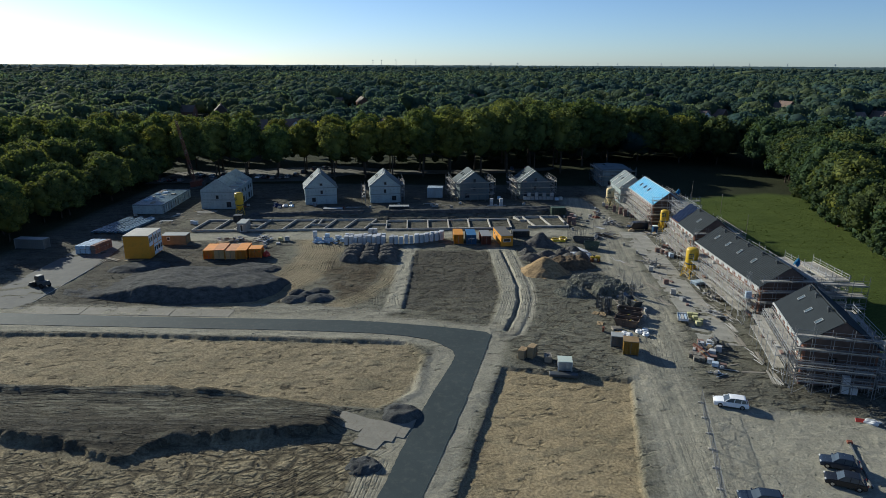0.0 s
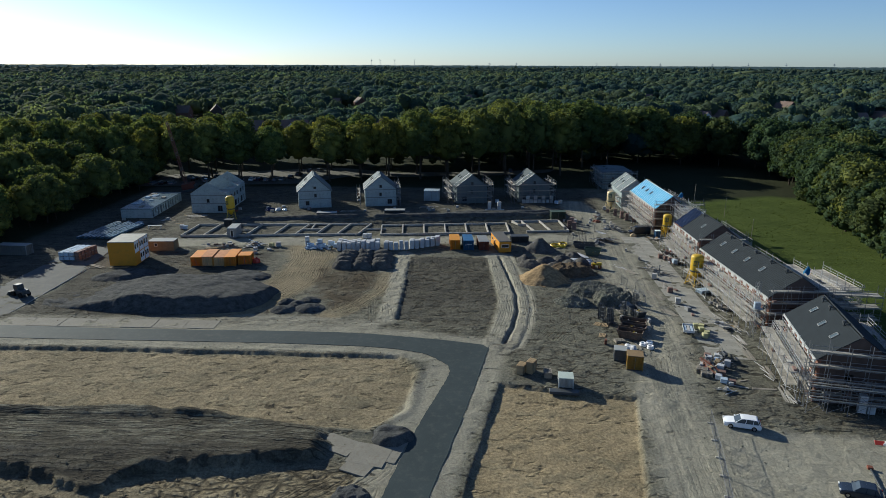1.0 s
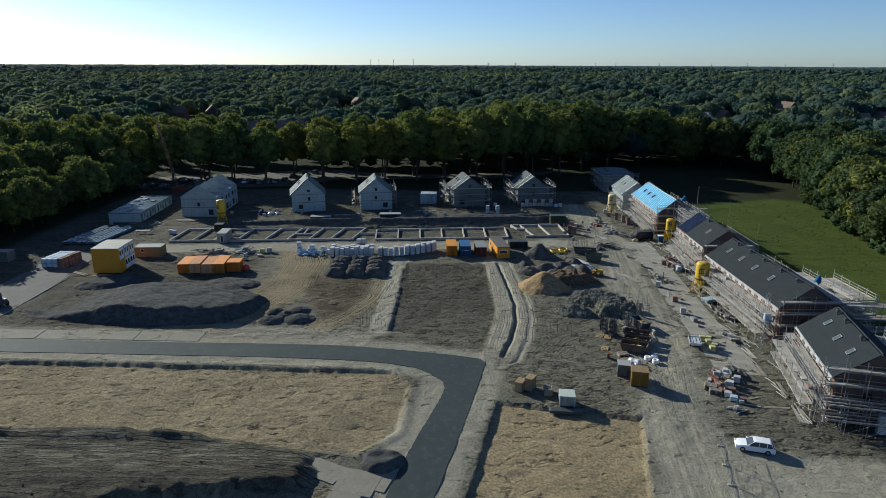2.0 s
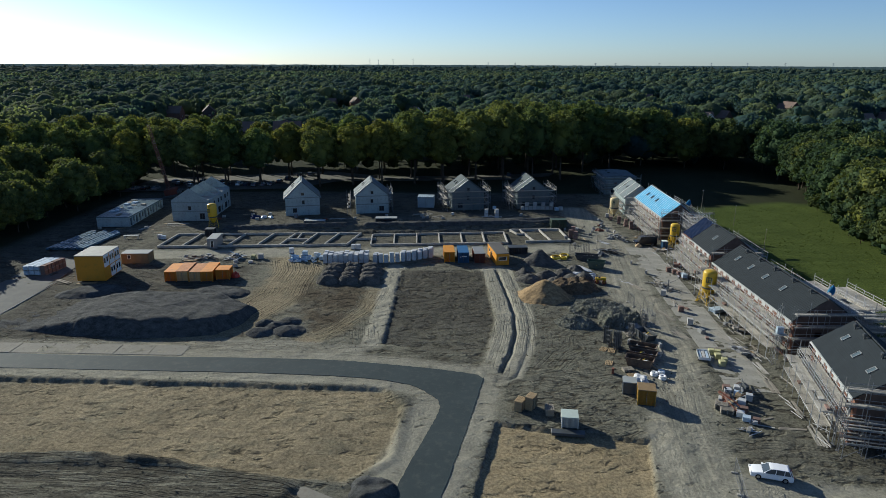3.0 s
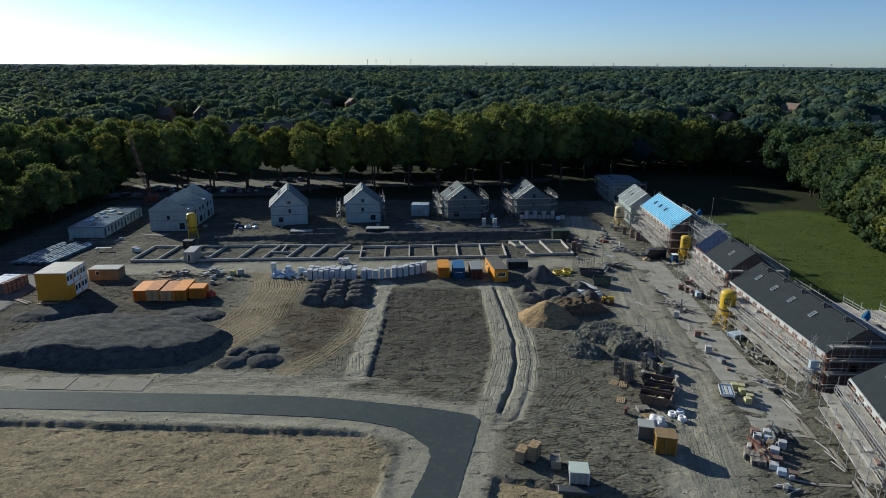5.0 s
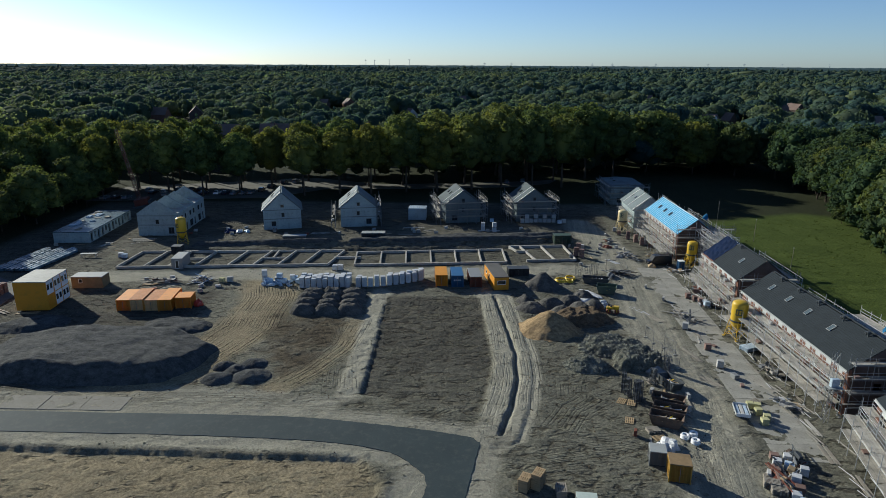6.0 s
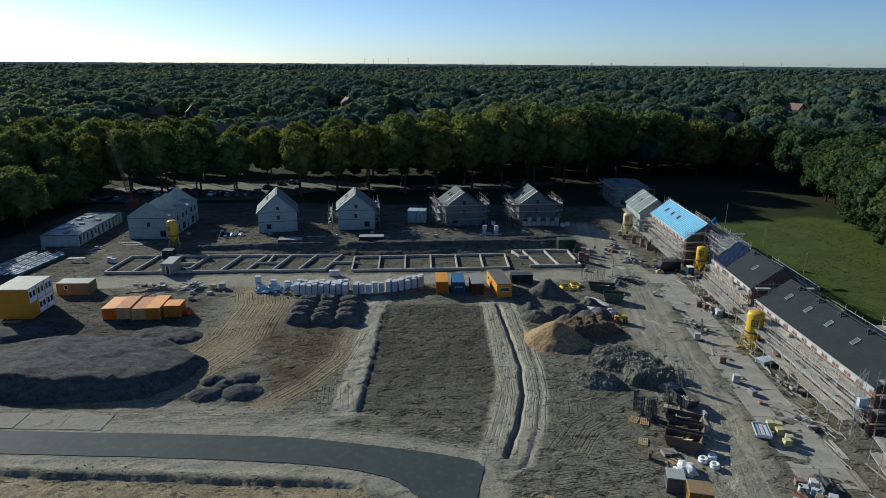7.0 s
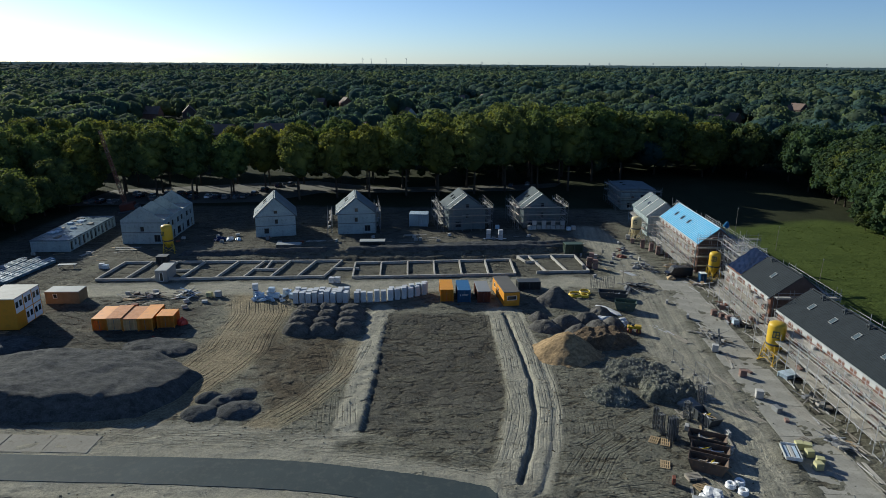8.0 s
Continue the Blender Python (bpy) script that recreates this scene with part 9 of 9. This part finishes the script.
# ---- piles of frames, tubes, timber and broken bricks on the street ----
def scrap_pile(x, y, turn, long, wide, high, count, materials, label, seed):
    """A tangle of bars, boards and lumps, the lower ones flat and the upper ones tilted."""
    rg = random.Random(seed)
    p = thing("scrap_pile", on_ground(x, y, turn), label, "scrap pile", "piles on the street")
    for k in range(count):
        f = k / count
        at = pose(rg.uniform(-0.5, 0.5) * long * (1 - 0.5 * f), rg.uniform(-0.5, 0.5) * wide * (1 - 0.5 * f), 0.05 + high * f * 0.8, rg.gauss(0, 10 * f), rg.gauss(0, 14 * f), rg.gauss(0, 28))
        m = rg.choice(materials)
        kind = rg.random()
        if kind < 0.35:
            bm = bmesh.new()
            L = rg.uniform(0.35, 0.6) * long
            rod(bm, (-L, 0, 0.06), (L, 0, 0.06), 0.06, n=6)
            part("tube", bm, m, p, at=at)
        elif kind < 0.7:
            L = rg.uniform(0.3, 0.5) * long
            part("board", block(-L, L, -0.14, 0.14, 0, 0.07, 0.01), m, p, at=at)
        else:
            a, b2, c = rg.uniform(0.2, 0.55), rg.uniform(0.2, 0.45), rg.uniform(0.2, 0.5)
            part("lump", block(-a, a, -b2, b2, 0, c, 0.05), m, p, at=at)
    return p


for k, (x, y, tr, ln, wd, hi, n, mats, lab) in enumerate([
        (43.6, 177.6, -52, 4.6, 2.6, 1.2, 30, (GREY_PAINT, STEEL_DULL_SHADED, DARK_PAINT, TIMBER_GREY), "tangled heap of grey steel frames and boards"),
        (42.2, 190.8, 15, 2.6, 1.6, 1.3, 14, (RUST_RED, DARK_PAINT, GREY_PAINT), "small red and grey machine among scraps"),
        (38.4, 164.6, -24, 5.0, 2.2, 1.1, 26, (DARK_PAINT, DARK_PAINT, SKIP_BROWN, GREY_PAINT), "dark pile of steel scraps and formwork"),
        (50.6, 178.4, -10, 3.0, 1.6, 0.9, 14, (TIMBER, TIMBER, PLANK), "pile of fresh pale timber beside a van"),
        (52.0, 166.4, -40, 3.6, 1.2, 0.7, 12, (PLANK, WHITE_STRIP, TIMBER), "stack of pale boards on the street"),
        (53.2, 152.6, -62, 6.0, 1.8, 1.0, 34, (BRICK_PACK, RUST_RED, BRICK_PACK, FOIL, DARK_PAINT), "broken brick packs with torn foil beside a scaffold"),
        (50.2, 147.2, -62, 5.0, 1.8, 1.0, 26, (BRICK_PACK, FOIL, DARK_PAINT, GREY_PAINT), "broken brick packs with torn foil beside a scaffold"),
        (43.9, 139.6, -58, 5.4, 1.8, 0.9, 24, (TIMBER_GREY, PLANK, STEEL_DULL_SHADED, DARK_PAINT), "pile of long weathered boards and tubes"),
        (-58.4, 157.4, 4, 7.0, 2.4, 0.8, 26, (DARK_PAINT, TIMBER_GREY, PLANK, SKIP_BROWN), "dark pile of boards and formwork behind orange containers"),
        (-51.4, 158.0, 8, 3.6, 2.4, 1.2, 30, (FOIL, FOIL, FOIL_BLUE, DARK_PAINT, BLOCK_GREY), "torn foil and broken blocks in a heap"),
        (38.6, 92.4, 60, 4.6, 3.0, 0.9, 20, (FOIL, BRICK_PACK, RUST_RED, TIMBER, DARK_PAINT, BRICK_PACK), "torn foil, bricks and straps among opened pallets"),
        (41.2, 95.2, 70, 3.4, 1.0, 1.2, 14, (DARK_PAINT, GREY_PAINT, SKIP_BROWN), "dark frames leaning behind foil-wrapped pallets"),
        (37.4, 85.0, -20, 2.2, 1.0, 0.3, 8, (PLANK, TIMBER, FOIL), "flat boards on bare soil"),
        (46.6, 108.6, -64, 4.0, 1.6, 0.9, 16, (PLANK, FOIL, STEEL_DULL_SHADED, DARK_PAINT), "boards, pipes and a white sheet beside a scaffold"),
        (49.6, 118.0, -80, 5.0, 1.8, 0.8, 20, (PLANK, TIMBER_GREY, STEEL_DULL_SHADED, DARK_PAINT), "loose boards and tubes heaped beside a scaffold")]):
    scrap_pile(x, y, tr, ln, wd, hi, n, mats, lab, 300 + k)


# ---- loose boards, blocks and scraps lying about the site ----
scrap = random.Random(51)
ZONES = [(24.0, 34.0, 99.0, 126.0, 26, 80), (40.5, 46.0, 110.0, 170.0, 7, 100), (-70.0, 30.0, 196.0, 206.0, 34, 5), (-64.0, -46.0, 150.0, 160.0, 14, 10), (30.0, 46.0, 170.0, 205.0, 22, 60), (36.0, 42.0, 86.0, 97.0, 10, 20), (-100.0, -72.0, 172.0, 192.0, 14, 10)]
for x0, x1, y0, y1, count, lie in ZONES:
    for k in range(count):
        x, y = scrap.uniform(x0, x1), scrap.uniform(y0, y1)
        kind = scrap.random()
        at = on_ground(x, y, lie + scrap.gauss(0, 30), 0.03)
        if kind < 0.5:
            L = scrap.uniform(1.2, 4.0)
            o = part("loose_board", block(-L / 2, L / 2, -0.14, 0.14, 0, 0.06, 0.008), scrap.choice([PLANK, TIMBER_GREY, TIMBER, TIMBER_GREY]), at=at)
            tagged(o, "weathered board lying loose on the building ground", "board", "loose boards")
        elif kind < 0.75:
            a, b2, h = scrap.uniform(0.4, 1.3), scrap.uniform(0.3, 0.9), scrap.uniform(0.2, 0.9)
            o = part("material_box", block(-a / 2, a / 2, -b2 / 2, b2 / 2, 0, h, 0.03), scrap.choice([GREY_PAINT, DARK_PAINT, BRICK_PACK, BLOCK_GREY, RUST_RED, FOIL]), at=at)
            tagged(o, "small box of building material on bare ground", "material box", "small material boxes")
        else:
            o = thing("block_stack", at, "low stack of grey building blocks on bare ground", "block stack", "low block stacks")
            for j in range(3):
                part("block", block(-0.5, 0.5, -0.2, 0.2, 0, 0.22, 0.012), scrap.choice([BLOCK_GREY, CONCRETE]), o, at=pose(scrap.uniform(-0.08, 0.08), scrap.uniform(-0.05, 0.05), 0.222 * j, 0, 0, scrap.uniform(-8, 8)))

# blue tarpaulin hoods and a dish on the garden-side platforms
for x, y, z, r in ((64.2, 116.0, 7.6, 0.6), (64.6, 185.5, 7.8, 0.7)):
    o = thing("tarpaulin_hood", pose(x, y, z), "bright blue tarpaulin hood hung on scaffold tubes", "tarpaulin", "tarpaulin hoods")
    bm = bmesh.new()
    n = 14
    rim = [bm.verts.new((r * (1 + 0.18 * math.sin(k * 2.7)) * math.cos(2 * math.pi * k / n), r * (1 + 0.18 * math.sin(k * 1.9)) * math.sin(2 * math.pi * k / n), 0.25 * math.sin(k * 1.7))) for k in range(n)]
    mid = [bm.verts.new((r * (0.55 + 0.16 * math.sin(k * 2.2)) * math.cos(2 * math.pi * k / n + 0.15) + 0.15, r * (0.62 + 0.2 * math.sin(k * 3.1)) * math.sin(2 * math.pi * k / n + 0.15), 0.95 + 0.18 * math.sin(k * 2.6))) for k in range(n)]
    tip = bm.verts.new((0.1, 0.0, 1.45))
    for k in range(n):
        bm.faces.new((rim[k], rim[(k + 1) % n], mid[(k + 1) % n], mid[k]))
        bm.faces.new((mid[k], mid[(k + 1) % n], tip))
    bmesh.ops.solidify(bm, geom=bm.faces[:], thickness=0.03)
    part("sheet", bm, TARP_BLUE, o)
    bm = bmesh.new()
    rod(bm, (0, 0, -3.4), (0.1, 0, 1.5), 0.04, n=6)
    part("tube", bm, STEEL, o)
